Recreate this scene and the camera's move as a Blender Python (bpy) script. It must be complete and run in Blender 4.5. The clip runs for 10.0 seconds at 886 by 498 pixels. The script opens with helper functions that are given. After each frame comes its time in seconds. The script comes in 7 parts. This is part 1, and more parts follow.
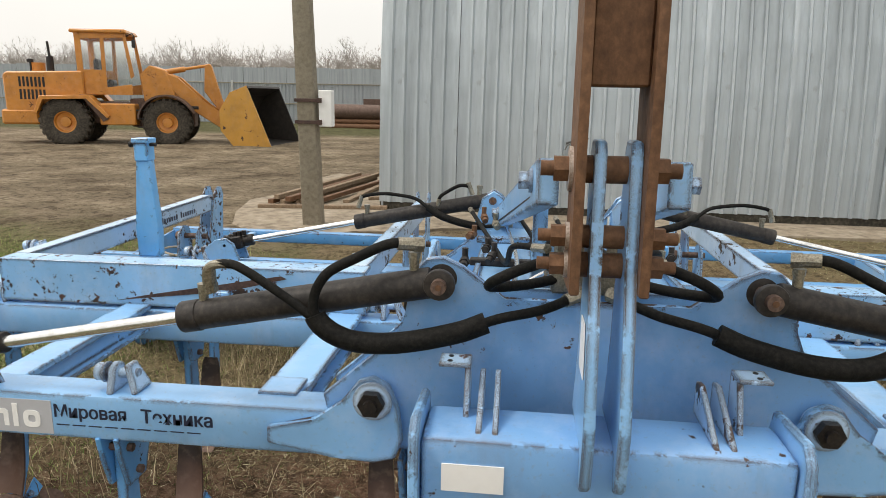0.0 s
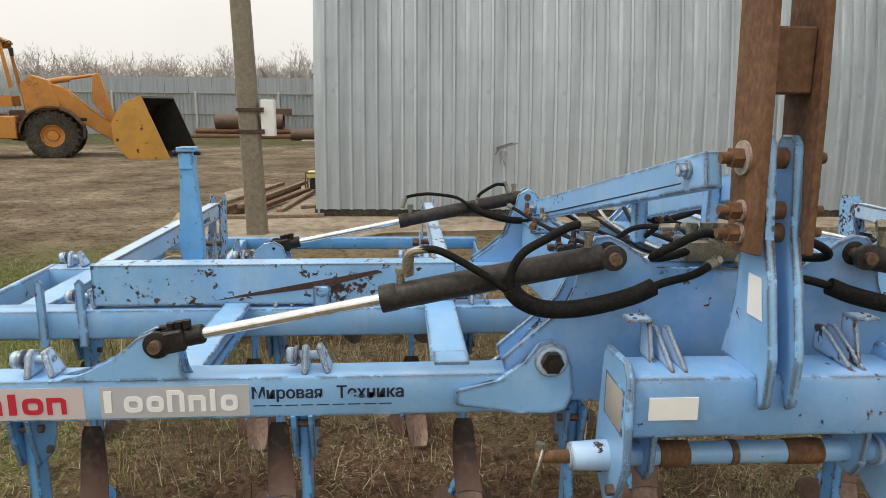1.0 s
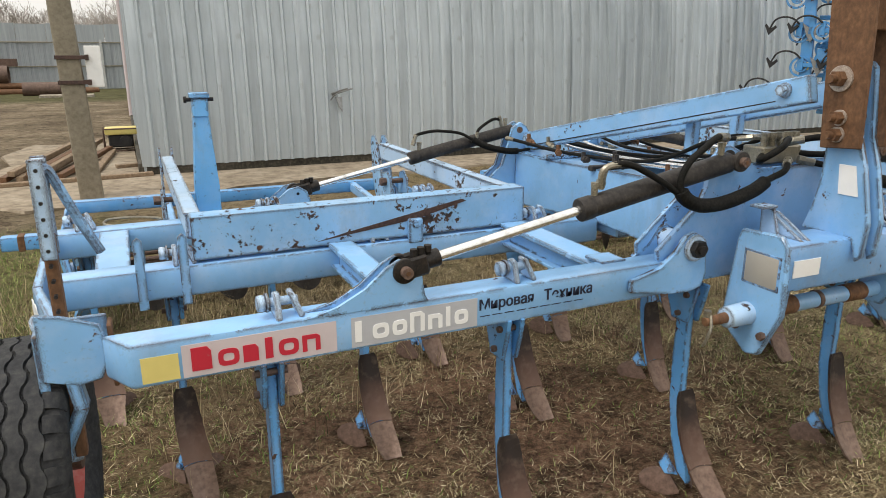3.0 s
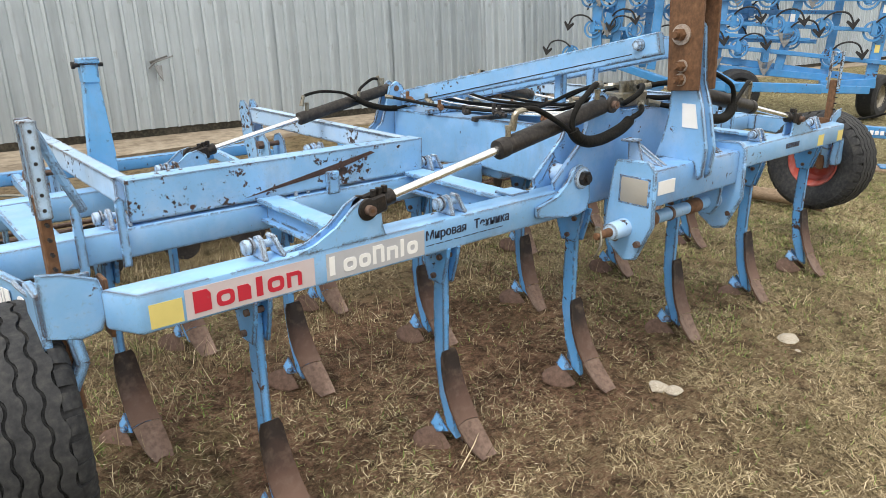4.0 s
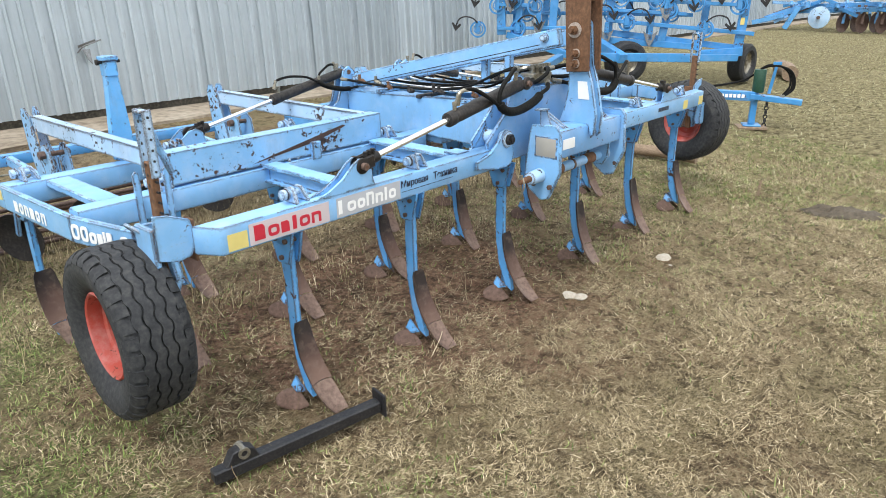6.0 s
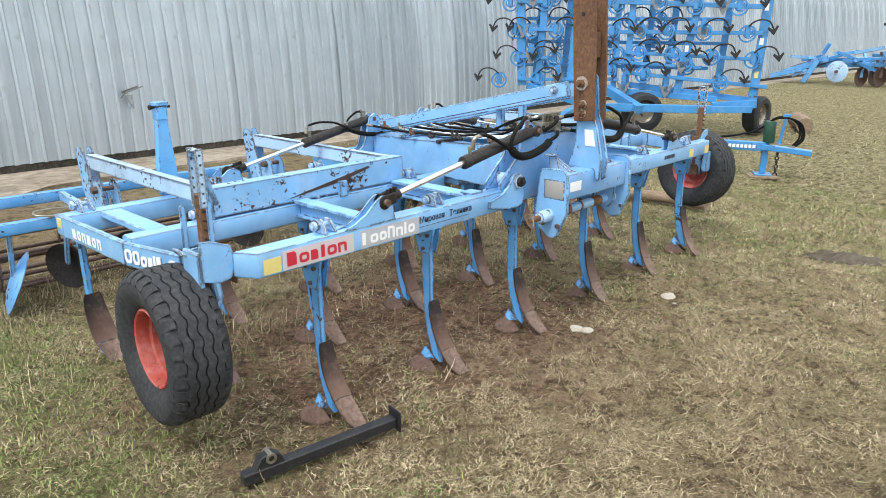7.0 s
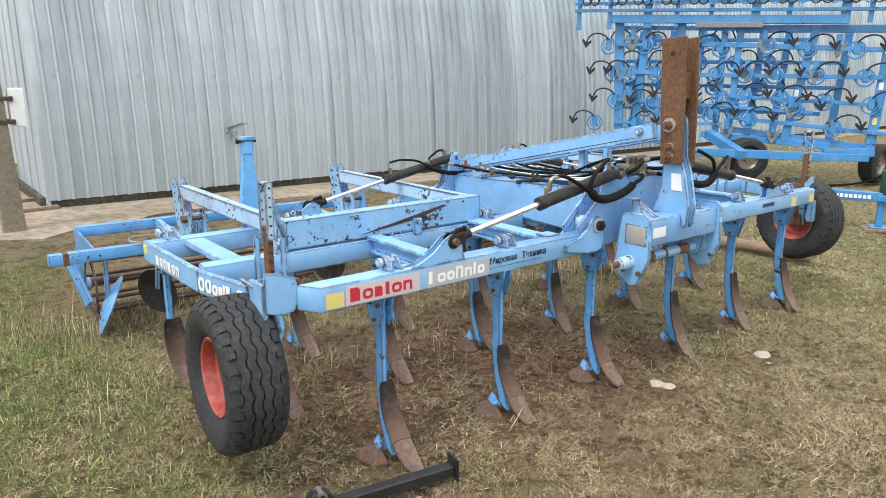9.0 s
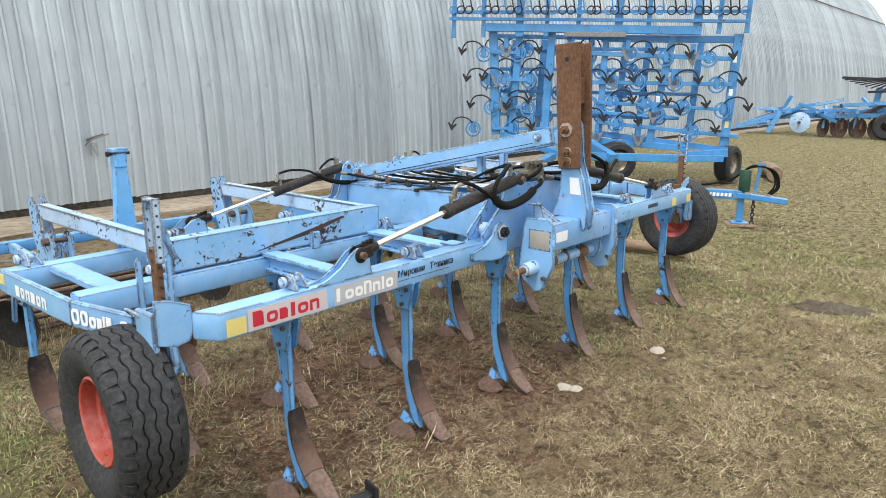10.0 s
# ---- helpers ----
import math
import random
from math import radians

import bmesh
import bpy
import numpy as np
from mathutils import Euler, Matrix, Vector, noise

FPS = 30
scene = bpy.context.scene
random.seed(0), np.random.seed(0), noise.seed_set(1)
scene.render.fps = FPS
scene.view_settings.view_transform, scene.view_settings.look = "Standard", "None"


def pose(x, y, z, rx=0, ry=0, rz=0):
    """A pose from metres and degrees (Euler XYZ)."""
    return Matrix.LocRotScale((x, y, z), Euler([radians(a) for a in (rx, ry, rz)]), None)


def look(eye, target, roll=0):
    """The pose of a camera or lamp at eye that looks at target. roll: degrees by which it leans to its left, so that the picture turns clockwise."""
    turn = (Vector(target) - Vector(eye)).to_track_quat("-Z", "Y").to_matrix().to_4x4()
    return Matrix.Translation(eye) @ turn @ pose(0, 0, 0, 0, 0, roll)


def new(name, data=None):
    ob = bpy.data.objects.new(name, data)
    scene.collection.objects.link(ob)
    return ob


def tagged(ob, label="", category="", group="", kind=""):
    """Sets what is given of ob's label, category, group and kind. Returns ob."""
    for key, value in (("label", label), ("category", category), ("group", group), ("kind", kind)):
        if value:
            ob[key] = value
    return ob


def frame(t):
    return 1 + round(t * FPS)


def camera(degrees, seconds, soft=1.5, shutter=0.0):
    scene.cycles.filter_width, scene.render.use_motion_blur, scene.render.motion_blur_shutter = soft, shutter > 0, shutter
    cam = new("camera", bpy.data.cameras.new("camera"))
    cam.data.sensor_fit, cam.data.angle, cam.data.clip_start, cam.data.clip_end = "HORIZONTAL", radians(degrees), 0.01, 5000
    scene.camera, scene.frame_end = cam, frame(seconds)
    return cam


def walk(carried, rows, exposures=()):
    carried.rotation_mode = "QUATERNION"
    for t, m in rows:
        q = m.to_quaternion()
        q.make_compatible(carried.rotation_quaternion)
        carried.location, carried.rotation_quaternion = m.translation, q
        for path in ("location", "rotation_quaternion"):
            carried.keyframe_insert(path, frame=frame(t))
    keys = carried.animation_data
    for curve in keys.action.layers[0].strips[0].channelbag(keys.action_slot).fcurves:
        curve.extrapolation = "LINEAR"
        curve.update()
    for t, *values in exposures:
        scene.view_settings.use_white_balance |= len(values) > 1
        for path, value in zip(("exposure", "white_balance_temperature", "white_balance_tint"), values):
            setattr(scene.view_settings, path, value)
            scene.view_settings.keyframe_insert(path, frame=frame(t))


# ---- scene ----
cam = camera(65.3, 10.0, soft=0.75)
PATH = [
    (0, (0.023, 0.042, 1.696), (-0.184, 1.983, 1.26), 1.1),
    (0.5, (-0.333, -0.184, 1.714), (-0.339, 1.772, 1.298), 0.8),
    (1, (-0.698, -0.266, 1.683), (-0.579, 1.688, 1.274), 0.6),
    (1.5, (-1.073, -0.28, 1.676), (-0.814, 1.659, 1.263), 0.5),
    (2, (-1.423, -0.325, 1.668), (-1.008, 1.586, 1.245), 0.4),
    (2.2, (-1.542, -0.302, 1.648), (-1.065, 1.586, 1.194), 0.4),
    (3.3, (-2.197, -0.224, 1.644), (-1.278, 1.455, 1.065), -0.1),
    (3.5, (-2.312, -0.262, 1.654), (-1.302, 1.358, 1.058), -0.2),
    (4, (-2.56, -0.276, 1.632), (-1.333, 1.171, 0.999), -0.2),
    (4.5, (-2.823, -0.292, 1.656), (-1.443, 0.999, 1.001), -0.2),
    (5, (-3.098, -0.395, 1.701), (-1.697, 0.847, 0.999), -0.6),
    (5.2, (-3.178, -0.477, 1.712), (-1.774, 0.759, 1.004), -0.6),
    (6.3, (-3.438, -0.867, 1.824), (-2.058, 0.4, 1.124), -0.5),
    (6.5, (-3.486, -0.913, 1.829), (-2.11, 0.375, 1.16), -0.3),
    (7, (-3.585, -1.019, 1.833), (-2.205, 0.305, 1.249), -0.2),
    (7.5, (-3.585, -1.082, 1.838), (-2.201, 0.258, 1.303), -0.5),
    (8, (-3.481, -1.127, 1.835), (-2.131, 0.256, 1.32), -0.5),
    (8.5, (-3.428, -1.128, 1.814), (-2.156, 0.337, 1.329), -0.2),
    (9, (-3.43, -1.033, 1.81), (-2.229, 0.495, 1.338), 0.2),
    (9.5, (-3.435, -0.886, 1.807), (-2.095, 0.522, 1.338), 0.4),
    (10, (-3.43, -0.817, 1.796), (-1.97, 0.473, 1.346), 0.1),
]
walk(cam, [(t, look(eye, target, roll)) for t, eye, target, roll in PATH], [(0.0, -0.18, 6850, 10), (1.0, -0.28, 6920, 10), (2.0, -0.36, 6920, 10), (3.5, 0.0, 6800, 10), (4.5, 0.22, 6530, 10), (5.2, 0.29, 6250, 9), (5.8, 0.34, 6150, 9), (6.5, 0.37, 6100, 9), (7.5, 0.33, 6100, 9), (9.0, 0.27, 6300, 10), (10.0, 0.24, 6350, 10)])

# ---- light ----
world = bpy.data.worlds.new("overcast")
scene.world = world
world.use_nodes = True
wn, wl = world.node_tree.nodes, world.node_tree.links
wbg = wn["Background"]
sky = wn.new("ShaderNodeTexSky")
sky.sky_type, sky.sun_disc = "NISHITA", False
sky.sun_elevation, sky.sun_rotation = radians(56), radians(254)
sky.dust_density, sky.air_density = 4.0, 1.5
sky_gain = wn.new("ShaderNodeMixRGB")
sky_gain.blend_type, sky_gain.inputs[0].default_value = "MULTIPLY", 1.0
sky_gain.inputs[2].default_value = (0.1, 0.1, 0.1, 1)
wl.new(sky.outputs[0], sky_gain.inputs[1])
cloud = wn.new("ShaderNodeTexNoise")
cloud.inputs["Scale"].default_value, cloud.inputs["Detail"].default_value = 2.2, 5
cloud_ramp = wn.new("ShaderNodeValToRGB")
cloud_ramp.color_ramp.elements[0].position, cloud_ramp.color_ramp.elements[0].color = 0.3, (1.12, 1.13, 1.13, 1)
cloud_ramp.color_ramp.elements[1].position, cloud_ramp.color_ramp.elements[1].color = 0.7, (1.28, 1.27, 1.25, 1)
wcoord = wn.new("ShaderNodeTexCoord")
wl.new(wcoord.outputs["Generated"], cloud.inputs["Vector"])
wl.new(cloud.outputs[0], cloud_ramp.inputs[0])
cover = wn.new("ShaderNodeMixRGB")
cover.inputs[0].default_value = 0.88
wl.new(sky_gain.outputs[0], cover.inputs[1])
wl.new(cloud_ramp.outputs[0], cover.inputs[2])
# overcast sky: brighter overhead than at the horizon
wsep = wn.new("ShaderNodeSeparateXYZ")
wl.new(wcoord.outputs["Generated"], wsep.inputs[0])
lift = wn.new("ShaderNodeMapRange")
lift.inputs["From Min"].default_value, lift.inputs["From Max"].default_value = 0.05, 0.9
lift.inputs["To Min"].default_value, lift.inputs["To Max"].default_value = 1.0, 1.5
wl.new(wsep.outputs["Z"], lift.inputs["Value"])
dome = wn.new("ShaderNodeVectorMath")
dome.operation = "SCALE"
wl.new(cover.outputs[0], dome.inputs[0])
wl.new(lift.outputs[0], dome.inputs["Scale"])
wl.new(dome.outputs[0], wbg.inputs["Color"])
wbg.inputs["Strength"].default_value = 1.0

sun = new("sun", bpy.data.lights.new("sun", "SUN"))
sun.data.energy, sun.data.angle, sun.data.color = 1.7, radians(13), (1.0, 0.97, 0.93)
sun.matrix_world = look((-7, -2, 11), (0, 0, 0))

# ---- materials ----
def mat(name, rough=0.6, metal=0.0):
    m = bpy.data.materials.new(name)
    m.use_nodes = True
    b = m.node_tree.nodes["Principled BSDF"]
    b.inputs["Roughness"].default_value, b.inputs["Metallic"].default_value = rough, metal
    return m, m.node_tree.nodes, m.node_tree.links, b


def noise_node(n, l, scale, detail=4, rough=0.55, stretch=None, coord="Object"):
    tc = n.new("ShaderNodeTexCoord")
    t = n.new("ShaderNodeTexNoise")
    t.inputs["Scale"].default_value, t.inputs["Detail"].default_value, t.inputs["Roughness"].default_value = scale, detail, rough
    if stretch:
        mp = n.new("ShaderNodeMapping")
        mp.inputs["Scale"].default_value = stretch
        l.new(tc.outputs[coord], mp.inputs["Vector"])
        l.new(mp.outputs[0], t.inputs["Vector"])
    else:
        l.new(tc.outputs[coord], t.inputs["Vector"])
    return t.outputs[0]


def ramp(n, l, fac, stops):
    r = n.new("ShaderNodeValToRGB")
    e = r.color_ramp.elements
    while len(e) < len(stops):
        e.new(0.5)
    for k, (p, c) in enumerate(stops):
        e[k].position = p
        e[k].color = (*c, 1) if isinstance(c, tuple) else (c, c, c, 1)
    l.new(fac, r.inputs[0])
    return r.outputs[0]


def mix(n, l, fac, a, b, mode="MIX"):
    x = n.new("ShaderNodeMixRGB")
    x.blend_type = mode
    for sock, v in ((x.inputs[0], fac), (x.inputs[1], a), (x.inputs[2], b)):
        if isinstance(v, (int, float)):
            sock.default_value = v
        elif isinstance(v, tuple):
            sock.default_value = (*v, 1)
        else:
            l.new(v, sock)
    return x.outputs[0]


def bump(n, l, b, height, strength=0.3, dist=0.01):
    x = n.new("ShaderNodeBump")
    x.inputs["Strength"].default_value, x.inputs["Distance"].default_value = strength, dist
    l.new(height, x.inputs["Height"])
    l.new(x.outputs[0], b.inputs["Normal"])


def painted(name, col, chip=0.0, rough=0.42, chip_col=(0.028, 0.018, 0.015), fade=0.35, chip_scale=26, wear=0.0, coat=0.55, rust_col=(0.10, 0.048, 0.028)):
    """Weathered enamel: faded patches, grime streaks and chips down to rusty steel."""
    m, n, l, b = mat(name, rough)
    b.inputs["Coat Weight"].default_value, b.inputs["Coat Roughness"].default_value = coat, 0.22
    pale = tuple(min(1, c * 0.62 + 0.30) for c in col)
    deep = tuple(c * 0.8 for c in col)
    big = noise_node(n, l, 2.6, 5)
    c = ramp(n, l, big, ((0.32, deep), (0.58, col)))
    c = mix(n, l, ramp(n, l, noise_node(n, l, 7, 6, 0.65), ((0.48, 0.0), (0.75, fade))), c, pale)
    c = mix(n, l, ramp(n, l, noise_node(n, l, 5, 6, 0.7, (1, 1, 0.25)), ((0.56, 0.0), (0.78, 0.35))), c, (0.20, 0.16, 0.11))
    fine = noise_node(n, l, 90, 3)
    c = mix(n, l, ramp(n, l, fine, ((0.60, 0.0), (0.72, 0.22))), c, (0.24, 0.20, 0.15))
    if chip:
        scatter = mix(n, l, 0.42, noise_node(n, l, chip_scale, 6, 0.66), noise_node(n, l, 3.2, 3, 0.6))
        hole = ramp(n, l, scatter, ((0.640 - chip * 0.13, 0.0), (0.650 - chip * 0.13, 1.0)))
        rust = ramp(n, l, noise_node(n, l, 40, 4), ((0.35, chip_col), (0.65, rust_col)))
        c = mix(n, l, hole, c, rust)
        l.new(ramp(n, l, hole, ((0.0, rough), (1.0, 0.85))), b.inputs["Roughness"])
    else:
        l.new(ramp(n, l, big, ((0.3, rough - 0.08), (0.7, rough + 0.12))), b.inputs["Roughness"])
    if wear:
        # paint rubbed off along the edges, unevenly
        bev, geo, dot = n.new("ShaderNodeBevel"), n.new("ShaderNodeNewGeometry"), n.new("ShaderNodeVectorMath")
        bev.samples, dot.operation = 4, "DOT_PRODUCT"
        bev.inputs["Radius"].default_value = 0.018
        l.new(bev.outputs[0], dot.inputs[0])
        l.new(geo.outputs["Normal"], dot.inputs[1])
        edge_ = n.new("ShaderNodeMapRange")
        edge_.inputs["From Min"].default_value, edge_.inputs["From Max"].default_value = 0.985, 0.93
        l.new(dot.outputs["Value"], edge_.inputs["Value"])
        some = ramp(n, l, noise_node(n, l, 11, 6, 0.7), ((0.62 - wear * 0.3, 0.0), (0.66 - wear * 0.3, 1.0)))
        c = mix(n, l, mix(n, l, 1.0, edge_.outputs[0], some, "MULTIPLY"), c, (0.045, 0.028, 0.022))
    l.new(c, b.inputs["Base Color"])
    bump(n, l, b, noise_node(n, l, 60, 4), 0.12, 0.004)
    return m


def speckled(name, stops, scale=8, rough=0.8, metal=0.0, bump_scale=60, bump_strength=0.4, bump_dist=0.006, stretch=None, spec=0.5):
    m, n, l, b = mat(name, rough, metal)
    c = ramp(n, l, noise_node(n, l, scale, 7, 0.65, stretch), stops)
    c = mix(n, l, 0.45, c, ramp(n, l, noise_node(n, l, scale * 8, 4, 0.6, stretch), tuple((p, tuple(v * k for v in s)) for (p, s), k in zip(stops, (0.6, 1.1, 1.3, 1.4)))))
    l.new(c, b.inputs["Base Color"])
    b.inputs["Specular IOR Level"].default_value = spec
    bump(n, l, b, noise_node(n, l, bump_scale, 5, 0.6, stretch), bump_strength, bump_dist)
    return m


def film(name, col):
    """Thin printed film, barely mottled by weather."""
    m, n, l, b = mat(name, 0.45)
    c = ramp(n, l, noise_node(n, l, 18, 5, 0.6), ((0.3, tuple(v * 0.93 for v in col)), (0.7, col)))
    c = mix(n, l, ramp(n, l, noise_node(n, l, 70, 4, 0.7), ((0.66, 0.0), (0.74, 0.35))), c, (0.25, 0.22, 0.18))
    l.new(c, b.inputs["Base Color"])
    return m


BLUE = (0.225, 0.468, 0.775)
M_BLUE = painted("faded_blue_enamel", BLUE, chip=0.07, fade=0.45, wear=0.65)
# less faded blue, on the tine legs also deepened for their shading
M_BLUE_TINE = painted("deep_blue_enamel", (0.10, 0.34, 0.68), chip=0.32, wear=0.6, fade=0.3)
M_BLUE_WORN = painted("worn_blue_enamel", (0.24, 0.485, 0.775), wear=0.9, chip=0.62, fade=0.7, chip_scale=34, chip_col=(0.018, 0.014, 0.014), rust_col=(0.085, 0.042, 0.028))
M_BLUE_STAND = painted("clear_blue_enamel", (0.135, 0.42, 0.78), chip=0.1, fade=0.25, wear=0.3)
# frame blue deepened to paint in the shade on hitch and wall fronts
M_BLUE_HITCH = painted("shaded_blue_enamel", (0.185, 0.405, 0.73), chip=0.03, fade=0.5, wear=0.6)
M_BLUE_PALE = painted("chalky_blue_enamel", (0.41, 0.60, 0.82), chip=0.46, fade=0.9, wear=0.85, chip_col=(0.018, 0.014, 0.014), rust_col=(0.10, 0.05, 0.032))
M_BLUE_DEEP = painted("fresh_blue_enamel", (0.048, 0.255, 0.565), chip=0.25, fade=0.22)
M_RUST = speckled("rusty_steel", ((0.26, (0.070, 0.034, 0.018)), (0.5, (0.128, 0.064, 0.032)), (0.74, (0.205, 0.108, 0.056))), 7, 0.7, spec=0.35, stretch=(1.0, 1.0, 0.75))
M_WASHER = speckled("rubbed_washer_steel", ((0.3, (0.26, 0.20, 0.16)), (0.5, (0.40, 0.33, 0.28)), (0.72, (0.50, 0.44, 0.39))), 30, 0.5, 0.3, 90, 0.1)
M_SOILED = speckled("soil_worn_steel", ((0.3, (0.055, 0.034, 0.026)), (0.5, (0.115, 0.072, 0.055)), (0.72, (0.19, 0.13, 0.10))), 10, 0.62, 0.25, 70, 0.25)
M_MOULD, n, l, b = mat("worn_mouldboard_steel", 0.55, 0.15)
tc = n.new("ShaderNodeTexCoord")
sep = n.new("ShaderNodeSeparateXYZ")
l.new(tc.outputs["Object"], sep.inputs[0])
wob = n.new("ShaderNodeMath")
wob.operation = "MULTIPLY_ADD"
l.new(noise_node(n, l, 9, 5, 0.65), wob.inputs[0])
wob.inputs[1].default_value = 0.16
l.new(sep.outputs["Z"], wob.inputs[2])
# near-black towards the top, soil-scoured brown steel below
c = ramp(n, l, wob.outputs[0], ((0.16, (0.165, 0.098, 0.070)), (0.30, (0.092, 0.050, 0.036)), (0.41, (0.022, 0.015, 0.013))))
c = mix(n, l, ramp(n, l, noise_node(n, l, 26, 5), ((0.5, 0.0), (0.75, 0.4))), c, (0.20, 0.145, 0.11))
l.new(c, b.inputs["Base Color"])
bump(n, l, b, noise_node(n, l, 70, 4), 0.15, 0.004)
M_SCRAPE = speckled("brown_scraped_primer", ((0.3, (0.030, 0.018, 0.016)), (0.5, (0.060, 0.034, 0.028)), (0.72, (0.10, 0.058, 0.044))), 12, 0.8)
M_WINGSTEEL = speckled("dull_wing_steel", ((0.3, (0.075, 0.042, 0.030)), (0.5, (0.118, 0.070, 0.050)), (0.72, (0.16, 0.10, 0.075))), 7, 0.7, 0.1, 70, 0.2)
M_BARE = speckled("scoured_share_steel", ((0.3, (0.120, 0.074, 0.053)), (0.5, (0.165, 0.107, 0.080)), (0.72, (0.215, 0.148, 0.114))), 6, 0.5, 0.35, 80, 0.2)
M_CHROME = speckled("dull_chrome_rod", ((0.3, (0.70, 0.69, 0.68)), (0.5, (0.76, 0.76, 0.75)), (0.72, (0.80, 0.80, 0.80))), 2, 0.2, 0.9, 90, 0.05)
M_ZINC = speckled("zinc_fitting", ((0.3, (0.14, 0.12, 0.085)), (0.5, (0.27, 0.245, 0.19)), (0.72, (0.42, 0.39, 0.32))), 25, 0.38, 0.7, 90, 0.1)
M_STEEL = speckled("dull_grey_steel", ((0.3, (0.13, 0.13, 0.13)), (0.5, (0.23, 0.235, 0.235)), (0.72, (0.36, 0.37, 0.37))), 25, 0.5, 0.5, 90, 0.1)
M_CYL = speckled("dark_barrel_paint", ((0.3, (0.016, 0.0145, 0.0135)), (0.5, (0.029, 0.026, 0.024)), (0.72, (0.06, 0.05, 0.043))), 7, 0.5, 0.0, 80, 0.15, spec=0.25)
M_GREASE = speckled("greasy_black_steel", ((0.3, (0.007, 0.006, 0.006)), (0.5, (0.014, 0.012, 0.011)), (0.72, (0.04, 0.028, 0.02))), 22, 0.5, 0.0, 80, 0.3, spec=0.3)
M_HOSE = speckled("black_hose_rubber", ((0.3, (0.006, 0.006, 0.006)), (0.5, (0.011, 0.011, 0.010)), (0.72, (0.022, 0.020, 0.018))), 14, 0.6, 0.0, 120, 0.2, spec=0.08)
M_TYRE = speckled("weathered_tyre_rubber", ((0.3, (0.022, 0.023, 0.025)), (0.5, (0.034, 0.035, 0.037)), (0.72, (0.065, 0.063, 0.058))), 6, 0.75, 0.0, 90, 0.25, spec=0.25)
M_TYRE_DUSTY = speckled("dusty_tyre_rubber", ((0.3, (0.030, 0.027, 0.023)), (0.5, (0.062, 0.054, 0.044)), (0.72, (0.12, 0.102, 0.080))), 3, 0.85, 0.0, 60, 0.3, spec=0.2)
M_RIM = painted("red_wheel_enamel", (0.40, 0.060, 0.040), chip=0.3, fade=0.6, coat=0.1, rough=0.55)
M_WHITE = film("white_decal_film", (0.84, 0.84, 0.83))
M_YELLOW = film("yellow_reflector_film", (0.72, 0.60, 0.20))
M_PINK = film("pale_pink_decal_film", (0.60, 0.52, 0.53))
M_RED = film("red_decal_film", (0.52, 0.022, 0.045))
M_GREY = film("grey_decal_film", (0.46, 0.47, 0.50))
M_INK = film("dark_ink_film", (0.016, 0.022, 0.05))
M_LENS = film("clouded_lamp_glass", (0.36, 0.34, 0.30))
M_STRAW_WOOD = speckled("old_timber", ((0.3, (0.10, 0.065, 0.04)), (0.5, (0.22, 0.155, 0.10)), (0.72, (0.36, 0.27, 0.18))), 5, 0.85, 0.0, 40, 0.3, 0.004, (6, 1, 6))
M_CONCRETE = speckled("weathered_concrete", ((0.3, (0.17, 0.145, 0.108)), (0.5, (0.30, 0.265, 0.21)), (0.72, (0.42, 0.385, 0.32))), 1.6, 0.9, 0.0, 45, 0.3)
M_STONE = speckled("pale_limestone", ((0.3, (0.26, 0.225, 0.17)), (0.5, (0.40, 0.355, 0.285)), (0.72, (0.52, 0.47, 0.39))), 22, 0.9, 0.0, 60, 0.4)
M_BLACK = speckled("black_painted_steel", ((0.3, (0.010, 0.010, 0.012)), (0.5, (0.018, 0.018, 0.02)), (0.72, (0.045, 0.04, 0.036))), 12, 0.5, 0.2, 60, 0.2)
M_ORANGE = painted("orange_loader_enamel", (0.58, 0.235, 0.035), chip=0.2, fade=0.15, coat=0.2)
M_BUCKET = painted("scratched_yellow_bucket", (0.52, 0.26, 0.03), chip=0.5, chip_scale=3, fade=0.1)
M_POLE = speckled("lichen_grey_pole_concrete", ((0.2, (0.17, 0.145, 0.105)), (0.5, (0.235, 0.205, 0.155)), (0.8, (0.29, 0.26, 0.205))), 3, 0.9, 0.0, 45, 0.3)
M_POST = speckled("pale_grey_post_paint", ((0.3, (0.38, 0.39, 0.38)), (0.5, (0.46, 0.47, 0.46)), (0.72, (0.52, 0.53, 0.52))), 4, 0.8)
M_GREEN_BOTTLE = speckled("dark_green_canister", ((0.3, (0.01, 0.035, 0.02)), (0.5, (0.015, 0.06, 0.035)), (0.72, (0.03, 0.08, 0.05))), 12, 0.4)

m, n, l, b = mat("cab_glass", 0.08)
b.inputs["Base Color"].default_value = (0.86, 0.89, 0.88, 1)
b.inputs["Transmission Weight"].default_value = 1.0
M_GLASS = m


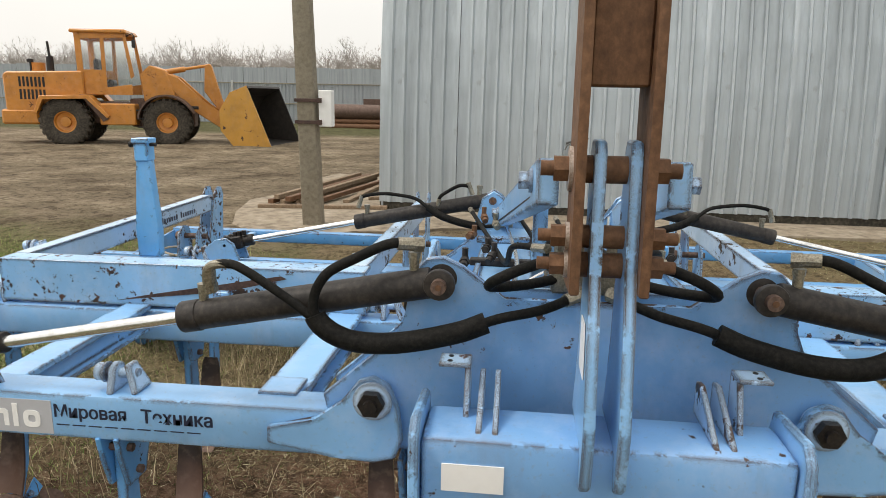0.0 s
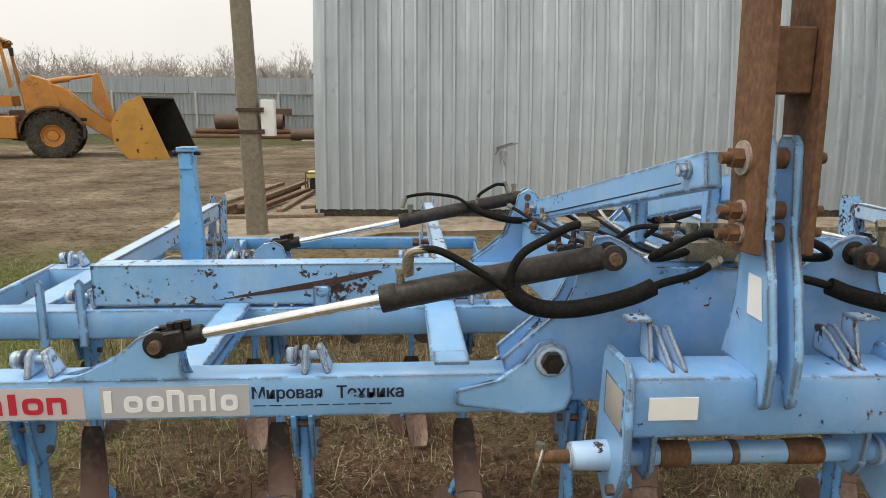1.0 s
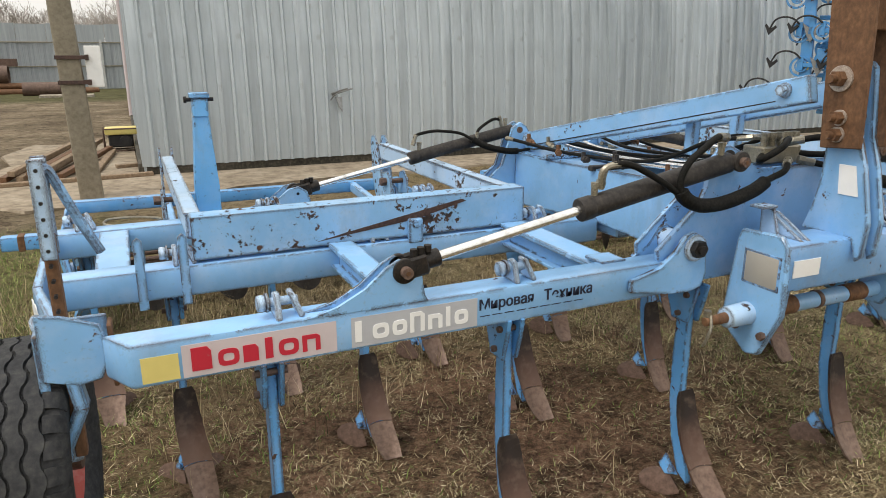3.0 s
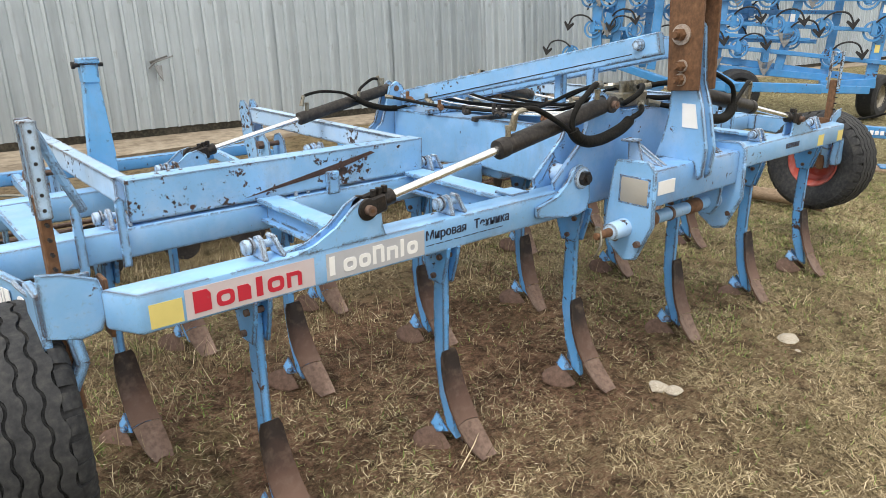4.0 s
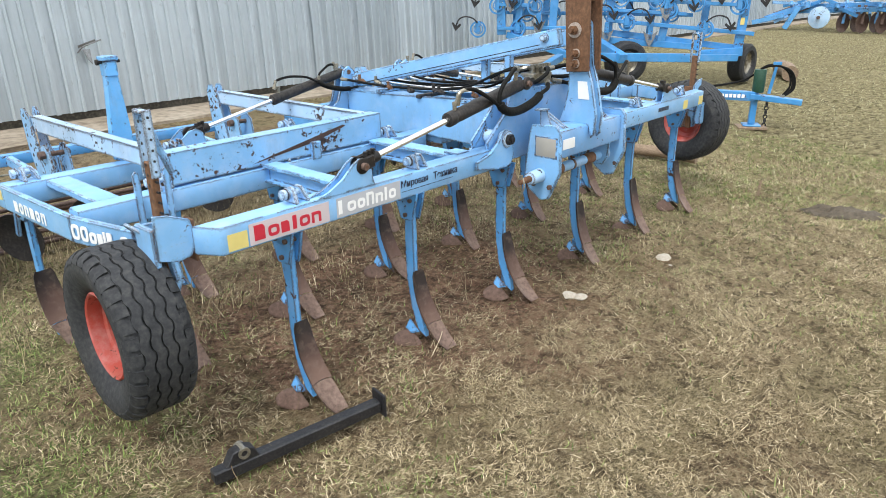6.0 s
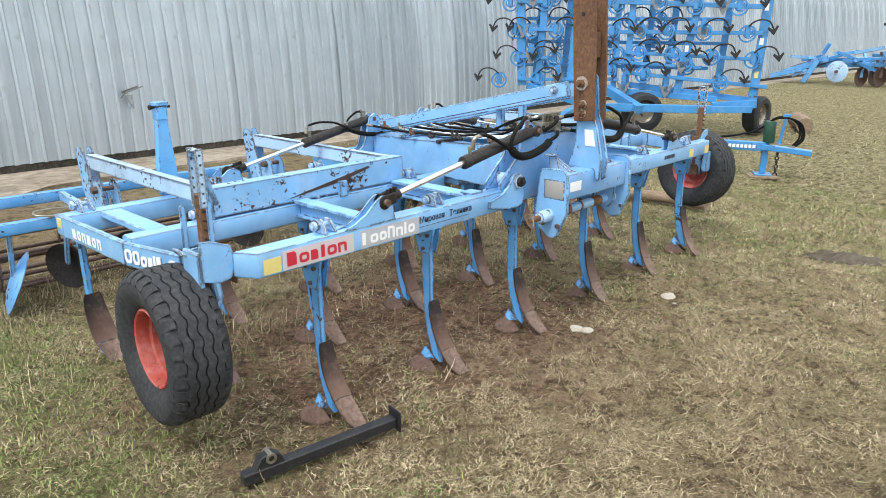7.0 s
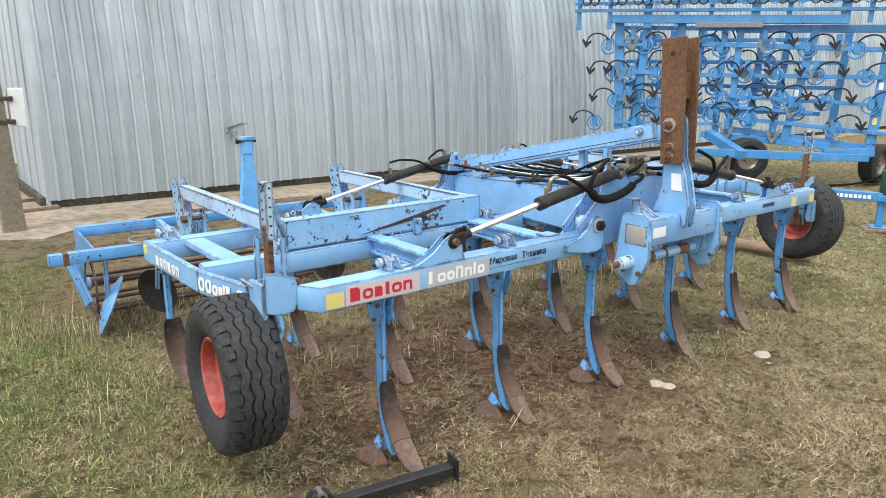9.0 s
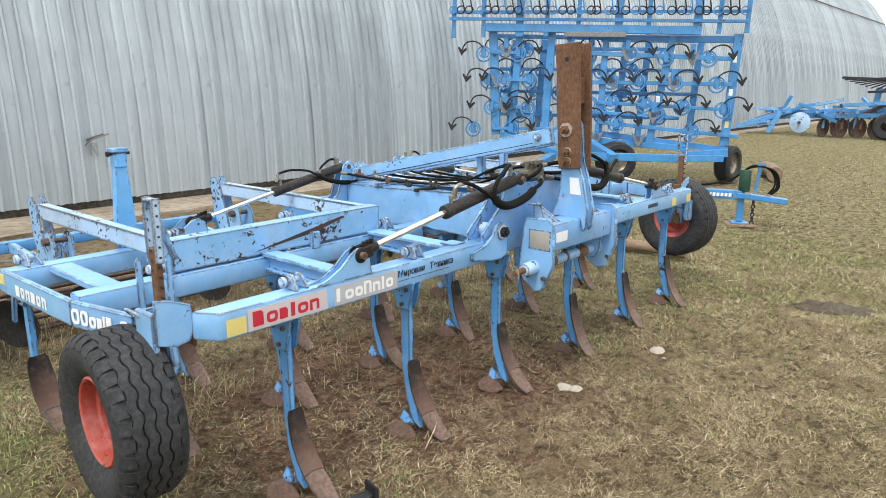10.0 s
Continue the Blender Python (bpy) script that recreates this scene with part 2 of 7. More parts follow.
def sheet_metal(name, lo, hi, metal):
    """Galvanised sheet whose tone differs from strip to strip, with runs and dull stains."""
    m, n, l, b = mat(name, 0.48, metal)
    info = n.new("ShaderNodeObjectInfo")
    c = ramp(n, l, info.outputs["Random"], ((0.0, lo), (1.0, hi)))
    c = mix(n, l, ramp(n, l, noise_node(n, l, 2.2, 5, 0.65, (2.6, 2.6, 0.10)), ((0.38, 0.0), (0.70, 0.55))), c, tuple(v * 1.30 for v in hi))
    c = mix(n, l, ramp(n, l, noise_node(n, l, 1.3, 6, 0.65, (3.0, 1.0, 0.16)), ((0.50, 0.0), (0.76, 0.55))), c, tuple(v * 0.66 for v in lo))
    c = mix(n, l, ramp(n, l, noise_node(n, l, 9, 5, 0.65, (1, 1, 0.5)), ((0.62, 0.0), (0.72, 0.30))), c, (0.17, 0.15, 0.13))
    l.new(c, b.inputs["Base Color"])
    l.new(ramp(n, l, noise_node(n, l, 5, 4), ((0.3, 0.38), (0.7, 0.62))), b.inputs["Roughness"])
    bump(n, l, b, noise_node(n, l, 4, 4, 0.5, (2, 2, 0.6)), 0.25, 0.02)
    return m


M_SHEET = sheet_metal("galvanised_sheet", (0.345, 0.388, 0.415), (0.478, 0.528, 0.560), 0.3)
M_FENCE = sheet_metal("grey_fence_sheet", (0.28, 0.31, 0.33), (0.34, 0.37, 0.39), 0.1)

# ---- mesh helpers ----
ORG = {}


def V(*a):
    return Vector(a)


def thing(name, at, label, category, group="", kind=""):
    ob = new(name)
    ob.empty_display_size = 0.1
    ob.location = at
    ORG[ob.name] = Vector(at)
    return tagged(ob, label, category, group, kind)


def part(name, bm, material, parent=None, label="", sharp=32):
    """Links a bmesh, given in world metres, as one mesh under a thing or a part."""
    o = ORG[parent.name] if parent else Vector((0, 0, 0))
    bmesh.ops.recalc_face_normals(bm, faces=bm.faces)
    me = bpy.data.meshes.new(name)
    for v in bm.verts:
        v.co -= o
    bm.to_mesh(me)
    bm.free()
    me.materials.append(material)
    me.shade_smooth()
    me.set_sharp_from_angle(angle=radians(sharp))
    ob = new(name, me)
    if parent:
        ob.parent = parent
    ORG[ob.name] = o
    return tagged(ob, label)


def single(name, bm, material, label, category, at=None, group="", kind="", sharp=32):
    """One mesh that is a whole thing, with its origin at its base."""
    if at is None:
        lo = [min(v.co[k] for v in bm.verts) for k in range(3)]
        hi = [max(v.co[k] for v in bm.verts) for k in range(3)]
        at = ((lo[0] + hi[0]) / 2, (lo[1] + hi[1]) / 2, lo[2])
    for v in bm.verts:
        v.co -= Vector(at)
    ob = part(name, bm, material, None, "", sharp)
    ob.location = at
    ORG[ob.name] = Vector(at)
    return tagged(ob, label, category, group, kind)


def basis(d, up=(0, 0, 1)):
    d = Vector(d).normalized()
    u = Vector(up)
    if abs(d.dot(u.normalized())) > 0.98:
        u = Vector((0, 1, 0))
    s = d.cross(u).normalized()
    return s, s.cross(d).normalized(), d


def solid(bm, verts, faces, bevel=0.0, seg=1):
    vs = [bm.verts.new(v) for v in verts]
    fs = [bm.faces.new([vs[k] for k in f]) for f in faces]
    if bevel:
        es = list({e for f in fs for e in f.edges})
        bmesh.ops.bevel(bm, geom=es, offset=bevel, segments=seg, profile=0.5, affect="EDGES", clamp_overlap=True)


BOX = ((0, 1, 3, 2), (4, 6, 7, 5), (0, 4, 5, 1), (2, 3, 7, 6), (0, 2, 6, 4), (1, 5, 7, 3))


def box(bm, x0, x1, y0, y1, z0, z1, bevel=0.004, seg=1):
    solid(bm, [(x, y, z) for x in (x0, x1) for y in (y0, y1) for z in (z0, z1)], BOX, bevel, seg)


def beam(bm, p0, p1, w, h, bevel=0.006, up=(0, 0, 1), seg=1, taper=1.0):
    """A bar from p0 to p1, w across and h along up; taper scales its far end."""
    p0, p1 = Vector(p0), Vector(p1)
    s, u, d = basis(p1 - p0, up)
    vs = [p + s * (a * w / 2 * k) + u * (c * h / 2 * k) for p, k in ((p0, 1.0), (p1, taper)) for a in (-1, 1) for c in (-1, 1)]
    solid(bm, vs, BOX, bevel, seg)


def cyl(bm, p0, p1, r, seg=18, r2=None, bevel=0.0):
    p0, p1 = Vector(p0), Vector(p1)
    s, u, d = basis(p1 - p0)
    r2 = r if r2 is None else r2
    a = [bm.verts.new(p0 + (s * math.cos(k * math.tau / seg) + u * math.sin(k * math.tau / seg)) * r) for k in range(seg)]
    c = [bm.verts.new(p1 + (s * math.cos(k * math.tau / seg) + u * math.sin(k * math.tau / seg)) * r2) for k in range(seg)]
    for k in range(seg):
        bm.faces.new((a[k], a[(k + 1) % seg], c[(k + 1) % seg], c[k]))
    caps = [bm.faces.new(a[::-1]), bm.faces.new(c)]
    if bevel:
        bmesh.ops.bevel(bm, geom=[e for f in caps for e in f.edges], offset=bevel, segments=2, profile=0.5, affect="EDGES")


def hexbolt(bm, p0, p1, r):
    cyl(bm, p0, p1, r, 6)


def plate(bm, pts, thick, bevel=0.003):
    """A flat plate: its outline in space and the vector of its thickness."""
    t = Vector(thick)
    n = len(pts)
    vs = [Vector(p) for p in pts] + [Vector(p) + t for p in pts]
    faces = [tuple(range(n)), tuple(range(2 * n - 1, n - 1, -1))] + [(k, (k + 1) % n, (k + 1) % n + n, k + n) for k in range(n)]
    solid(bm, vs, faces, bevel)


def smooth_path(pts, per=6):
    """A Catmull-Rom line through pts."""
    p = [Vector(q) for q in pts]
    p = [p[0] * 2 - p[1]] + p + [p[-1] * 2 - p[-2]]
    out = []
    for k in range(1, len(p) - 2):
        for j in range(per):
            t = j / per
            a, b_, c, d = p[k - 1], p[k], p[k + 1], p[k + 2]
            out.append(0.5 * (2 * b_ + (c - a) * t + (2 * a - 5 * b_ + 4 * c - d) * t * t + (3 * b_ - a - 3 * c + d) * t ** 3))
    return out + [p[-2]]


def tube(bm, pts, r, seg=8, per=6, smooth=True, flat=1.0, closed=False):
    """A round bar or hose along pts; flat squashes it."""
    path = smooth_path(pts, per) if smooth else [Vector(q) for q in pts]
    rings, u = [], None
    for k, p in enumerate(path):
        d = (path[min(k + 1, len(path) - 1)] - path[max(k - 1, 0)]).normalized()
        if u is None:
            s, u, _ = basis(d)
        else:
            s = d.cross(u).normalized()
            u = s.cross(d).normalized()
        rings.append([bm.verts.new(p + (s * math.cos(j * math.tau / seg) + u * math.sin(j * math.tau / seg) * flat) * r) for j in range(seg)])
    for a, b_ in zip(rings, rings[1:]):
        for j in range(seg):
            bm.faces.new((a[j], a[(j + 1) % seg], b_[(j + 1) % seg], b_[j]))
    bm.faces.new(rings[0][::-1])
    bm.faces.new(rings[-1])


def lathe(bm, profile, at, axis=(1, 0, 0), seg=40, closed=True):
    """Turns a profile of (radius, along) about an axis through at."""
    s, u, d = basis(axis)
    at = Vector(at)
    rings = [[bm.verts.new(at + d * h + (s * math.cos(k * math.tau / seg) + u * math.sin(k * math.tau / seg)) * r) for k in range(seg)] for r, h in profile]
    pairs = list(zip(rings, rings[1:])) + ([(rings[-1], rings[0])] if closed else [])
    for a, b_ in pairs:
        for k in range(seg):
            bm.faces.new((a[k], a[(k + 1) % seg], b_[(k + 1) % seg], b_[k]))


B = bmesh.new

# ---- ground ----
def ground_height(x, y):
    """Gentle unevenness of trodden ground, level under the machines."""
    h = 0.030 * np.sin(0.9 * x + 0.5 * y) * np.cos(0.7 * y - 0.3 * x) + 0.018 * np.sin(3.1 * x + 1.3) * np.sin(2.7 * y + 0.4) + 0.010 * np.sin(7.3 * x + 2.1 * y) * np.sin(6.1 * y - 1.7 * x)
    yard = 1 / (1 + np.exp(-np.clip((y - 5.0) * 1.5, -40, 40)))
    bank = 0.075 / (1 + np.exp(-np.clip((y - 6.6) * 3.0, -40, 40)))
    return h * (1 - 0.6 * yard) - 0.012 + bank


def spaced(lo, hi, step, far, grow=1.22):
    a = list(np.arange(lo, hi + step / 2, step))
    s = step
    while a[-1] < far:
        s *= grow
        a.append(a[-1] + s)
    s = step
    while a[0] > -far:
        s *= grow
        a.insert(0, a[0] - s)
    return np.array(a)


gx, gy = spaced(-7.5, 8.0, 0.07, 1500), spaced(-3.0, 8.0, 0.07, 1500)
GX, GY = np.meshgrid(gx, gy)
near = np.exp(-np.maximum(np.hypot(GX, GY - 3) - 30, 0) / 30)
GZ = ground_height(GX, GY) * near + np.random.normal(0, 0.004, GX.shape) * (np.hypot(GX, GY) < 13)
nx, ny = len(gx), len(gy)
idx = np.arange(nx * ny).reshape(ny, nx)
quads = np.stack([idx[:-1, :-1], idx[:-1, 1:], idx[1:, 1:], idx[1:, :-1]], -1).reshape(-1, 4)
gm = bpy.data.meshes.new("ground")
gm.from_pydata(np.stack([GX, GY, GZ], -1).reshape(-1, 3), [], quads.tolist())
gm.shade_smooth()

m, n, l, b = mat("trodden_soil_and_stubble", 0.95)
b.inputs["Specular IOR Level"].default_value = 0.08
soil = ramp(n, l, noise_node(n, l, 26, 10, 0.85), ((0.36, (0.052, 0.029, 0.019)), (0.5, (0.190, 0.108, 0.070)), (0.64, (0.350, 0.220, 0.148))))
straw = ramp(n, l, noise_node(n, l, 75, 6, 0.75), ((0.38, (0.054, 0.041, 0.020)), (0.52, (0.235, 0.186, 0.099)), (0.66, (0.48, 0.390, 0.225))))
tc = n.new("ShaderNodeTexCoord")


def placed(location, scale, turn=0.0):
    mp = n.new("ShaderNodeMapping")
    mp.vector_type = "POINT"
    mp.inputs["Location"].default_value, mp.inputs["Scale"].default_value, mp.inputs["Rotation"].default_value = location, scale, (0, 0, turn)
    l.new(tc.outputs["Object"], mp.inputs["Vector"])
    return mp.outputs[0]


def ragged(value, amount, wobble, lo, hi):
    """A soft patch whose border wanders."""
    a = n.new("ShaderNodeMath")
    a.operation = "MULTIPLY_ADD"
    l.new(noise_node(n, l, wobble, 7, 0.7), a.inputs[0])
    a.inputs[1].default_value = amount
    l.new(value, a.inputs[2])
    r = n.new("ShaderNodeMapRange")
    r.inputs["From Min"].default_value, r.inputs["From Max"].default_value = lo, hi
    l.new(a.outputs[0], r.inputs["Value"])
    return r.outputs[0]


# trampled bare soil under the machine, litter elsewhere
away = n.new("ShaderNodeVectorMath")
away.operation = "LENGTH"
l.new(placed((0.6 / 1.9, -2.15 / 1.25, 0), (1 / 1.9, 1 / 1.25, 0)), away.inputs[0])
litter = ragged(away.outputs["Value"], 1.6, 2.2, 1.35, 2.25)
c = mix(n, l, mix(n, l, 1.0, litter, ramp(n, l, noise_node(n, l, 1.7, 6, 0.6), ((0.30, 0.35), (0.6, 0.95))), "MULTIPLY"), soil, straw)
sepg = n.new("ShaderNodeSeparateXYZ")
l.new(tc.outputs["Object"], sepg.inputs[0])
green = ramp(n, l, noise_node(n, l, 60, 6, 0.75), ((0.34, (0.034, 0.044, 0.014)), (0.52, (0.110, 0.140, 0.042)), (0.68, (0.23, 0.262, 0.090))))
c = mix(n, l, ragged(sepg.outputs["X"], 6.0, 0.7, 0.85, -0.2), c, green)
c = mix(n, l, ramp(n, l, noise_node(n, l, 0.55, 5, 0.6), ((0.48, 0.0), (0.70, 0.28))), c, green)
# fine lying fibres in several directions
for turn, size in ((0.3, 1.0), (1.25, 0.8), (2.1, 1.15), (2.75, 0.9)):
    f = n.new("ShaderNodeTexNoise")
    f.inputs["Scale"].default_value, f.inputs["Detail"].default_value, f.inputs["Distortion"].default_value = size, 2.0, 0.6
    l.new(placed((turn * 3, turn, 0), (26, 210, 1), turn), f.inputs["Vector"])
    strand = ramp(n, l, f.outputs[0], ((0.57, 0.0), (0.64, 0.85)))
    fibre = ramp(n, l, noise_node(n, l, 30 + 10 * turn, 3), ((0.35, (0.15, 0.115, 0.065)), (0.65, (0.40, 0.325, 0.195))))
    c = mix(n, l, mix(n, l, 1.0, strand, ramp(n, l, litter, ((0.0, 0.22), (1.0, 1.0))), "MULTIPLY"), c, fibre)
# paler dry field beyond the machine
pale = ramp(n, l, noise_node(n, l, 14, 8, 0.75), ((0.34, (0.10, 0.082, 0.040)), (0.5, (0.26, 0.222, 0.118)), (0.68, (0.43, 0.378, 0.22))))
c = mix(n, l, ragged(sepg.outputs["X"], 3.0, 0.7, 4.5, 8.0), c, pale)
# bare wheel-rutted earth of the yard
tc = n.new("ShaderNodeTexCoord")
sep = n.new("ShaderNodeSeparateXYZ")
l.new(tc.outputs["Object"], sep.inputs[0])
edge = n.new("ShaderNodeMath")
edge.operation = "MULTIPLY_ADD"
l.new(noise_node(n, l, 0.5, 4), edge.inputs[0])
edge.inputs[1].default_value = 5.0
l.new(sep.outputs["Y"], edge.inputs[2])
xlim = n.new("ShaderNodeMath")
xlim.operation = "MULTIPLY_ADD"
l.new(noise_node(n, l, 0.4, 4), xlim.inputs[0])
xlim.inputs[1].default_value = 4.0
l.new(sep.outputs["X"], xlim.inputs[2])
far_y = n.new("ShaderNodeMapRange")
far_y.inputs["From Min"].default_value, far_y.inputs["From Max"].default_value = 9.0, 10.8
l.new(edge.outputs[0], far_y.inputs["Value"])
left_x = n.new("ShaderNodeMapRange")
left_x.inputs["From Min"].default_value, left_x.inputs["From Max"].default_value = 3.0, 0.5
l.new(xlim.outputs[0], left_x.inputs["Value"])
yard = n.new("ShaderNodeMath")
yard.operation = "MULTIPLY"
l.new(far_y.outputs[0], yard.inputs[0])
l.new(left_x.outputs[0], yard.inputs[1])
ruts = ramp(n, l, noise_node(n, l, 0.7, 12, 0.74), ((0.34, (0.110, 0.083, 0.055)), (0.5, (0.245, 0.195, 0.135)), (0.66, (0.40, 0.33, 0.235))))
c = mix(n, l, yard.outputs[0], c, ruts)
# the grass verge along the far fence
verge = n.new("ShaderNodeMapRange")
verge.inputs["From Min"].default_value, verge.inputs["From Max"].default_value = 25.5, 27.5
l.new(sep.outputs["Y"], verge.inputs["Value"])
c = mix(n, l, verge.outputs[0], c, ramp(n, l, noise_node(n, l, 3, 5), ((0.3, (0.06, 0.065, 0.03)), (0.7, (0.15, 0.14, 0.07)))))
# dark clods, scattered over the whole ground by noise
c = mix(n, l, ramp(n, l, noise_node(n, l, 9, 9, 0.82), ((0.41, 0.66), (0.51, 0.0))), c, (0.028, 0.019, 0.012))
l.new(c, b.inputs["Base Color"])
bump(n, l, b, noise_node(n, l, 34, 9, 0.75), 1.0, 0.05)
gm.materials.append(m)
ground = tagged(new("ground", gm), "trodden brown earth with dry stubble grass", "ground", kind="structure")

# ---- arched hangar ----
HX, HY, HW, HH = -1.92, 9.62, 8.4, 11.2
PANEL, RIBS = 1.09, 6


def arch(z_angle):
    """Section of the vault: y and z at an angle from its near foot."""
    return HY + HW - HW * math.cos(z_angle), HH * math.sin(z_angle)


hangar = thing("hangar", (HX, HY, 0), "arched hangar of dull galvanised corrugated sheet", "hangar", kind="structure")
prof = []
for k in range(RIBS):
    x0 = k * PANEL / RIBS
    prof += [(x0, 0.0), (x0 + 0.120, 0.0), (x0 + 0.124, 0.044), (x0 + 0.156, 0.044)]
# the last rib laps over the next sheet
prof[-2:] = [(PANEL - 0.060, 0.062), (PANEL - 0.006, 0.062)]
prof.append((PANEL - 0.004, -0.030))
ANGLES = [0.0, 0.02, 0.05, 0.09, 0.14, 0.2, 0.27, 0.35, 0.45, 0.56, 0.68, 0.82, 1.0, 1.25, 1.57, 2.0, 2.5, 3.1416]
pv, pf = [], []
for a in ANGLES:
    y, z = arch(a)
    oy, oz = -math.cos(a) * HH, math.sin(a) * HW
    ln = math.hypot(oy, oz)
    for px, ph in prof:
        pv.append((px, y + oy / ln * ph - HY, z + oz / ln * ph + 0.20))
w = len(prof)
for r in range(len(ANGLES) - 1):
    for k in range(w - 1):
        pf.append((r * w + k, r * w + k + 1, (r + 1) * w + k + 1, (r + 1) * w + k))
pm = bpy.data.meshes.new("panel")
pm.from_pydata(pv, [], pf)
pm.materials.append(M_SHEET)
for k in range(61):
    o = new("panel", pm)
    o.parent = hangar
    o.location = (k * PANEL, -0.007 * (k % 2) - 0.003 * ((k * 7) % 3), 0)
# added dark strips paint in the shadow and dirt of each sheet lap
jv, jf = [], []
for a in ANGLES:
    y, z = arch(a)
    jv += [(-0.014, y - HY - 0.004 * math.cos(a), z + 0.20), (0.006, y - HY - 0.004 * math.cos(a), z + 0.20)]
for r in range(len(ANGLES) - 1):
    jf.append((2 * r, 2 * r + 1, 2 * r + 3, 2 * r + 2))
jm = bpy.data.meshes.new("lap_joint")
jm.from_pydata(jv, [], jf)
jm.materials.append(speckled("shaded_grimy_lap", ((0.3, (0.05, 0.05, 0.048)), (0.5, (0.09, 0.09, 0.087)), (0.72, (0.15, 0.15, 0.145))), 3, 0.9))
for k in range(1, 61):
    o = new("lap_joint", jm)
    o.parent = hangar
    o.location = (k * PANEL, -0.002, 0)
# plinth concrete darkened to paint in the shadow gap below the sheets
M_PLINTH = speckled("shadow_dark_concrete", ((0.3, (0.022, 0.021, 0.016)), (0.5, (0.050, 0.045, 0.034)), (0.72, (0.12, 0.105, 0.082))), 3.0, 0.95, 0.0, 45, 0.3)
# gable walls, plinth and the torn vent on the near side
for gxx, nm in ((HX + 0.02, 1), (HX + 61 * PANEL - 0.06, -1)):
    bm = B()
    cnt = 26
    for k in range(cnt):
        ya, yb = HY + 0.03 + k * (2 * HW - 0.06) / cnt, HY + 0.03 + (k + 1) * (2 * HW - 0.06) / cnt
        za, zb = (HH * math.sqrt(max(0.0, 1 - ((HY + HW - q) / HW) ** 2)) + 0.08 for q in (ya, yb))
        plate(bm, [(gxx, ya, 0.12), (gxx, yb - 0.04, 0.12), (gxx, yb - 0.04, zb), (gxx, ya, za)], (0.03, 0, 0), 0)
        plate(bm, [(gxx - 0.02, yb - 0.045, 0.12), (gxx - 0.02, yb + 0.005, 0.12), (gxx - 0.02, yb + 0.005, zb - 0.05), (gxx - 0.02, yb - 0.045, zb - 0.05)], (0.05, 0, 0), 0)
    part("gable_wall", bm, M_SHEET, hangar, "flat end wall of upright sheet strips")
bm = B()
box(bm, HX + 0.05, HX + 66.2, HY + 0.01, HY + 0.25, -0.1, 0.215, 0.01)
box(bm, HX - 0.05, HX + 0.20, HY + 0.26, HY + 16.7, -0.1, 0.215, 0.01)
part("plinth", bm, M_PLINTH, hangar, "low plinth, coloured dark for the shadow gap under the sheets")
bm = B()
fx, fy = 0.66, HY
plate(bm, [(fx, fy - 0.03, 1.06), (fx + 0.22, fy - 0.10, 1.14), (fx + 0.20, fy - 0.12, 1.165), (fx - 0.02, fy - 0.06, 1.09)], (0, 0, 0.010), 0)
plate(bm, [(fx + 0.04, fy - 0.03, 1.04), (fx + 0.07, fy - 0.09, 0.92), (fx + 0.12, fy - 0.09, 0.84), (fx + 0.14, fy - 0.03, 1.04)], (0.006, -0.008, 0), 0)
tube(bm, [(fx - 0.02, fy - 0.02, 1.0), (fx + 0.02, fy - 0.13, 1.08), (fx + 0.15, fy - 0.16, 1.13), (fx + 0.28, fy - 0.12, 1.16)], 0.010, 6)
part("torn_sheet_flap", bm, M_STEEL, hangar, "bent-out flap of torn sheet")
bm = B()
cy_, cz_ = arch(0.646)
tube(bm, [(HX + 9, cy_ - 0.10, cz_ + 0.25), (HX + 26, cy_ - 0.10, cz_ + 0.20), (HX + 45, cy_ - 0.10, cz_ + 0.20), (HX + 66, cy_ - 0.10, cz_ + 0.22)], 0.030, 6)
part("roof_cable", bm, M_SOILED, hangar, "dark cable stretched along the vault")

# concrete apron along the hangar
bm = B()
edge_pts = [(-3.75, 8.9), (-3.5, 8.2), (-3.1, 7.75), (-2.75, 7.85), (-2.3, 7.55), (-1.9, 7.95), (-1.3, 8.0), (-0.9, 8.35), (-0.4, 8.4), (0.6, 8.55), (1.5, 8.5), (3.0, 8.7), (12, 8.85), (40, 8.9), (40, HY + 0.04), (HX - 0.06, HY + 0.04), (HX - 0.06, 13.6), (-2.9, 13.4), (-3.6, 13.8), (-3.9, 12.4), (-3.6, 11.2), (-4.0, 10.0)]
plate(bm, [(x, y, -0.06) for x, y in edge_pts], (0, 0, 0.155), 0.02)
M_APRON = speckled("dirt_strewn_concrete", ((0.3, (0.145, 0.112, 0.075)), (0.5, (0.265, 0.215, 0.155)), (0.72, (0.37, 0.32, 0.25))), 0.9, 0.95, 0.0, 45, 0.4)
apron = single("apron", bm, M_APRON, "pale dusty concrete apron beside the hangar", "pavement", at=(0, 9, 0), kind="structure")

# ---- the folding stubble cultivator ----
XC = 0.21
cult = thing("stubble_cultivator", (XC, 2.3, 0), "faded blue folding stubble cultivator standing on its tines", "cultivator")


def cx(x):
    return x + XC


def blue(name, bm, label="", material=None):
    return part(name, bm, material or M_BLUE, cult, label)


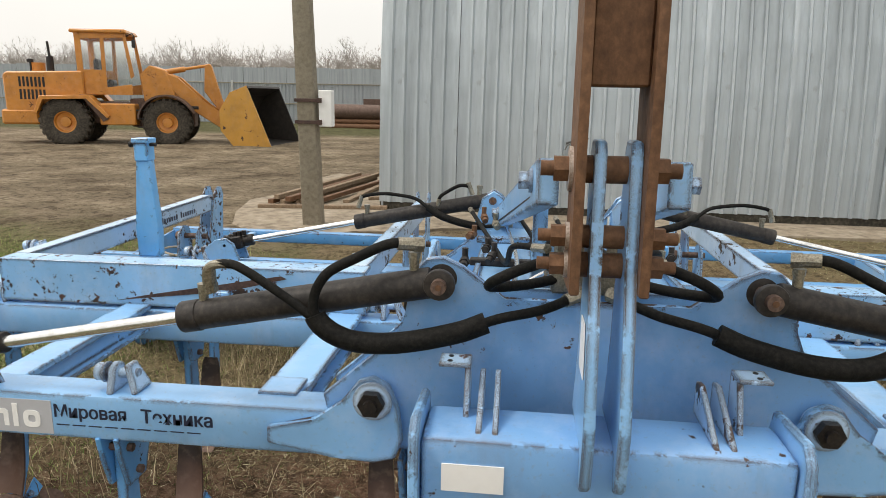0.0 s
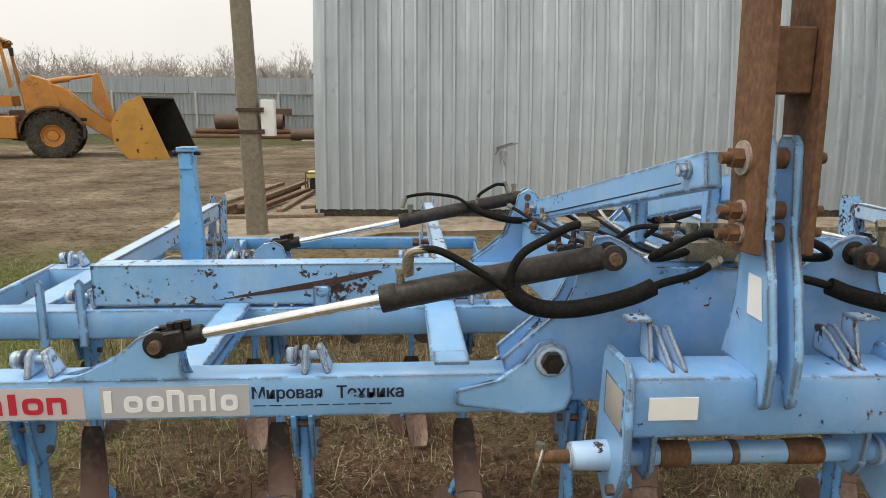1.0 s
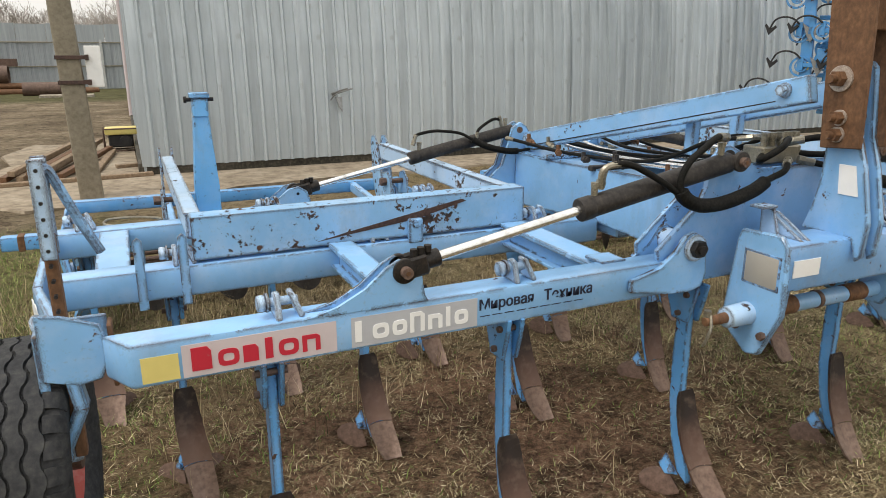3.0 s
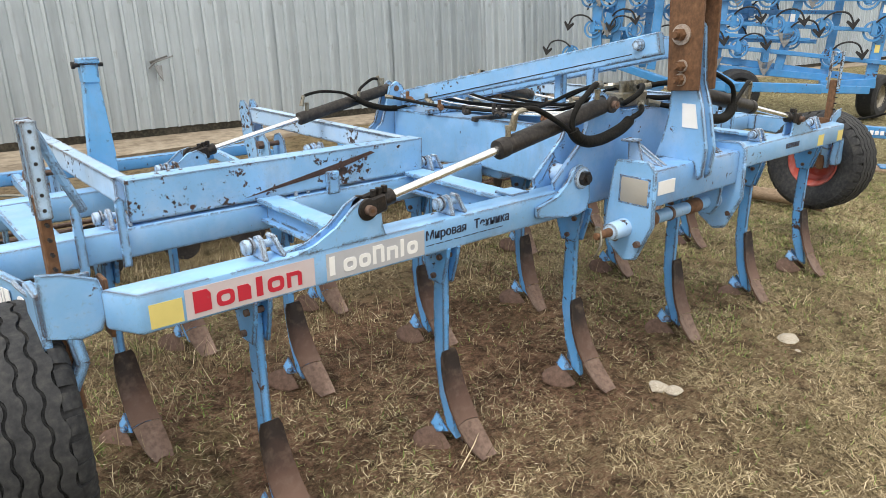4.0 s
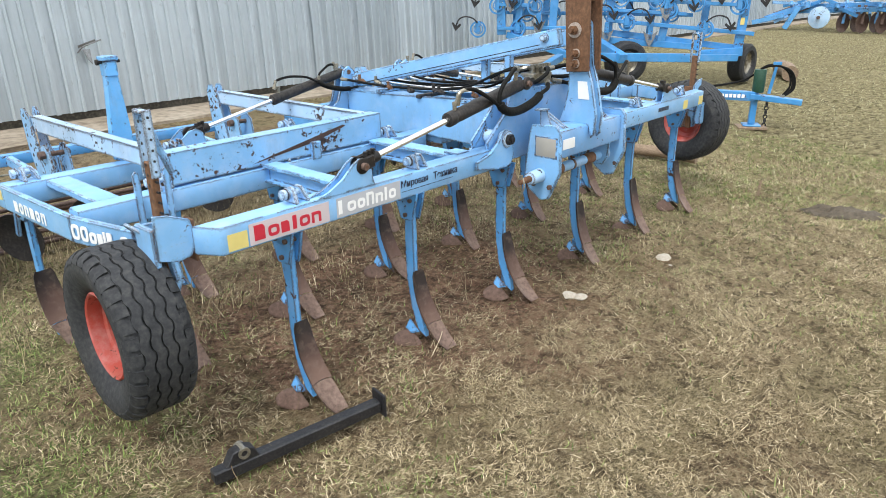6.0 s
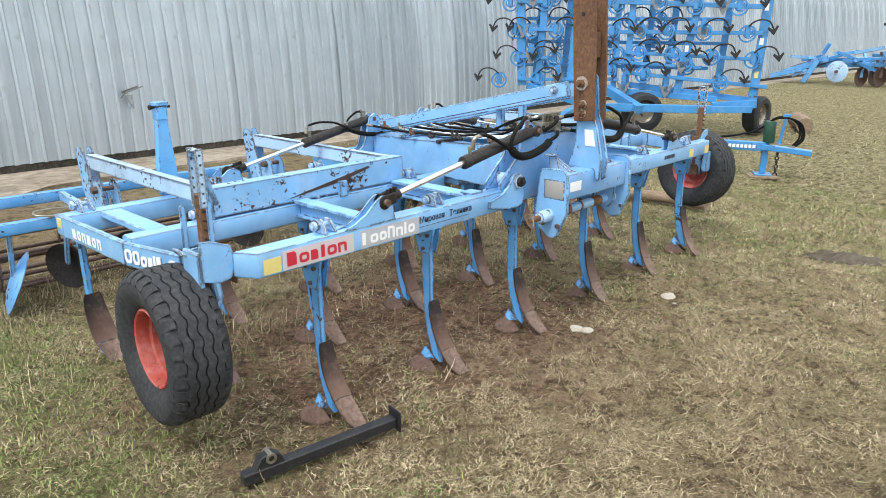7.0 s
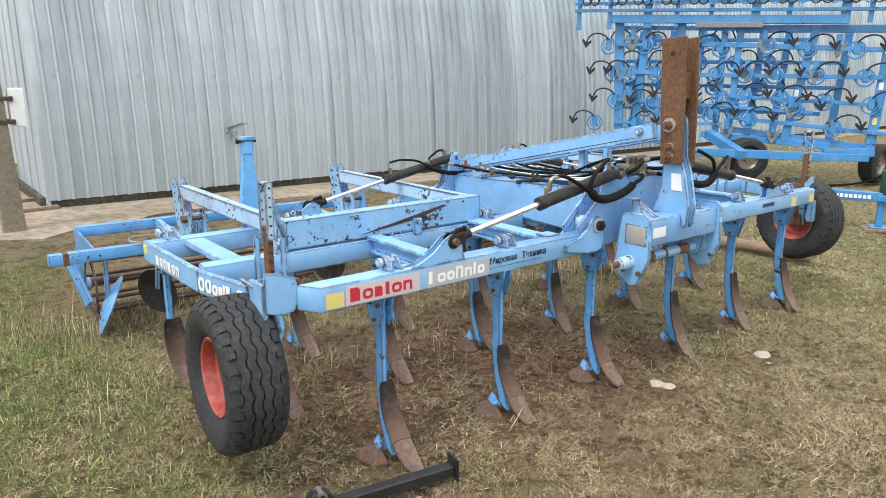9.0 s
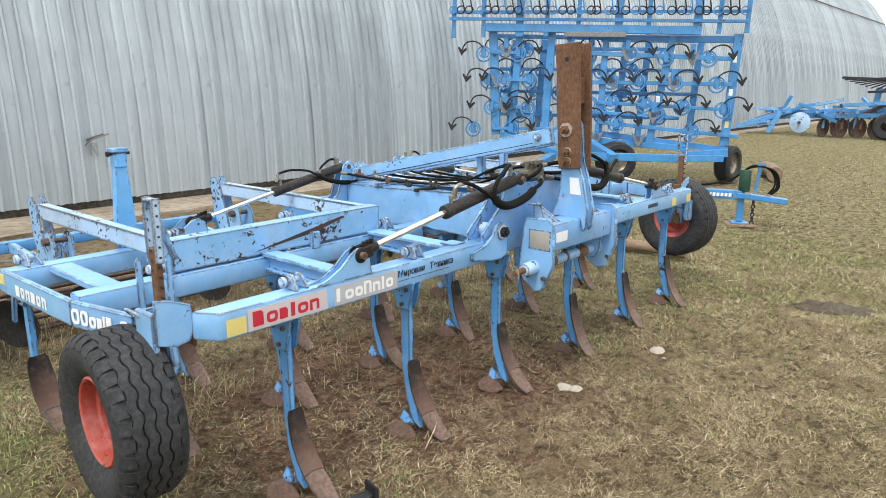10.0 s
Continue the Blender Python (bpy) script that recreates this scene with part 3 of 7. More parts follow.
# hitch cross-beam with its plates and mast
bm = B()
box(bm, cx(-0.355), cx(0.355), 1.262, 1.42, 0.885, 1.045, 0.014, 2)
hitch = blue("hitch_beam", bm, "", M_BLUE_HITCH)
for s in (-1, 1):
    bm = B()
    out = [(1.445, 1.03), (1.43, 1.075), (1.27, 1.085), (1.238, 1.05), (1.228, 0.82), (1.30, 0.66), (1.36, 0.645), (1.44, 0.70), (1.475, 0.77)]
    plate(bm, [(cx(s * 0.356), y, z) for y, z in out], (s * 0.020, 0, 0), 0.006)
    end = blue("end_plate", bm)
    bm = B()
    box(bm, cx(s * 0.374) - 0.006, cx(s * 0.374) + 0.013, 1.262, 1.398, 0.898, 1.012, 0.012, 2)
    part("lamp", bm, M_LENS, end, "clouded square side lamp")
    bm = B()
    for y0, y1, z0, z1 in ((1.255, 1.405, 0.895, 0.905), (1.255, 1.405, 1.005, 1.015), (1.255, 1.266, 0.9, 1.01), (1.394, 1.405, 0.9, 1.01)):
        box(bm, cx(s * 0.374) - 0.004, cx(s * 0.374) + 0.012, y0, y1, z0, z1, 0.002)
    part("lamp_surround", bm, M_BLUE_HITCH, end)
    bm = B()
    cyl(bm, (cx(s * 0.34), 1.365, 0.792), (cx(s * 0.475), 1.365, 0.790), 0.042, 24, 0.036, 0.004)
    part("sleeve", bm, M_BLUE_PALE, end)
    bm = B()
    cyl(bm, (cx(s * 0.47), 1.365, 0.790), (cx(s * 0.565), 1.365, 0.788), 0.019, 16, 0.015, 0.002)
    part("hitch_pin", bm, M_RUST, end, "rusty lower link pin")
    bm = B()
    tube(bm, [(cx(s * 0.545), 1.36, 0.81), (cx(s * 0.56), 1.34, 0.77), (cx(s * 0.57), 1.35, 0.72), (cx(s * 0.555), 1.37, 0.70)], 0.005, 6)
    cyl(bm, (cx(s * 0.55), 1.37, 0.80), (cx(s * 0.55), 1.37, 0.825), 0.012, 10)
    part("linch_pin", bm, M_ZINC, end)
    bm = B()
    cyl(bm, (cx(s * 0.355), 1.29, 0.735), (cx(s * 0.395), 1.29, 0.735), 0.014, 6)
    part("bolt", bm, M_SOILED, end)
    bm = B()
    cyl(bm, (cx(s * 0.355), 1.40, 0.735), (cx(s * 0.390), 1.40, 0.735), 0.012, 6)
    part("bolt", bm, M_SOILED, end)
    # second cheek that carries the shaft
    bm = B()
    plate(bm, [(cx(s * 0.27), y, z) for y, z in ((1.29, 0.89), (1.42, 0.89), (1.43, 0.78), (1.40, 0.735), (1.33, 0.735), (1.30, 0.78))], (s * 0.018, 0, 0), 0.003)
    blue("shaft_cheek", bm)
bm = B()
cyl(bm, (cx(-0.345), 1.365, 0.792), (cx(0.345), 1.365, 0.792), 0.030, 20)
shaft = blue("hitch_shaft", bm)
for a, c_, mt in ((-0.24, -0.16, M_RUST), (-0.05, -0.03, M_SOILED), (0.10, 0.20, M_RUST)):
    bm = B()
    cyl(bm, (cx(a), 1.365, 0.792), (cx(c_), 1.365, 0.792), 0.034, 20, None, 0.003)
    part("collar", bm, mt, shaft)

# mast of two plates with rusty extension arms
mast_out = [(1.222, 0.985), (1.245, 0.965), (1.262, 1.04), (1.46, 1.04), (1.43, 1.12), (1.41, 1.22), (1.405, 1.40), (1.40, 1.60), (1.385, 1.62), (1.335, 1.62), (1.318, 1.60), (1.296, 1.38), (1.258, 1.28), (1.215, 1.10)]
for s in (-1, 1):
    bm = B()
    plate(bm, [(cx(-0.028 if s < 0 else 0.014), y, z) for y, z in mast_out], (s * 0.022, 0, 0), 0.004)
    mp = blue("mast_plate", bm)
    if s < 0:
        bm = B()
        plate(bm, [(cx(-0.0515), y, z) for y, z in ((1.345, 1.285), (1.285, 1.285), (1.262, 1.185), (1.335, 1.185))], (-0.002, 0, 0), 0)
        part("white_decal", bm, M_WHITE, mp, "blank white sticker")
    bm = B()
    arm_out = [(1.262, 1.345), (1.405, 1.335), (1.43, 1.70), (1.455, 2.05), (1.30, 2.06), (1.278, 1.70)]
    plate(bm, [(cx(-0.069 if s < 0 else 0.037), y, z) for y, z in arm_out], (s * 0.018, 0, 0), 0.003)
    face = 0.087 if s < 0 else 0.055
    arm = part("extension_arm", bm, M_RUST, cult, "rusty flat steel mast extension")
    for y, z, r in ((1.36, 1.565, 0.020), (1.345, 1.44, 0.017), (1.345, 1.385, 0.017)):
        bm = B()
        cyl(bm, (cx(s * face), y, z), (cx(s * (face + 0.007)), y, z), 0.042 if r > 0.019 else 0.026, 24)
        part("washer", bm, M_WASHER, arm, "pale worn washer")
        bm = B()
        hexbolt(bm, (cx(s * (face + 0.006)), y, z), (cx(s * (face + 0.034)), y, z), r * 1.30)
        cyl(bm, (cx(s * (face + 0.030)), y, z), (cx(s * (face + 0.058)), y, z), r * 0.72, 12)
        part("bolt", bm, M_RUST, arm)
    for y, z, r in ((1.375, 1.965, 0.014),):
        bm = B()
        cyl(bm, (cx(s * (face - 0.001)), y, z), (cx(s * (face + 0.0015)), y, z), r, 14)
        part("bolt_hole", bm, M_BLACK, arm)
bm = B()
box(bm, cx(-0.068), cx(0.036), 1.315, 1.43, 1.715, 1.865, 0.004)
part("spacer_block", bm, M_RUST, cult, "dark rusty spacer between the arms")
for y, z, r in ((1.36, 1.565, 0.026), (1.345, 1.44, 0.022), (1.345, 1.385, 0.024)):
    bm = B()
    cyl(bm, (cx(-0.0685), y, z), (cx(0.0365), y, z), r, 18)
    part("mast_pin", bm, M_RUST, cult, "rusty cross pin")

# white sticker and the box's crack
bm = B()
box(bm, cx(-0.312), cx(-0.19), 1.2585, 1.2615, 0.937, 0.995, 0)
part("white_decal", bm, M_WHITE, hitch, "blank white sticker")

# small hooks and ribs on the hitch beam
for s in (-1, 1):
    bm = B()
    plate(bm, [(cx(s * 0.268), 1.36, 1.044), (cx(s * 0.268), 1.44, 1.044), (cx(s * 0.268), 1.445, 1.145), (cx(s * 0.268), 1.395, 1.145)], (s * 0.012, 0, 0), 0.002)
    a_, b_ = sorted((cx(s * 0.268), cx(s * 0.335)))
    box(bm, a_, b_, 1.385, 1.445, 1.143, 1.152, 0.002)
    hk = blue("hose_hook", bm, "", M_BLUE_PALE)
    for yy in (1.40, 1.428):
        bm = B()
        cyl(bm, (cx(s * 0.312), yy, 1.1505), (cx(s * 0.312), yy, 1.1530), 0.006, 8)
        part("hole", bm, M_BLACK, hk)
    for x0 in (0.238, 0.205):
        bm = B()
        plate(bm, [(cx(s * x0), 1.29, 1.044), (cx(s * x0), 1.46, 1.044), (cx(s * x0), 1.46, 1.115), (cx(s * x0), 1.43, 1.12)], (s * 0.012, 0, 0), 0.002)
        blue("gusset", bm, "", M_BLUE_PALE)

# centre frame: front wall, rear wall, two long side plates, deck
wall = [(-0.63, 0.99), (-0.455, 1.14), (-0.43, 1.20), (-0.415, 1.30), (-0.385, 1.335), (-0.345, 1.34), (-0.30, 1.32), (-0.205, 1.245), (0.205, 1.245), (0.30, 1.32), (0.345, 1.34), (0.385, 1.335), (0.415, 1.30), (0.43, 1.20), (0.455, 1.14), (0.63, 0.99), (0.60, 0.86), (-0.60, 0.86)]
bm = B()
plate(bm, [(cx(x), 1.545, z) for x, z in wall], (0, 0.02, 0), 0.003)
blue("front_wall", bm, "", M_BLUE_HITCH)
bm = B()
plate(bm, [(cx(x), 1.545 + 0.11, min(z, 1.245)) for x, z in wall], (0, 0.016, 0), 0.003)
blue("inner_wall", bm)
rear = [(-0.56, 0.93), (-0.48, 0.985), (-0.40, 1.05), (-0.36, 1.17), (-0.34, 1.255), (-0.29, 1.285), (-0.25, 1.262), (-0.215, 1.20), (-0.12, 1.10), (0.12, 1.10), (0.215, 1.20), (0.25, 1.262), (0.29, 1.285), (0.34, 1.255), (0.36, 1.17), (0.40, 1.05), (0.48, 0.985), (0.56, 0.93), (0.56, 0.82), (-0.56, 0.82)]
for y0 in (3.065, 3.135):
    bm = B()
    plate(bm, [(cx(x), y0, z) for x, z in rear], (0, 0.018, 0), 0.003)
    blue("rear_wall", bm)
for s in (-1, 1):
    bm = B()
    plate(bm, [(cx(s * 0.30), y, z) for y, z in ((1.665, 0.87), (1.665, 1.22), (1.80, 1.16), (2.70, 1.125), (3.06, 1.125), (3.06, 0.84), (2.3, 0.90))], (s * 0.018, 0, 0), 0.003)
    blue("side_plate", bm)
bm = B()
box(bm, cx(-0.28), cx(0.28), 2.20, 2.48, 0.84, 0.98, 0.008)
blue("cross_box", bm)
# tie bars from the mast back to the rear wall
for s in (-1, 1):
    bm = B()
    beam(bm, (cx(s * 0.128), 1.425, 1.531), (cx(s * 0.245), 3.06, 1.180), 0.045, 0.094, 0.004)
    tie = blue("mast_tie_bar", bm)
    bm = B()
    beam(bm, (cx(s * 0.1495), 1.45, 1.503), (cx(s * 0.2675), 3.02, 1.160), 0.005, 0.004, 0)
    part("seam", bm, M_GREASE, tie)
    for f in (0.05, 0.97):
        p = Vector((cx(s * 0.128), 1.43, 1.540)).lerp(Vector((cx(s * 0.245), 3.06, 1.19)), f)
        bm = B()
        cyl(bm, p + V(s * 0.022, 0, 0), p + V(s * 0.030, 0, 0), 0.026, 16)
        part("washer", bm, M_BLUE_PALE, tie)
        bm = B()
        hexbolt(bm, p + V(s * 0.030, 0, 0), p + V(s * 0.052, 0, 0), 0.02)
        part("bolt", bm, M_BLUE_PALE, tie)
    bm = B()
    box(bm, cx(s * 0.10), cx(s * 0.14), 1.94, 1.99, 1.24, 1.44, 0.004)
    blue("post", bm)


def ram(p_pin, p_eye, r, share=0.5):
    """A hydraulic ram from its barrel pin to its rod eye."""
    p_pin, p_eye = Vector(p_pin), Vector(p_eye)
    d = (p_eye - p_pin).normalized()
    mid = p_pin.lerp(p_eye, share)
    bm = B()
    cyl(bm, p_pin + d * 0.02, mid, r, 26, None, 0.006)
    ob = part("hydraulic_ram", bm, M_CYL, cult, "dark hydraulic ram barrel with chromed rod")
    bm = B()
    cyl(bm, mid - d * 0.035, mid + d * 0.012, r * 1.07, 26, None, 0.003)
    part("gland", bm, M_CYL, ob)
    bm = B()
    cyl(bm, mid, p_eye - d * 0.03, r * 0.44, 20)
    part("rod", bm, M_CHROME, ob, "chromed rod")
    for k in (-1, 1):
        bm = B()
        cyl(bm, p_pin + V(0, k * 0.022, 0), p_pin + V(0, k * 0.040, 0), r * 0.98, 24, None, 0.003)
        part("fork", bm, M_CYL, ob)
    bm = B()
    cyl(bm, p_eye - d * 0.120, p_eye - d * 0.045, 0.027, 18, None, 0.005)
    for k in (-1, 1):
        beam(bm, p_eye - d * 0.075 + V(0, k * 0.026, 0), p_eye + d * 0.004 + V(0, k * 0.026, 0), 0.018, 0.060, 0.006)
        cyl(bm, p_eye + V(0, k * 0.018, 0), p_eye + V(0, k * 0.036, 0), 0.037, 22, None, 0.004)
    part("rod_clevis", bm, M_GREASE, ob, "greasy black clevis")
    bm = B()
    for k in range(3):
        hexbolt(bm, p_eye - d * (0.035 + 0.022 * k) + V(0, -0.012, 0.030), p_eye - d * (0.035 + 0.022 * k) + V(0, -0.012, 0.050), 0.012)
    part("clevis_bolt", bm, M_GREASE, ob)
    for c_ in (p_pin, p_eye):
        bm = B()
        cyl(bm, c_ - V(0, 0.058, 0), c_ + V(0, 0.058, 0), 0.017, 14)
        part("pivot_pin", bm, M_SOILED, ob)
        bm = B()
        cyl(bm, c_ - V(0, 0.060, 0), c_ - V(0, 0.057, 0), 0.007, 10)
        part("pin_end", bm, M_RUST, ob)
    for f, side in ((0.10, 1), (0.93, 1)):
        p = p_pin.lerp(mid, f) + V(0, 0, r)
        bm = B()
        cyl(bm, p - V(0, 0, 0.01), p + V(0, 0, 0.030), 0.011, 12)
        cyl(bm, p + V(0, 0, 0.026), p + V(0, 0, 0.040), 0.014, 6)
        part("fitting", bm, M_ZINC, ob)
    return ob


def hose(pts, r=0.010, sleeve=None, parent=None):
    bm = B()
    tube(bm, pts, r, 10, 8)
    h = part("hose", bm, M_HOSE, parent or cult, "", 75)
    ends = smooth_path(pts, 8)
    for p, q in ((ends[0], ends[1]), (ends[-1], ends[-2])):
        d = (q - p).normalized()
        bm = B()
        cyl(bm, p - d * 0.004, p + d * 0.040, r * 1.28, 10)
        cyl(bm, p - d * 0.018, p + d * 0.004, r * 1.5, 6)
        part("ferrule", bm, M_ZINC, h, "zinc-plated hose ferrule")
    if sleeve:
        path = smooth_path(pts, 8)
        a, c_ = int(sleeve[0] * len(path)), int(sleeve[1] * len(path))
        bm = B()
        tube(bm, path[a:c_], r * 2.1, 14, smooth=False)
        part("hose_sleeve", bm, M_HOSE, h, "thick black protective sleeve", 75)
    return h


def sticker(x0, x1, z0, z1, y, material, name, parent, label=""):
    bm = B()
    box(bm, cx(x0), cx(x1), y - 0.0015, y + 0.001, z0, z1, 0)
    return part(name, bm, material, parent, label)


def glyph(name, parent, material, at, right, up, out, stroke, solid_=0):
    """A plain rounded block with an open middle, or a bar where it is narrow."""
    bm = B()
    if right.length < stroke * 2.6:
        plate(bm, [at, at + right, at + right + up, at + up], out, 0)
        return part(name, bm, material, parent)
    if solid_:
        # a full block or an arch: two legs under a bar
        r_, u_ = right.normalized() * stroke, up.normalized() * stroke
        outline = [at, at + right, at + right + up * 0.8, at + right * 0.8 + up, at + up] if solid_ == 1 else [at, at + r_, at + r_ + up - u_, at + right - r_ + up - u_, at + right - r_, at + right, at + right + up * 0.85, at + right * 0.8 + up, at + up]
        plate(bm, outline, out, 0)
        return part(name, bm, material, parent)
    mid_ = at + right * 0.5 + up * 0.5
    rows = []
    for sx, sy, lift_ in ((1, 1, 0), (1, 1, 1), (1 - 2 * stroke / right.length, 1 - 2 * stroke / up.length, 1), (1 - 2 * stroke / right.length, 1 - 2 * stroke / up.length, 0)):
        row = []
        for k in range(20):
            c_, n_ = math.cos(k * math.tau / 20), math.sin(k * math.tau / 20)
            c_, n_ = math.copysign(abs(c_) ** 0.62, c_), math.copysign(abs(n_) ** 0.62, n_)
            row.append(bm.verts.new(mid_ + right * (0.5 * sx * c_) + up * (0.5 * sy * n_) + out * lift_))
        rows.append(row)
    for r0, r1 in zip(rows, rows[1:]):
        for k in range(20):
            bm.faces.new((r0[k], r0[(k + 1) % 20], r1[(k + 1) % 20], r1[k]))
    return part(name, bm, material, parent)


def words(text, parent, material, x0, x1, y, z0, z1, label):
    """Printed words on a face that looks towards -y, fitted into a box."""
    curve = bpy.data.curves.new("words", "FONT")
    curve.body, curve.size, curve.offset, curve.resolution_u = text, 1.0, 0.012, 4
    holder = bpy.data.objects.new("words", curve)
    me = bpy.data.meshes.new_from_object(holder)
    bpy.data.objects.remove(holder)
    bm = B()
    bm.from_mesh(me)
    bpy.data.meshes.remove(me)
    lo = [min(v.co[k] for v in bm.verts) for k in (0, 1)]
    hi = [max(v.co[k] for v in bm.verts) for k in (0, 1)]
    twin = bmesh.ops.duplicate(bm, geom=bm.faces)["geom"]
    for v in {v for f in twin if isinstance(f, bmesh.types.BMFace) for v in f.verts}:
        v.co.x += 0.035
        v.co.z = 1.0
    for v in bm.verts:
        v.co = V(x0 + (v.co.x - lo[0]) / (hi[0] - lo[0]) * (x1 - x0), y - 0.0004 * v.co.z, z0 + (v.co.y - lo[1]) / (hi[1] - lo[1]) * (z1 - z0))
    return part("printed_word", bm, material, parent, label)


def tine(x, y, flip, wings=(-1, 1), wide=1.0):
    """A curved blue leg with its rusty mouldboard, share point and wing shares."""
    X = cx(x)
    bm = B()
    leg = [(-0.026, 0.845), (0.032, 0.845), (0.034, 0.55), (0.028, 0.36), (0.000, 0.20), (-0.045, 0.075), (-0.100, 0.045), (-0.085, 0.13), (-0.045, 0.25), (-0.026, 0.38), (-0.024, 0.60)]
    plate(bm, [(X - 0.014, y + a, z) for a, z in leg], (0.028, 0, 0), 0.003)
    t = part("tine", bm, M_BLUE_TINE, cult, "curved blue tine with a rusty mouldboard")
    k_ = wide
    prof_ = [(-0.026, 0.408, 0.030 * k_, 0.0), (-0.030, 0.392, 0.040 * k_, 0.0), (-0.042, 0.33, 0.046 * k_, 0.001), (-0.058, 0.265, 0.050 * k_, 0.005), (-0.084, 0.195, 0.053 * k_, 0.012), (-0.120, 0.132, 0.054 * k_, 0.020)]
    point_ = [(-0.117, 0.126, 0.053 * k_, 0.020), (-0.152, 0.080, 0.052, 0.027), (-0.190, 0.038, 0.047, 0.034), (-0.225, 0.002, 0.037, 0.039)]
    for name_, rows_, mt_ in (("mouldboard", prof_, M_MOULD), ("share_point", point_, M_BARE)):
        bm = B()
        rows = []
        for a, z, hw, dx in rows_:
            row = []
            for k in range(5):
                u = k / 2 - 1
                row.append((X + flip * dx + u * hw, y + a - 0.016 * u * u, z + (0.008 if z > 0.40 and abs(u) > 0.6 else 0.0) + (0.012 * u * u if z < 0.01 else 0)))
            rows.append(row)
        fr = [[bm.verts.new(p) for p in r] for r in rows]
        bk = [[bm.verts.new((p[0], p[1] + 0.010, p[2] - 0.004)) for p in r] for r in rows]
        R, C = len(rows), 5
        for i in range(R - 1):
            for j in range(C - 1):
                bm.faces.new((fr[i][j], fr[i][j + 1], fr[i + 1][j + 1], fr[i + 1][j]))
                bm.faces.new((bk[i][j], bk[i + 1][j], bk[i + 1][j + 1], bk[i][j + 1]))
            bm.faces.new((fr[i][0], fr[i + 1][0], bk[i + 1][0], bk[i][0]))
            bm.faces.new((fr[i][-1], bk[i][-1], bk[i + 1][-1], fr[i + 1][-1]))
        for j in range(C - 1):
            bm.faces.new((fr[0][j], bk[0][j], bk[0][j + 1], fr[0][j + 1]))
            bm.faces.new((fr[-1][j], fr[-1][j + 1], bk[-1][j + 1], bk[-1][j]))
        part(name_, bm, mt_, t, "curved rusty mouldboard" if name_ == "mouldboard" else "soil-scoured share point", 50)
    for s in wings:
        bm = B()
        w0 = [(X + s * 0.03, y - 0.090, 0.004), (X + s * 0.03, y - 0.012, 0.064), (X + s * 0.070, y + 0.018, 0.066), (X + s * 0.104, y + 0.034, 0.054), (X + s * 0.126, y + 0.038, 0.032), (X + s * 0.128, y + 0.026, 0.006), (X + s * 0.105, y - 0.008, -0.012), (X + s * 0.070, y - 0.055, -0.016)]
        plate(bm, w0, (0, 0, 0.010), 0.002)
        part("wing_share", bm, M_WINGSTEEL, t)
        bm = B()
        plate(bm, [(X + s * 0.016, y - 0.06, 0.065), (X + s * 0.042, y - 0.02, 0.055), (X + s * 0.038, y + 0.025, 0.075), (X + s * 0.016, y + 0.01, 0.125)], (s * 0.010, -0.004, 0.006), 0.002)
        cyl(bm, (X + s * 0.032, y - 0.03, 0.078), (X + s * 0.052, y - 0.05, 0.090), 0.011, 6)
        part("wing_holder", bm, M_BLUE_TINE, t)
    bm = B()
    cas = [(-0.075, 0.842), (0.085, 0.842), (0.075, 0.78), (0.045, 0.69), (-0.035, 0.69), (-0.06, 0.78)]
    for s in (-1, 1):
        plate(bm, [(X + s * 0.017, y + a, z) for a, z in cas], (s * 0.014, 0, 0), 0.003)
    part("leg_bracket", bm, M_BLUE_TINE, t)
    for a, z in ((-0.03, 0.80), (0.04, 0.80), (0.005, 0.72)):
        bm = B()
        cyl(bm, (X - 0.045, y + a, z), (X + 0.045, y + a, z), 0.011, 6)
        part("bracket_bolt", bm, M_SOILED, t)
    return t


def top_clamp(x, y, z):
    """The lugs and bolt on top of a beam that hold a tine bracket."""
    bm = B()
    plate(bm, [(cx(x - 0.020), y - 0.045, z), (cx(x - 0.020), y + 0.045, z), (cx(x - 0.020), y + 0.022, z + 0.066), (cx(x - 0.020), y, z + 0.074), (cx(x - 0.020), y - 0.022, z + 0.066)], (0.018, 0, 0), 0.004)
    # the second lug leans outwards
    plate(bm, [(cx(x + 0.045), y - 0.04, z), (cx(x + 0.045), y + 0.04, z), (cx(x + 0.018), y + 0.02, z + 0.070), (cx(x + 0.018), y - 0.02, z + 0.070)], (0.016, 0, 0.004), 0.004)
    clamp_ = part("beam_clamp", bm, M_BLUE_PALE, cult)
    bm = B()
    cyl(bm, (cx(x - 0.062), y, z + 0.044), (cx(x + 0.048), y, z + 0.044), 0.013, 12)
    cyl(bm, (cx(x - 0.064), y, z + 0.044), (cx(x - 0.040), y, z + 0.044), 0.023, 14, None, 0.005)
    cyl(bm, (cx(x - 0.040), y, z + 0.044), (cx(x - 0.034), y, z + 0.044), 0.027, 14)
    part("clamp_bolt", bm, M_BLUE_PALE, clamp_)
    return clamp_


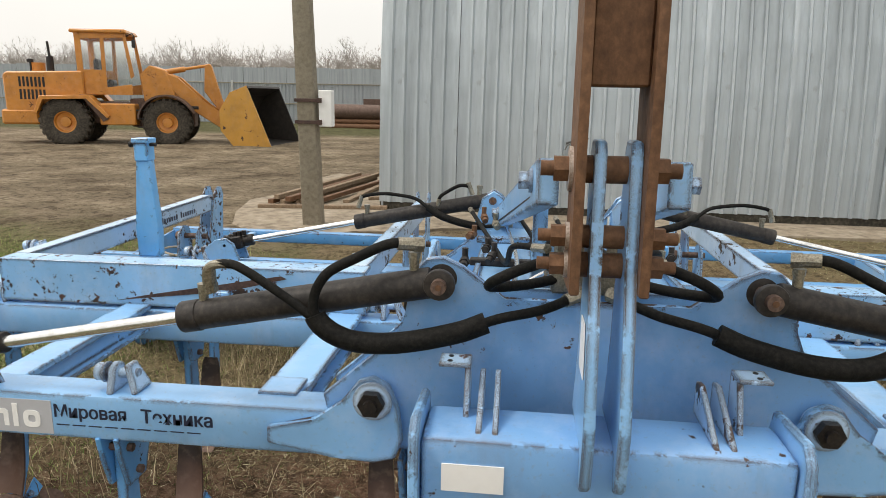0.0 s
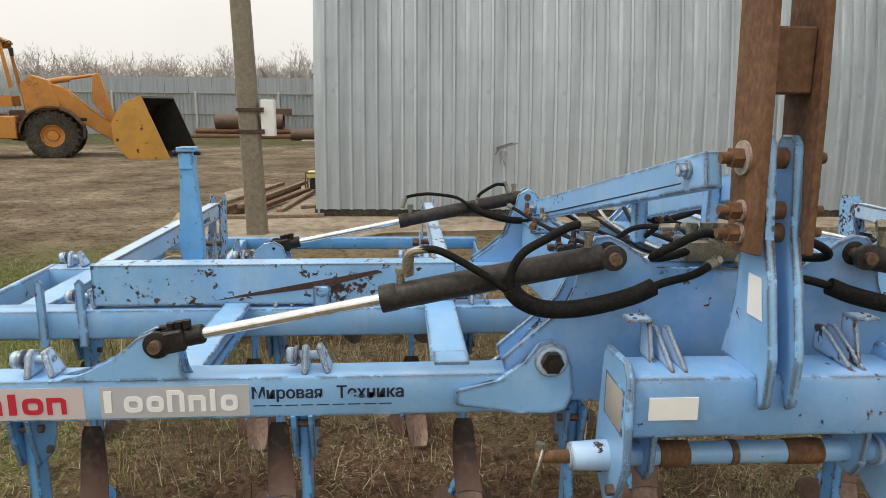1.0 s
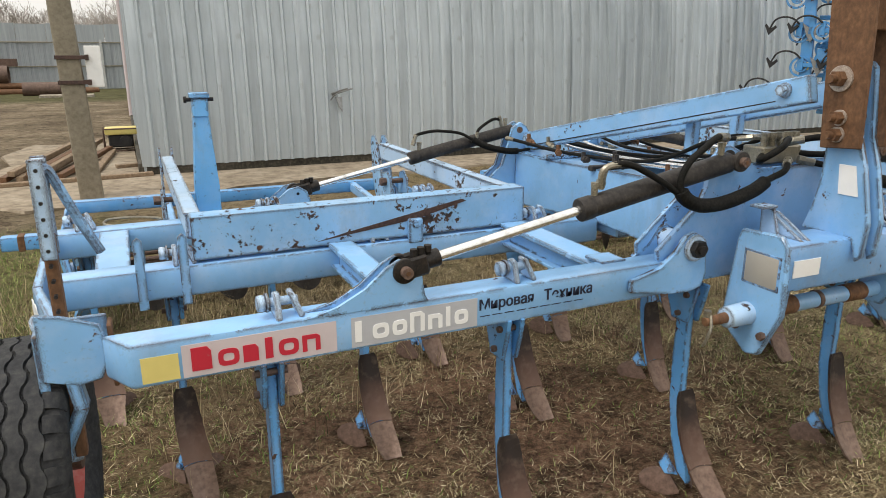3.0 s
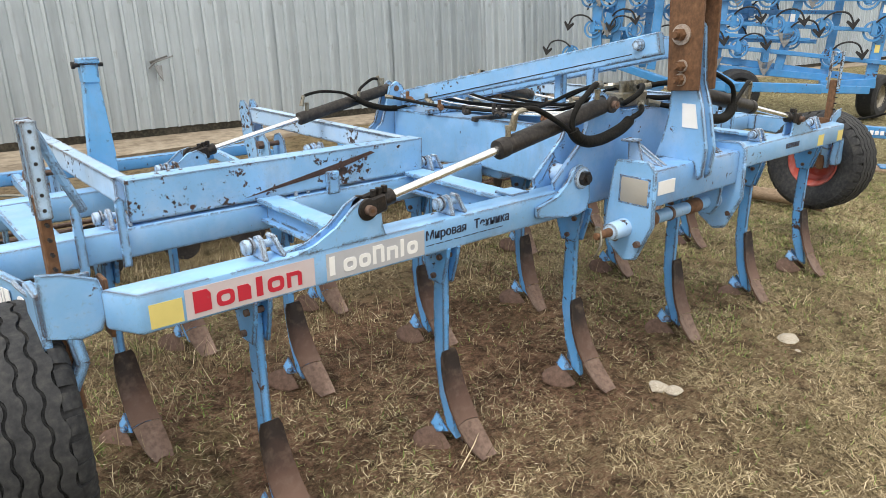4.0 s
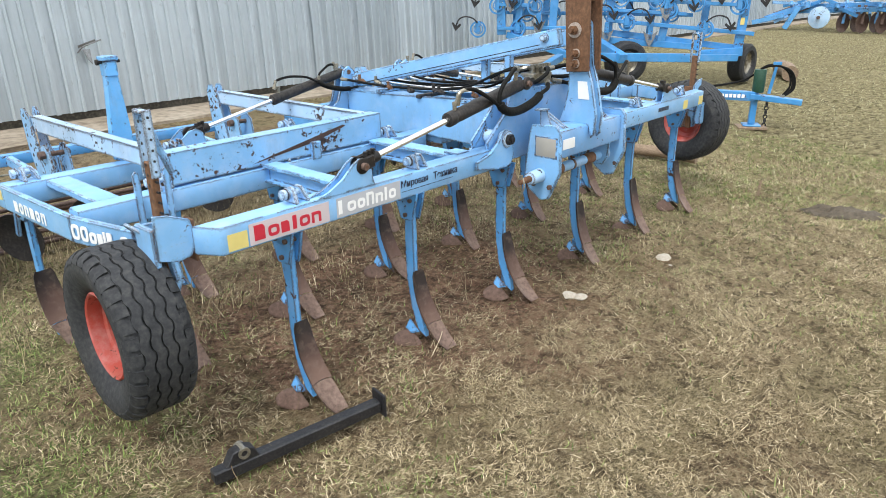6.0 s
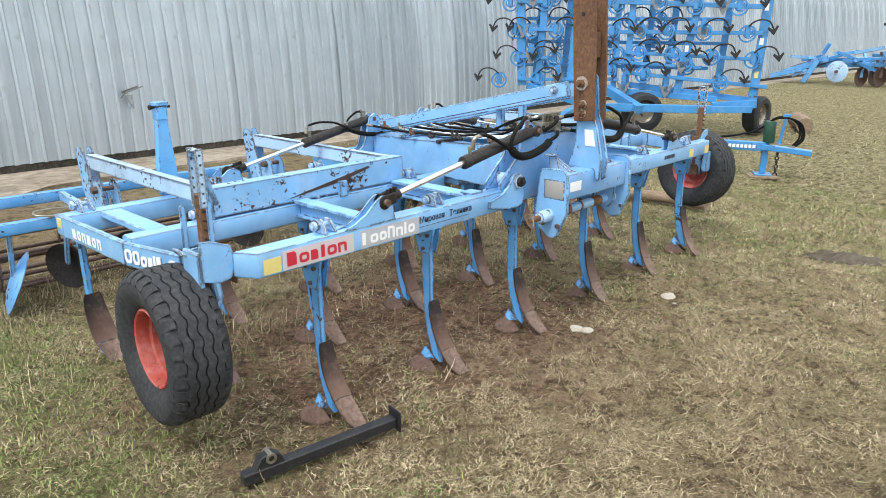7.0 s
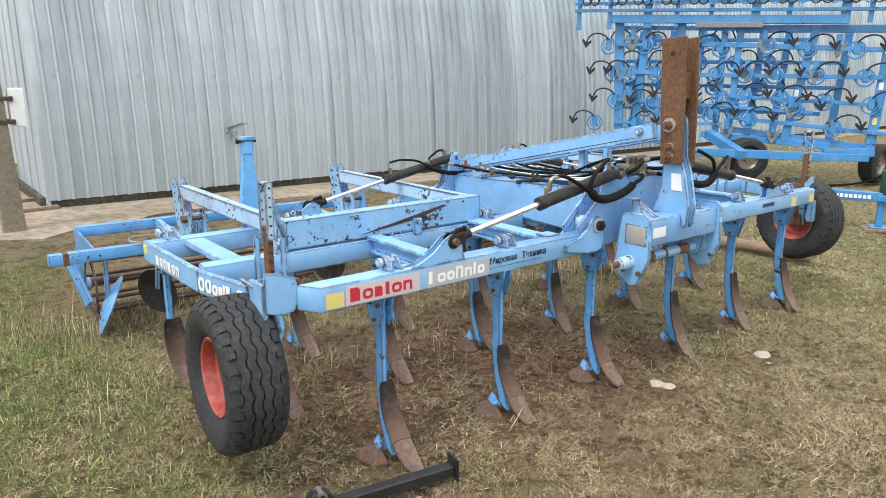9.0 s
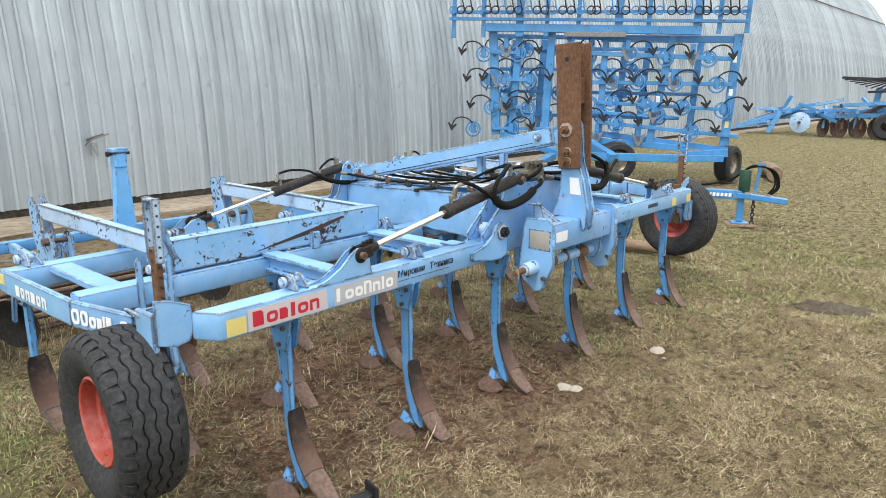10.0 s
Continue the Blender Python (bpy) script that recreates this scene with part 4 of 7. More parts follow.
def gauge_wheel(x, y, z, r, w, s, yaw):
    """A rubber-tyred wheel with ribbed tread, red rim and hub."""
    ax = Vector((math.cos(yaw), math.sin(yaw), 0)) * s
    c_ = Vector((x, y, z))
    bm = B()
    half = [(0.178, 0.072), (0.185, 0.092), (0.21, 0.110), (0.255, 0.130), (0.295, 0.134), (0.326, 0.126), (0.337, 0.112), (0.343, 0.085), (0.3455, 0.04), (0.346, 0.0)]
    pr = [(a, h) for a, h in half] + [(a, -h) for a, h in reversed(half[:-1])]
    lathe(bm, pr, c_, ax, 56)
    tyre = part("gauge_wheel", bm, M_TYRE, cult, "worn black implement tyre on a red rim", 60)
    # tread: zigzag ribs and shoulder lugs
    s_, u_, d_ = basis(ax)

    def at(rad, ang, along):
        return c_ + d_ * along + (s_ * math.cos(ang) + u_ * math.sin(ang)) * rad

    N = 192
    for mid_, hw_, ph in ((-0.065, 0.0193, 0), (-0.0215, 0.0193, 0), (0.0215, 0.0193, 0), (0.065, 0.0193, 0)):
        bm = B()
        ringv = []
        for k in range(N):
            a = k * math.tau / N
            zig = 0.006 * (1 if ((k + 2 * ph) % 8) < 4 else -1) * (0.6 if (k + 2 * ph) % 4 in (0, 3) else 1.0)
            ringv.append([bm.verts.new(at(rr, a, mid_ + zig + e)) for rr, e in ((0.340, -hw_), (0.356, -hw_ + 0.002), (0.356, hw_ - 0.002), (0.340, hw_))])
        for k in range(N):
            a_, b_ = ringv[k], ringv[(k + 1) % N]
            for j in range(3):
                bm.faces.new((a_[j], a_[j + 1], b_[j + 1], b_[j]))
        part("tread_rib", bm, M_TYRE, tyre)
    lug_n = 34
    for e in (-1, 1):
        for k in range(lug_n):
            bm = B()
            a0 = (k + 0.5 * (e > 0)) * math.tau / lug_n
            da = math.tau / lug_n * 0.30
            vs = []
            for rr, al in ((0.353, 0.084), (0.352, 0.098), (0.338, 0.120), (0.312, 0.133), (0.300, 0.130), (0.325, 0.110), (0.335, 0.084)):
                vs.append((rr, al * e))
            ring_a = [bm.verts.new(at(rr, a0 - da, al)) for rr, al in vs]
            ring_b = [bm.verts.new(at(rr, a0 + da + 0.02, al)) for rr, al in vs]
            q = len(vs)
            for j in range(q):
                bm.faces.new((ring_a[j], ring_a[(j + 1) % q], ring_b[(j + 1) % q], ring_b[j]))
            bm.faces.new(ring_a[::-1])
            bm.faces.new(ring_b)
            part("shoulder_lug", bm, M_TYRE, tyre)
    bm = B()
    lathe(bm, [(0.185, 0.094), (0.178, 0.100), (0.170, 0.094), (0.167, 0.082), (0.163, 0.060), (0.161, 0.040), (0.143, 0.032), (0.140, -0.02), (0.150, -0.06), (0.167, -0.085), (0.178, -0.098), (0.186, -0.092), (0.172, -0.05), (0.170, 0.0), (0.172, 0.05)], c_, ax, 48)
    lathe(bm, [(0.145, -0.020), (0.115, 0.002), (0.066, -0.014), (0.0, -0.014), (0.0, -0.026), (0.066, -0.026), (0.115, -0.010), (0.145, -0.032)], c_, ax, 48)
    part("rim", bm, M_RIM, tyre, "red-painted steel rim")
    bm = B()
    cyl(bm, c_ - ax * 0.12, c_ + ax * 0.035, 0.050, 20, 0.044, 0.004)
    for k in range(5):
        a = k * math.tau / 5
        cyl(bm, at(0.085, a, -0.012), at(0.085, a, 0.018), 0.010, 6)
    part("hub", bm, M_SOILED, tyre)
    return tyre


FR = (1.53, 1.642, 0.835, 0.955)
MI = (2.30, 2.412, 0.806, 0.920)
RE = (3.00, 3.112, 0.806, 0.920)


def rolled(name, x0, x1, spec, label=""):
    bm = B()
    a, c_ = sorted((cx(x0), cx(x1)))
    box(bm, a, c_, spec[0], spec[1], spec[2], spec[3], 0.012, 2)
    return blue(name, bm, label)


centre = {o.name for o in cult.children_recursive}


def wing(s):
    """One folding side frame with everything that is bolted on it."""
    def X(v):
        return cx(s * v)

    # front beam with its slanted end
    bm = B()
    y0, y1, z0, z1 = FR
    solid(bm, [(X(a), y, z) for a, y in ((2.295, y0), (0.52, y0), (0.52, y1), (2.36, y1)) for z in (z0, z1)], ((0, 2, 3, 1), (2, 4, 5, 3), (4, 6, 7, 5), (6, 0, 1, 7), (0, 6, 4, 2), (1, 3, 5, 7)), 0.012, 2)
    front = blue("front_beam", bm, "square blue beam carrying stickers")
    # hinge cheeks
    for yy in (1.508, 1.652):
        bm = B()
        pts = [(0.76, 0.872), (0.60, 0.846), (0.50, 0.838), (0.45, 0.852), (0.430, 0.90), (0.440, 0.98), (0.462, 1.035), (0.50, 1.056), (0.535, 1.045), (0.575, 0.985), (0.64, 0.938), (0.76, 0.915)]
        plate(bm, [(X(a), yy, z) for a, z in pts], (0, 0.020, 0), 0.004)
        part("hinge_cheek", bm, M_BLUE, front)
    bm = B()
    cyl(bm, (X(0.50), 1.49, 1.000), (X(0.50), 1.70, 1.000), 0.024, 18)
    cyl(bm, (X(0.50), 1.496, 1.000), (X(0.50), 1.508, 1.000), 0.047, 24, None, 0.004)
    cyl(bm, (X(0.50), 1.528, 1.000), (X(0.50), 1.652, 1.000), 0.040, 24)
    part("hinge_pin", bm, M_BLUE_PALE, front)
    bm = B()
    hexbolt(bm, (X(0.50), 1.474, 1.000), (X(0.50), 1.497, 1.000), 0.031)
    cyl(bm, (X(0.50), 1.462, 1.000), (X(0.50), 1.476, 1.000), 0.016, 12)
    part("hinge_nut", bm, M_GREASE, front, "greasy hinge nut")
    # lug for the front ram
    for yy in (1.538, 1.585):
        bm = B()
        pts = [(1.86, 0.953), (1.76, 0.972), (1.68, 1.012), (1.615, 1.070), (1.575, 1.090), (1.535, 1.080), (1.505, 1.03), (1.50, 0.975), (1.485, 0.953)]
        plate(bm, [(X(a), yy - 0.012, z) for a, z in pts], (0, 0.012, 0), 0.002)
        part("ram_lug", bm, M_BLUE, front)
    # beams behind, cross ties
    rolled("middle_beam", s * 2.52, s * 0.31, MI)
    rear_b = rolled("rear_beam", s * 2.60, s * 0.31, RE)
    for a, hw in ((0.765, 0.058), (1.53, 0.048)):
        bm = B()
        box(bm, X(a) - hw, X(a) + hw, 1.640, 2.302, 0.925, 0.945, 0.003)
        box(bm, X(a) - 0.008, X(a) + 0.008, 1.640, 2.302, 0.855, 0.926, 0.002)
        box(bm, X(a) - hw * 0.8, X(a) + hw * 0.8, 1.640, 2.302, 0.845, 0.857, 0.002)
        blue("cross_tie", bm)
    for a, hw in ((2.34, 0.058), (0.95, 0.05)):
        bm = B()
        box(bm, X(a) - hw, X(a) + hw, 2.410, 3.002, 0.880, 0.915, 0.004)
        blue("cross_tie", bm)
    bm = B()
    box(bm, X(0.765) - 0.05, X(0.765) + 0.05, 1.60, 1.70, 0.952, 0.962, 0.002)
    blue("tie_foot", bm)
    # cranked side beam from the rear corner to the wheel clamp
    bm = B()
    p = [(2.585, 3.10), (2.562, 2.26), (2.475, 1.86), (2.43, 1.74)]
    for (a0, b0), (a1, b1) in zip(p, p[1:]):
        beam(bm, (X(a0), b0, 0.863), (X(a1), b1, 0.863), 0.030, 0.120, 0.006)
    side = blue("side_beam", bm, "cranked blue side beam with white lettering shapes")
    lx = 0.0165
    for k in range(6):
        b0 = 2.875 - k * 0.063
        f_ = (3.10 - b0) / 0.84
        xx = X(2.585 - 0.023 * f_ + lx)
        glyph("lettering_block", side, M_WHITE, V(xx, b0, 0.828), V(0, -0.050, 0), V(0, 0, 0.052), V(s * 0.002, 0, 0), 0.015, (1, 0, 2)[k % 3])
    q0, q1 = V(X(2.562) + s * 0.0175, 2.25, 0.828), V(X(2.475) + s * 0.0175, 1.85, 0.828)
    for f, wd, hgt in ((0.02, 0.13, 0.068), (0.17, 0.12, 0.068), (0.31, 0.11, 0.050), (0.44, 0.078, 0.050), (0.535, 0.035, 0.064), (0.59, 0.075, 0.064), (0.80, 0.12, 0.064)):
        p = q0.lerp(q1, f)
        glyph("lettering_block", side, M_WHITE, p, (q1 - q0) * wd, V(0, 0, hgt), V(s * 0.003, 0, 0), 0.014, 2 if wd < 0.08 else 0)
    bm = B()
    box(bm, X(2.602) - 0.002, X(2.602) + 0.002, 3.015, 3.075, 0.855, 0.905, 0)
    part("yellow_reflector", bm, M_YELLOW, side)
    # upright height post in its clamp, wheel arm, wheel
    bm = B()
    plate(bm, [(X(a), 1.640, z) for a, z in ((2.50, 1.03), (2.44, 1.02), (2.355, 0.985), (2.335, 0.90), (2.365, 0.835), (2.42, 0.825), (2.50, 0.85))], (0, 0.012, 0), 0.003)
    box(bm, X(2.50) - 0.012, X(2.50) + 0.012, 1.645, 1.785, 0.815, 0.975, 0.004)
    box(bm, X(2.42) - 0.075, X(2.42) + 0.075, 1.775, 1.790, 0.815, 0.965, 0.003)
    clamp = blue("wheel_clamp", bm)
    bm = B()
    box(bm, X(2.335) - 0.006, X(2.335) + 0.006, 1.655, 1.72, 0.80, 0.975, 0.003)
    part("rusty_cheek", bm, M_RUST, clamp, "rusty clamp cheek")
    bm = B()
    tube(bm, [(X(2.505 + 0.020 * math.sin(k * math.tau / 10)), 1.80 + 0.058 * math.cos(k * math.tau / 10), 0.945 + 0.022 * math.sin(k * math.tau / 10)) for k in range(11)], 0.007, 8)
    part("spring_clip", bm, M_BLUE_PALE, clamp)
    bm = B()
    box(bm, X(2.445) - 0.015, X(2.445) + 0.015, 1.680, 1.724, 0.60, 1.22, 0.004)
    post = part("height_post", bm, M_RUST, cult, "rusty square post with adjusting holes")
    bm = B()
    for yy in (1.664, 1.732):
        box(bm, X(2.445) - 0.018, X(2.445) + 0.018, yy, yy + 0.010, 1.16, 1.412, 0.003)
    box(bm, X(2.445) - 0.018, X(2.445) + 0.018, 1.674, 1.732, 1.398, 1.408, 0.003)
    part("post_head", bm, M_BLUE_PALE, post, "scraped pale blue post head")
    for k in range(12):
        bm = B()
        zz = 1.385 - k * 0.040
        cyl(bm, (X(2.445), 1.6615, zz), (X(2.445), 1.6655 if k < 5 else 1.679, zz), 0.0050, 8)
        part("adjusting_hole", bm, M_BLACK, post)
        if k < 7:
            bm = B()
            x_ = X(2.445) + s * (0.0176 if k < 5 else 0.0146)
            cyl(bm, (x_, 1.702, zz - 0.015), (x_ + s * 0.0012, 1.702, zz - 0.015), 0.0065, 8)
            part("adjusting_hole", bm, M_BLACK, post)
    bm = B()
    tube(bm, [(X(2.445), 1.715, 1.375), (X(2.428), 1.728, 1.378), (X(2.410), 1.735, 1.335), (X(2.375), 1.75, 1.24), (X(2.335), 1.768, 1.145)], 0.013, 8)
    part("locking_lever", bm, M_BLUE, post) if s < 0 else bm.free()
    wx, wy, wz, wyaw = (-2.369, 1.841, 0.534, -0.052) if s < 0 else (2.785, 1.760, 0.640, -0.138)
    bm = B()
    beam(bm, (X(2.438), 1.672, 0.86), (X(2.424), 1.672, 0.752), 0.034, 0.060, 0.006, (0, 1, 0))
    beam(bm, (X(2.420), 1.672, 0.765), (X(2.490), 1.690, 0.610), 0.034, 0.060, 0.006, (0, 1, 0))
    beam(bm, (X(2.490), 1.690, 0.620), (X(2.480), wy, wz), 0.05, 0.06, 0.006)
    blue("wheel_arm", bm)
    if s > 0:
        bm = B()
        plate(bm, [(X(2.37), 1.56, z) for z in (0.84,)] + [(X(2.44), 1.56, 0.84), (X(2.44), 1.56, 0.70), (X(2.425), 1.56, 0.655), (X(2.355), 1.56, 0.655), (X(2.345), 1.56, 0.72)], (0, 0.05, 0), 0.006)
        blue("wheel_bracket", bm)
    gauge_wheel(wx, wy, wz, 0.354, 0.27, s, wyaw)
    # roller carrier: worn cross plate and two arms
    bm = B()
    a, c_ = sorted((X(2.07), X(0.70)))
    plate(bm, [(a, y, z) for y, z in ((2.318, 0.932), (2.415, 0.932), (2.415, 0.944), (2.334, 0.944), (2.334, 1.078), (2.415, 1.078), (2.415, 1.090), (2.318, 1.090))], (c_ - a, 0, 0), 0.0015)
    carrier = part("carrier_beam", bm, M_BLUE_WORN, cult, "worn blue carrier beam, chipped to rust")
    bm = B()
    box(bm, X(1.215) - 0.03, X(1.215) + 0.03, 2.293, 2.318, 0.905, 1.005, 0.004)
    cyl(bm, (X(1.215), 2.285, 0.985), (X(1.215), 2.30, 0.985), 0.014, 6)
    part("carrier_lug", bm, M_BLUE, carrier)
    bm = B()
    plate(bm, [(X(1.62), 2.3155, 0.95), (X(1.20), 2.3155, 1.00), (X(0.98), 2.3155, 1.055), (X(1.0), 2.3155, 1.065), (X(1.25), 2.3155, 1.02), (X(1.5), 2.3155, 0.975)], (0, 0.002, 0), 0)
    part("rust_scrape", bm, M_SCRAPE, carrier, "long scrape down to brown primer")
    for a in (2.055, 0.745):
        bm = B()
        beam(bm, (X(a), 2.42, 1.035), (X(a), 4.05, 1.035), 0.050, 0.095, 0.005)
        arm_ = part("carrier_arm", bm, M_BLUE_PALE, cult, "chalky worn blue arm")
        bm = B()
        beam(bm, (X(a), 2.42, 1.0845), (X(a), 4.0, 1.0845), 0.060, 0.006, 0.001)
        part("top_strip", bm, M_BLUE_PALE, arm_)
        if a > 2 and s < 0:
            for k in range(15):
                if k != 7:
                    bm = B()
                    box(bm, X(a) + 0.0252, X(a) + 0.0262, 3.42 + k * 0.026, 3.436 + k * 0.026, 1.012, 1.046 if k in (0, 8) else 1.036, 0)
                    part("lettering_bar", bm, M_INK, arm_)
        for dx in (-0.034, 0.034):
            bm = B()
            plate(bm, [(X(a) + dx - 0.005, y, z) for y, z in ((3.90, 0.62), (4.02, 0.60), (4.14, 0.85), (4.165, 1.08), (4.14, 1.125), (4.08, 1.13), (4.03, 1.08), (3.96, 0.86))], (0.010, 0, 0), 0.003)
            part("hole_plate", bm, M_BLUE_WORN, arm_)
        for k in range(6):
            yy, zz = 4.09 + 0.02 * (k < 3) - 0.012 * max(0, k - 3), 1.08 - k * 0.062
            for e in (-1, 1):
                bm = B()
                cyl(bm, (X(a) + e * 0.038, yy, zz), (X(a) + e * 0.0402, yy, zz), 0.012, 10)
                part("adjusting_hole", bm, M_BLACK, arm_)
        # pivot lugs and bolts where the arm meets the beam
        for dx in (-0.060, 0.048):
            bm = B()
            plate(bm, [(X(a) + dx, y, z) for y, z in ((3.70, 0.66), (3.86, 0.64), (3.90, 0.84), (3.86, 0.925), (3.80, 0.94), (3.74, 0.90))], (0.012, 0, 0), 0.003)
            part("pivot_lug", bm, M_BLUE_WORN, arm_)
        bm = B()
        cyl(bm, (X(a) - 0.085, 3.81, 0.875), (X(a) + 0.085, 3.81, 0.875), 0.016, 12)
        cyl(bm, (X(a) - 0.098, 3.81, 0.875), (X(a) - 0.062, 3.81, 0.875), 0.026, 6)
        part("pivot_bolt", bm, M_SOILED, arm_)
    # parking stand turned upright on the rear beam
    bm = B()
    plate(bm, [(X(1.93) + a, 3.10, z) for a, z in ((-0.055, 0.92), (0.055, 0.92), (0.055, 1.06), (0.034, 1.38), (-0.034, 1.38), (-0.055, 1.06))], (0, 0.050, 0), 0.006)
    box(bm, X(1.93) - 0.034, X(1.93) + 0.034, 3.09, 3.16, 1.375, 1.46, 0.006)
    box(bm, X(1.93) - 0.042, X(1.93) + 0.042, 3.085, 3.165, 1.458, 1.482, 0.004)
    if s < 0:
        stand = blue("parking_stand", bm, "tall tapered blue parking stand folded upward", M_BLUE_STAND)
        bm = B()
        cyl(bm, (X(1.93) - 0.062, 3.12, 1.452), (X(1.93) + 0.062, 3.12, 1.452), 0.009, 10)
        cyl(bm, (X(1.93) - 0.066, 3.12, 1.452), (X(1.93) - 0.054, 3.12, 1.452), 0.015, 12)
        part("stand_pin", bm, M_GREASE, stand)
    else:
        bm.free()
    # rams
    fr_ = ram((X(0.348), 1.522, 1.290), (X(1.560), 1.555, 1.054), 0.0355)
    rr_ = ram((X(0.293), 3.118, 1.243), (X(1.525), 3.10, 1.000), 0.032)
    for yy in (3.040, 3.145):
        bm = B()
        plate(bm, [(X(a), yy, z) for a, z in ((1.80, 0.918), (1.66, 0.95), (1.57, 1.025), (1.52, 1.035), (1.48, 1.01), (1.45, 0.918))], (0, 0.012, 0), 0.002)
        part("ram_lug", bm, M_BLUE, rear_b)
    # hoses of the rams
    def run(pts, y):
        return [(X(a), y if isinstance(y, float) else y[k], z) for k, (a, z) in enumerate(pts)]

    hose(run([(0.406, 1.372), (0.46, 1.375), (0.53, 1.345), (0.595, 1.308), (0.625, 1.249), (0.610, 1.196), (0.541, 1.162), (0.436, 1.162), (0.308, 1.190), (0.221, 1.221), (0.122, 1.242), (0.04, 1.262)], [1.52, 1.50, 1.48, 1.47, 1.47, 1.465, 1.46, 1.46, 1.465, 1.48, 1.50, 1.56]), 0.0115, (0.42, 0.80), fr_)
    hose(run([(0.890, 1.256), (0.885, 1.299), (0.835, 1.313), (0.787, 1.301), (0.697, 1.252), (0.625, 1.205), (0.55, 1.170)], [1.535, 1.525, 1.51, 1.495, 1.48, 1.472, 1.466]), 0.0105, None, fr_)
    bm = B()
    tube(bm, run([(0.895, 1.235), (0.895, 1.285), (0.875, 1.306), (0.83, 1.313)], [1.53, 1.525, 1.52, 1.51]), 0.011, 8)
    part("elbow_fitting", bm, M_ZINC, fr_, "zinc-plated elbow")
    hose(run([(0.391, 1.28), (0.40, 1.298), (0.443, 1.302), (0.50, 1.272), (0.532, 1.245), (0.54, 1.20)], 3.095), 0.008, None, rr_)
    hose(run([(0.90, 1.205), (0.885, 1.239), (0.80, 1.255), (0.727, 1.252), (0.64, 1.238), (0.58, 1.205), (0.50, 1.165), (0.36, 1.135), (0.22, 1.15)], [3.10, 3.10, 3.10, 3.10, 3.09, 3.06, 3.04, 3.03, 3.0]), 0.008, (0.62, 0.92), rr_)
    # posts on the middle beam
    for a in (2.25, 2.105):
        bm = B()
        plate(bm, [(X(a) - 0.016, 2.288, 0.78), (X(a) + 0.016, 2.288, 0.78), (X(a) + 0.016, 2.288, 1.03), (X(a), 2.288, 1.045), (X(a) - 0.016, 2.288, 1.03)], (0, 0.012, 0), 0.002)
        blue("strap", bm)
    # tines and clamps
    for a in ((1.945, 1.185, 0.415)):
        tine(s * a, 1.60, -s)
    for a in (1.905, 1.165):
        top_clamp(s * a, 1.585, 0.954)
    for a in ((2.15, 1.41, 0.655) if s < 0 else (0.12, 0.98, 1.90)):
        tine(s * a, 2.425, -s)
        top_clamp(s * a - 0.03 * s, 2.355, 0.919)
    for a in ((2.47, 1.66, 0.86) if s < 0 else (0.02, 0.85, 1.66, 2.47)):
        tine(s * a, 3.16, -s, (-s,) if a > 2.4 else (-1, 1), 1.3 if a > 2.4 else 1.0)
        top_clamp(s * a, 3.056, 0.919)
    # stickers on the front beam
    y = FR[0]
    if s < 0:
        sticker(-2.270, -2.180, 0.848, 0.918, y, M_YELLOW, "yellow_reflector", front)
        k = sticker(-2.172, -1.765, 0.846, 0.936, y, M_PINK, "pink_decal", front, "pale pink sticker with red blocks")
        for xx, w_, h_, f_ in ((-2.150, 0.050, 0.064, 1), (-2.084, 0.054, 0.048, 0), (-2.020, 0.040, 0.048, 1), (-1.962, 0.020, 0.060, 0), (-1.926, 0.054, 0.048, 0), (-1.862, 0.050, 0.048, 2)):
            glyph("lettering_block", k, M_RED, V(cx(xx), y - 0.0014, 0.861), V(w_, 0, 0), V(0, 0, h_), V(0, -0.002, 0), 0.013, f_)
        k = sticker(-1.722, -1.325, 0.846, 0.936, y, M_GREY, "grey_decal", front, "grey sticker with white blocks")
        for xx, w_, h_, f_ in ((-1.712, 0.020, 0.062, 0), (-1.660, 0.050, 0.046, 0), (-1.600, 0.046, 0.046, 0), (-1.545, 0.046, 0.062, 2), (-1.488, 0.046, 0.046, 2), (-1.430, 0.014, 0.062, 0), (-1.402, 0.046, 0.046, 0)):
            glyph("lettering_block", k, M_WHITE, V(cx(xx), y - 0.0014, 0.862), V(w_, 0, 0), V(0, 0, h_), V(0, -0.002, 0), 0.013, f_)
        words("Мировая", front, M_INK, cx(-1.318), cx(-1.128), y - 0.0015, 0.884, 0.929, "dark printed Cyrillic word")
        words("Техника", front, M_INK, cx(-1.088), cx(-0.905), y - 0.0015, 0.891, 0.929, "dark printed Cyrillic word")
        for j in range(9):
            sticker(-1.315 + j * 0.043, -1.315 + j * 0.043 + 0.034, 0.872, 0.8745, y, M_INK, "fine_print_bar", front)
    else:
        sticker(2.20, 2.28, 0.850, 0.918, y, M_YELLOW, "yellow_reflector", front)
        sticker(1.90, 1.98, 0.850, 0.918, y, M_YELLOW, "yellow_reflector", front)
        for j in range(6):
            sticker(1.45 + j * 0.03, 1.45 + j * 0.03 + 0.024, 0.885, 0.915, y, M_INK, "lettering_block", front)


wing(-1)
# the folded-out wing sags from its hinge
for o in cult.children_recursive:
    if o.name not in centre:
        for v in o.data.vertices:
            v.co.z -= 0.006 * max(0.0, -0.29 - XC - v.co.x)
wing(1)

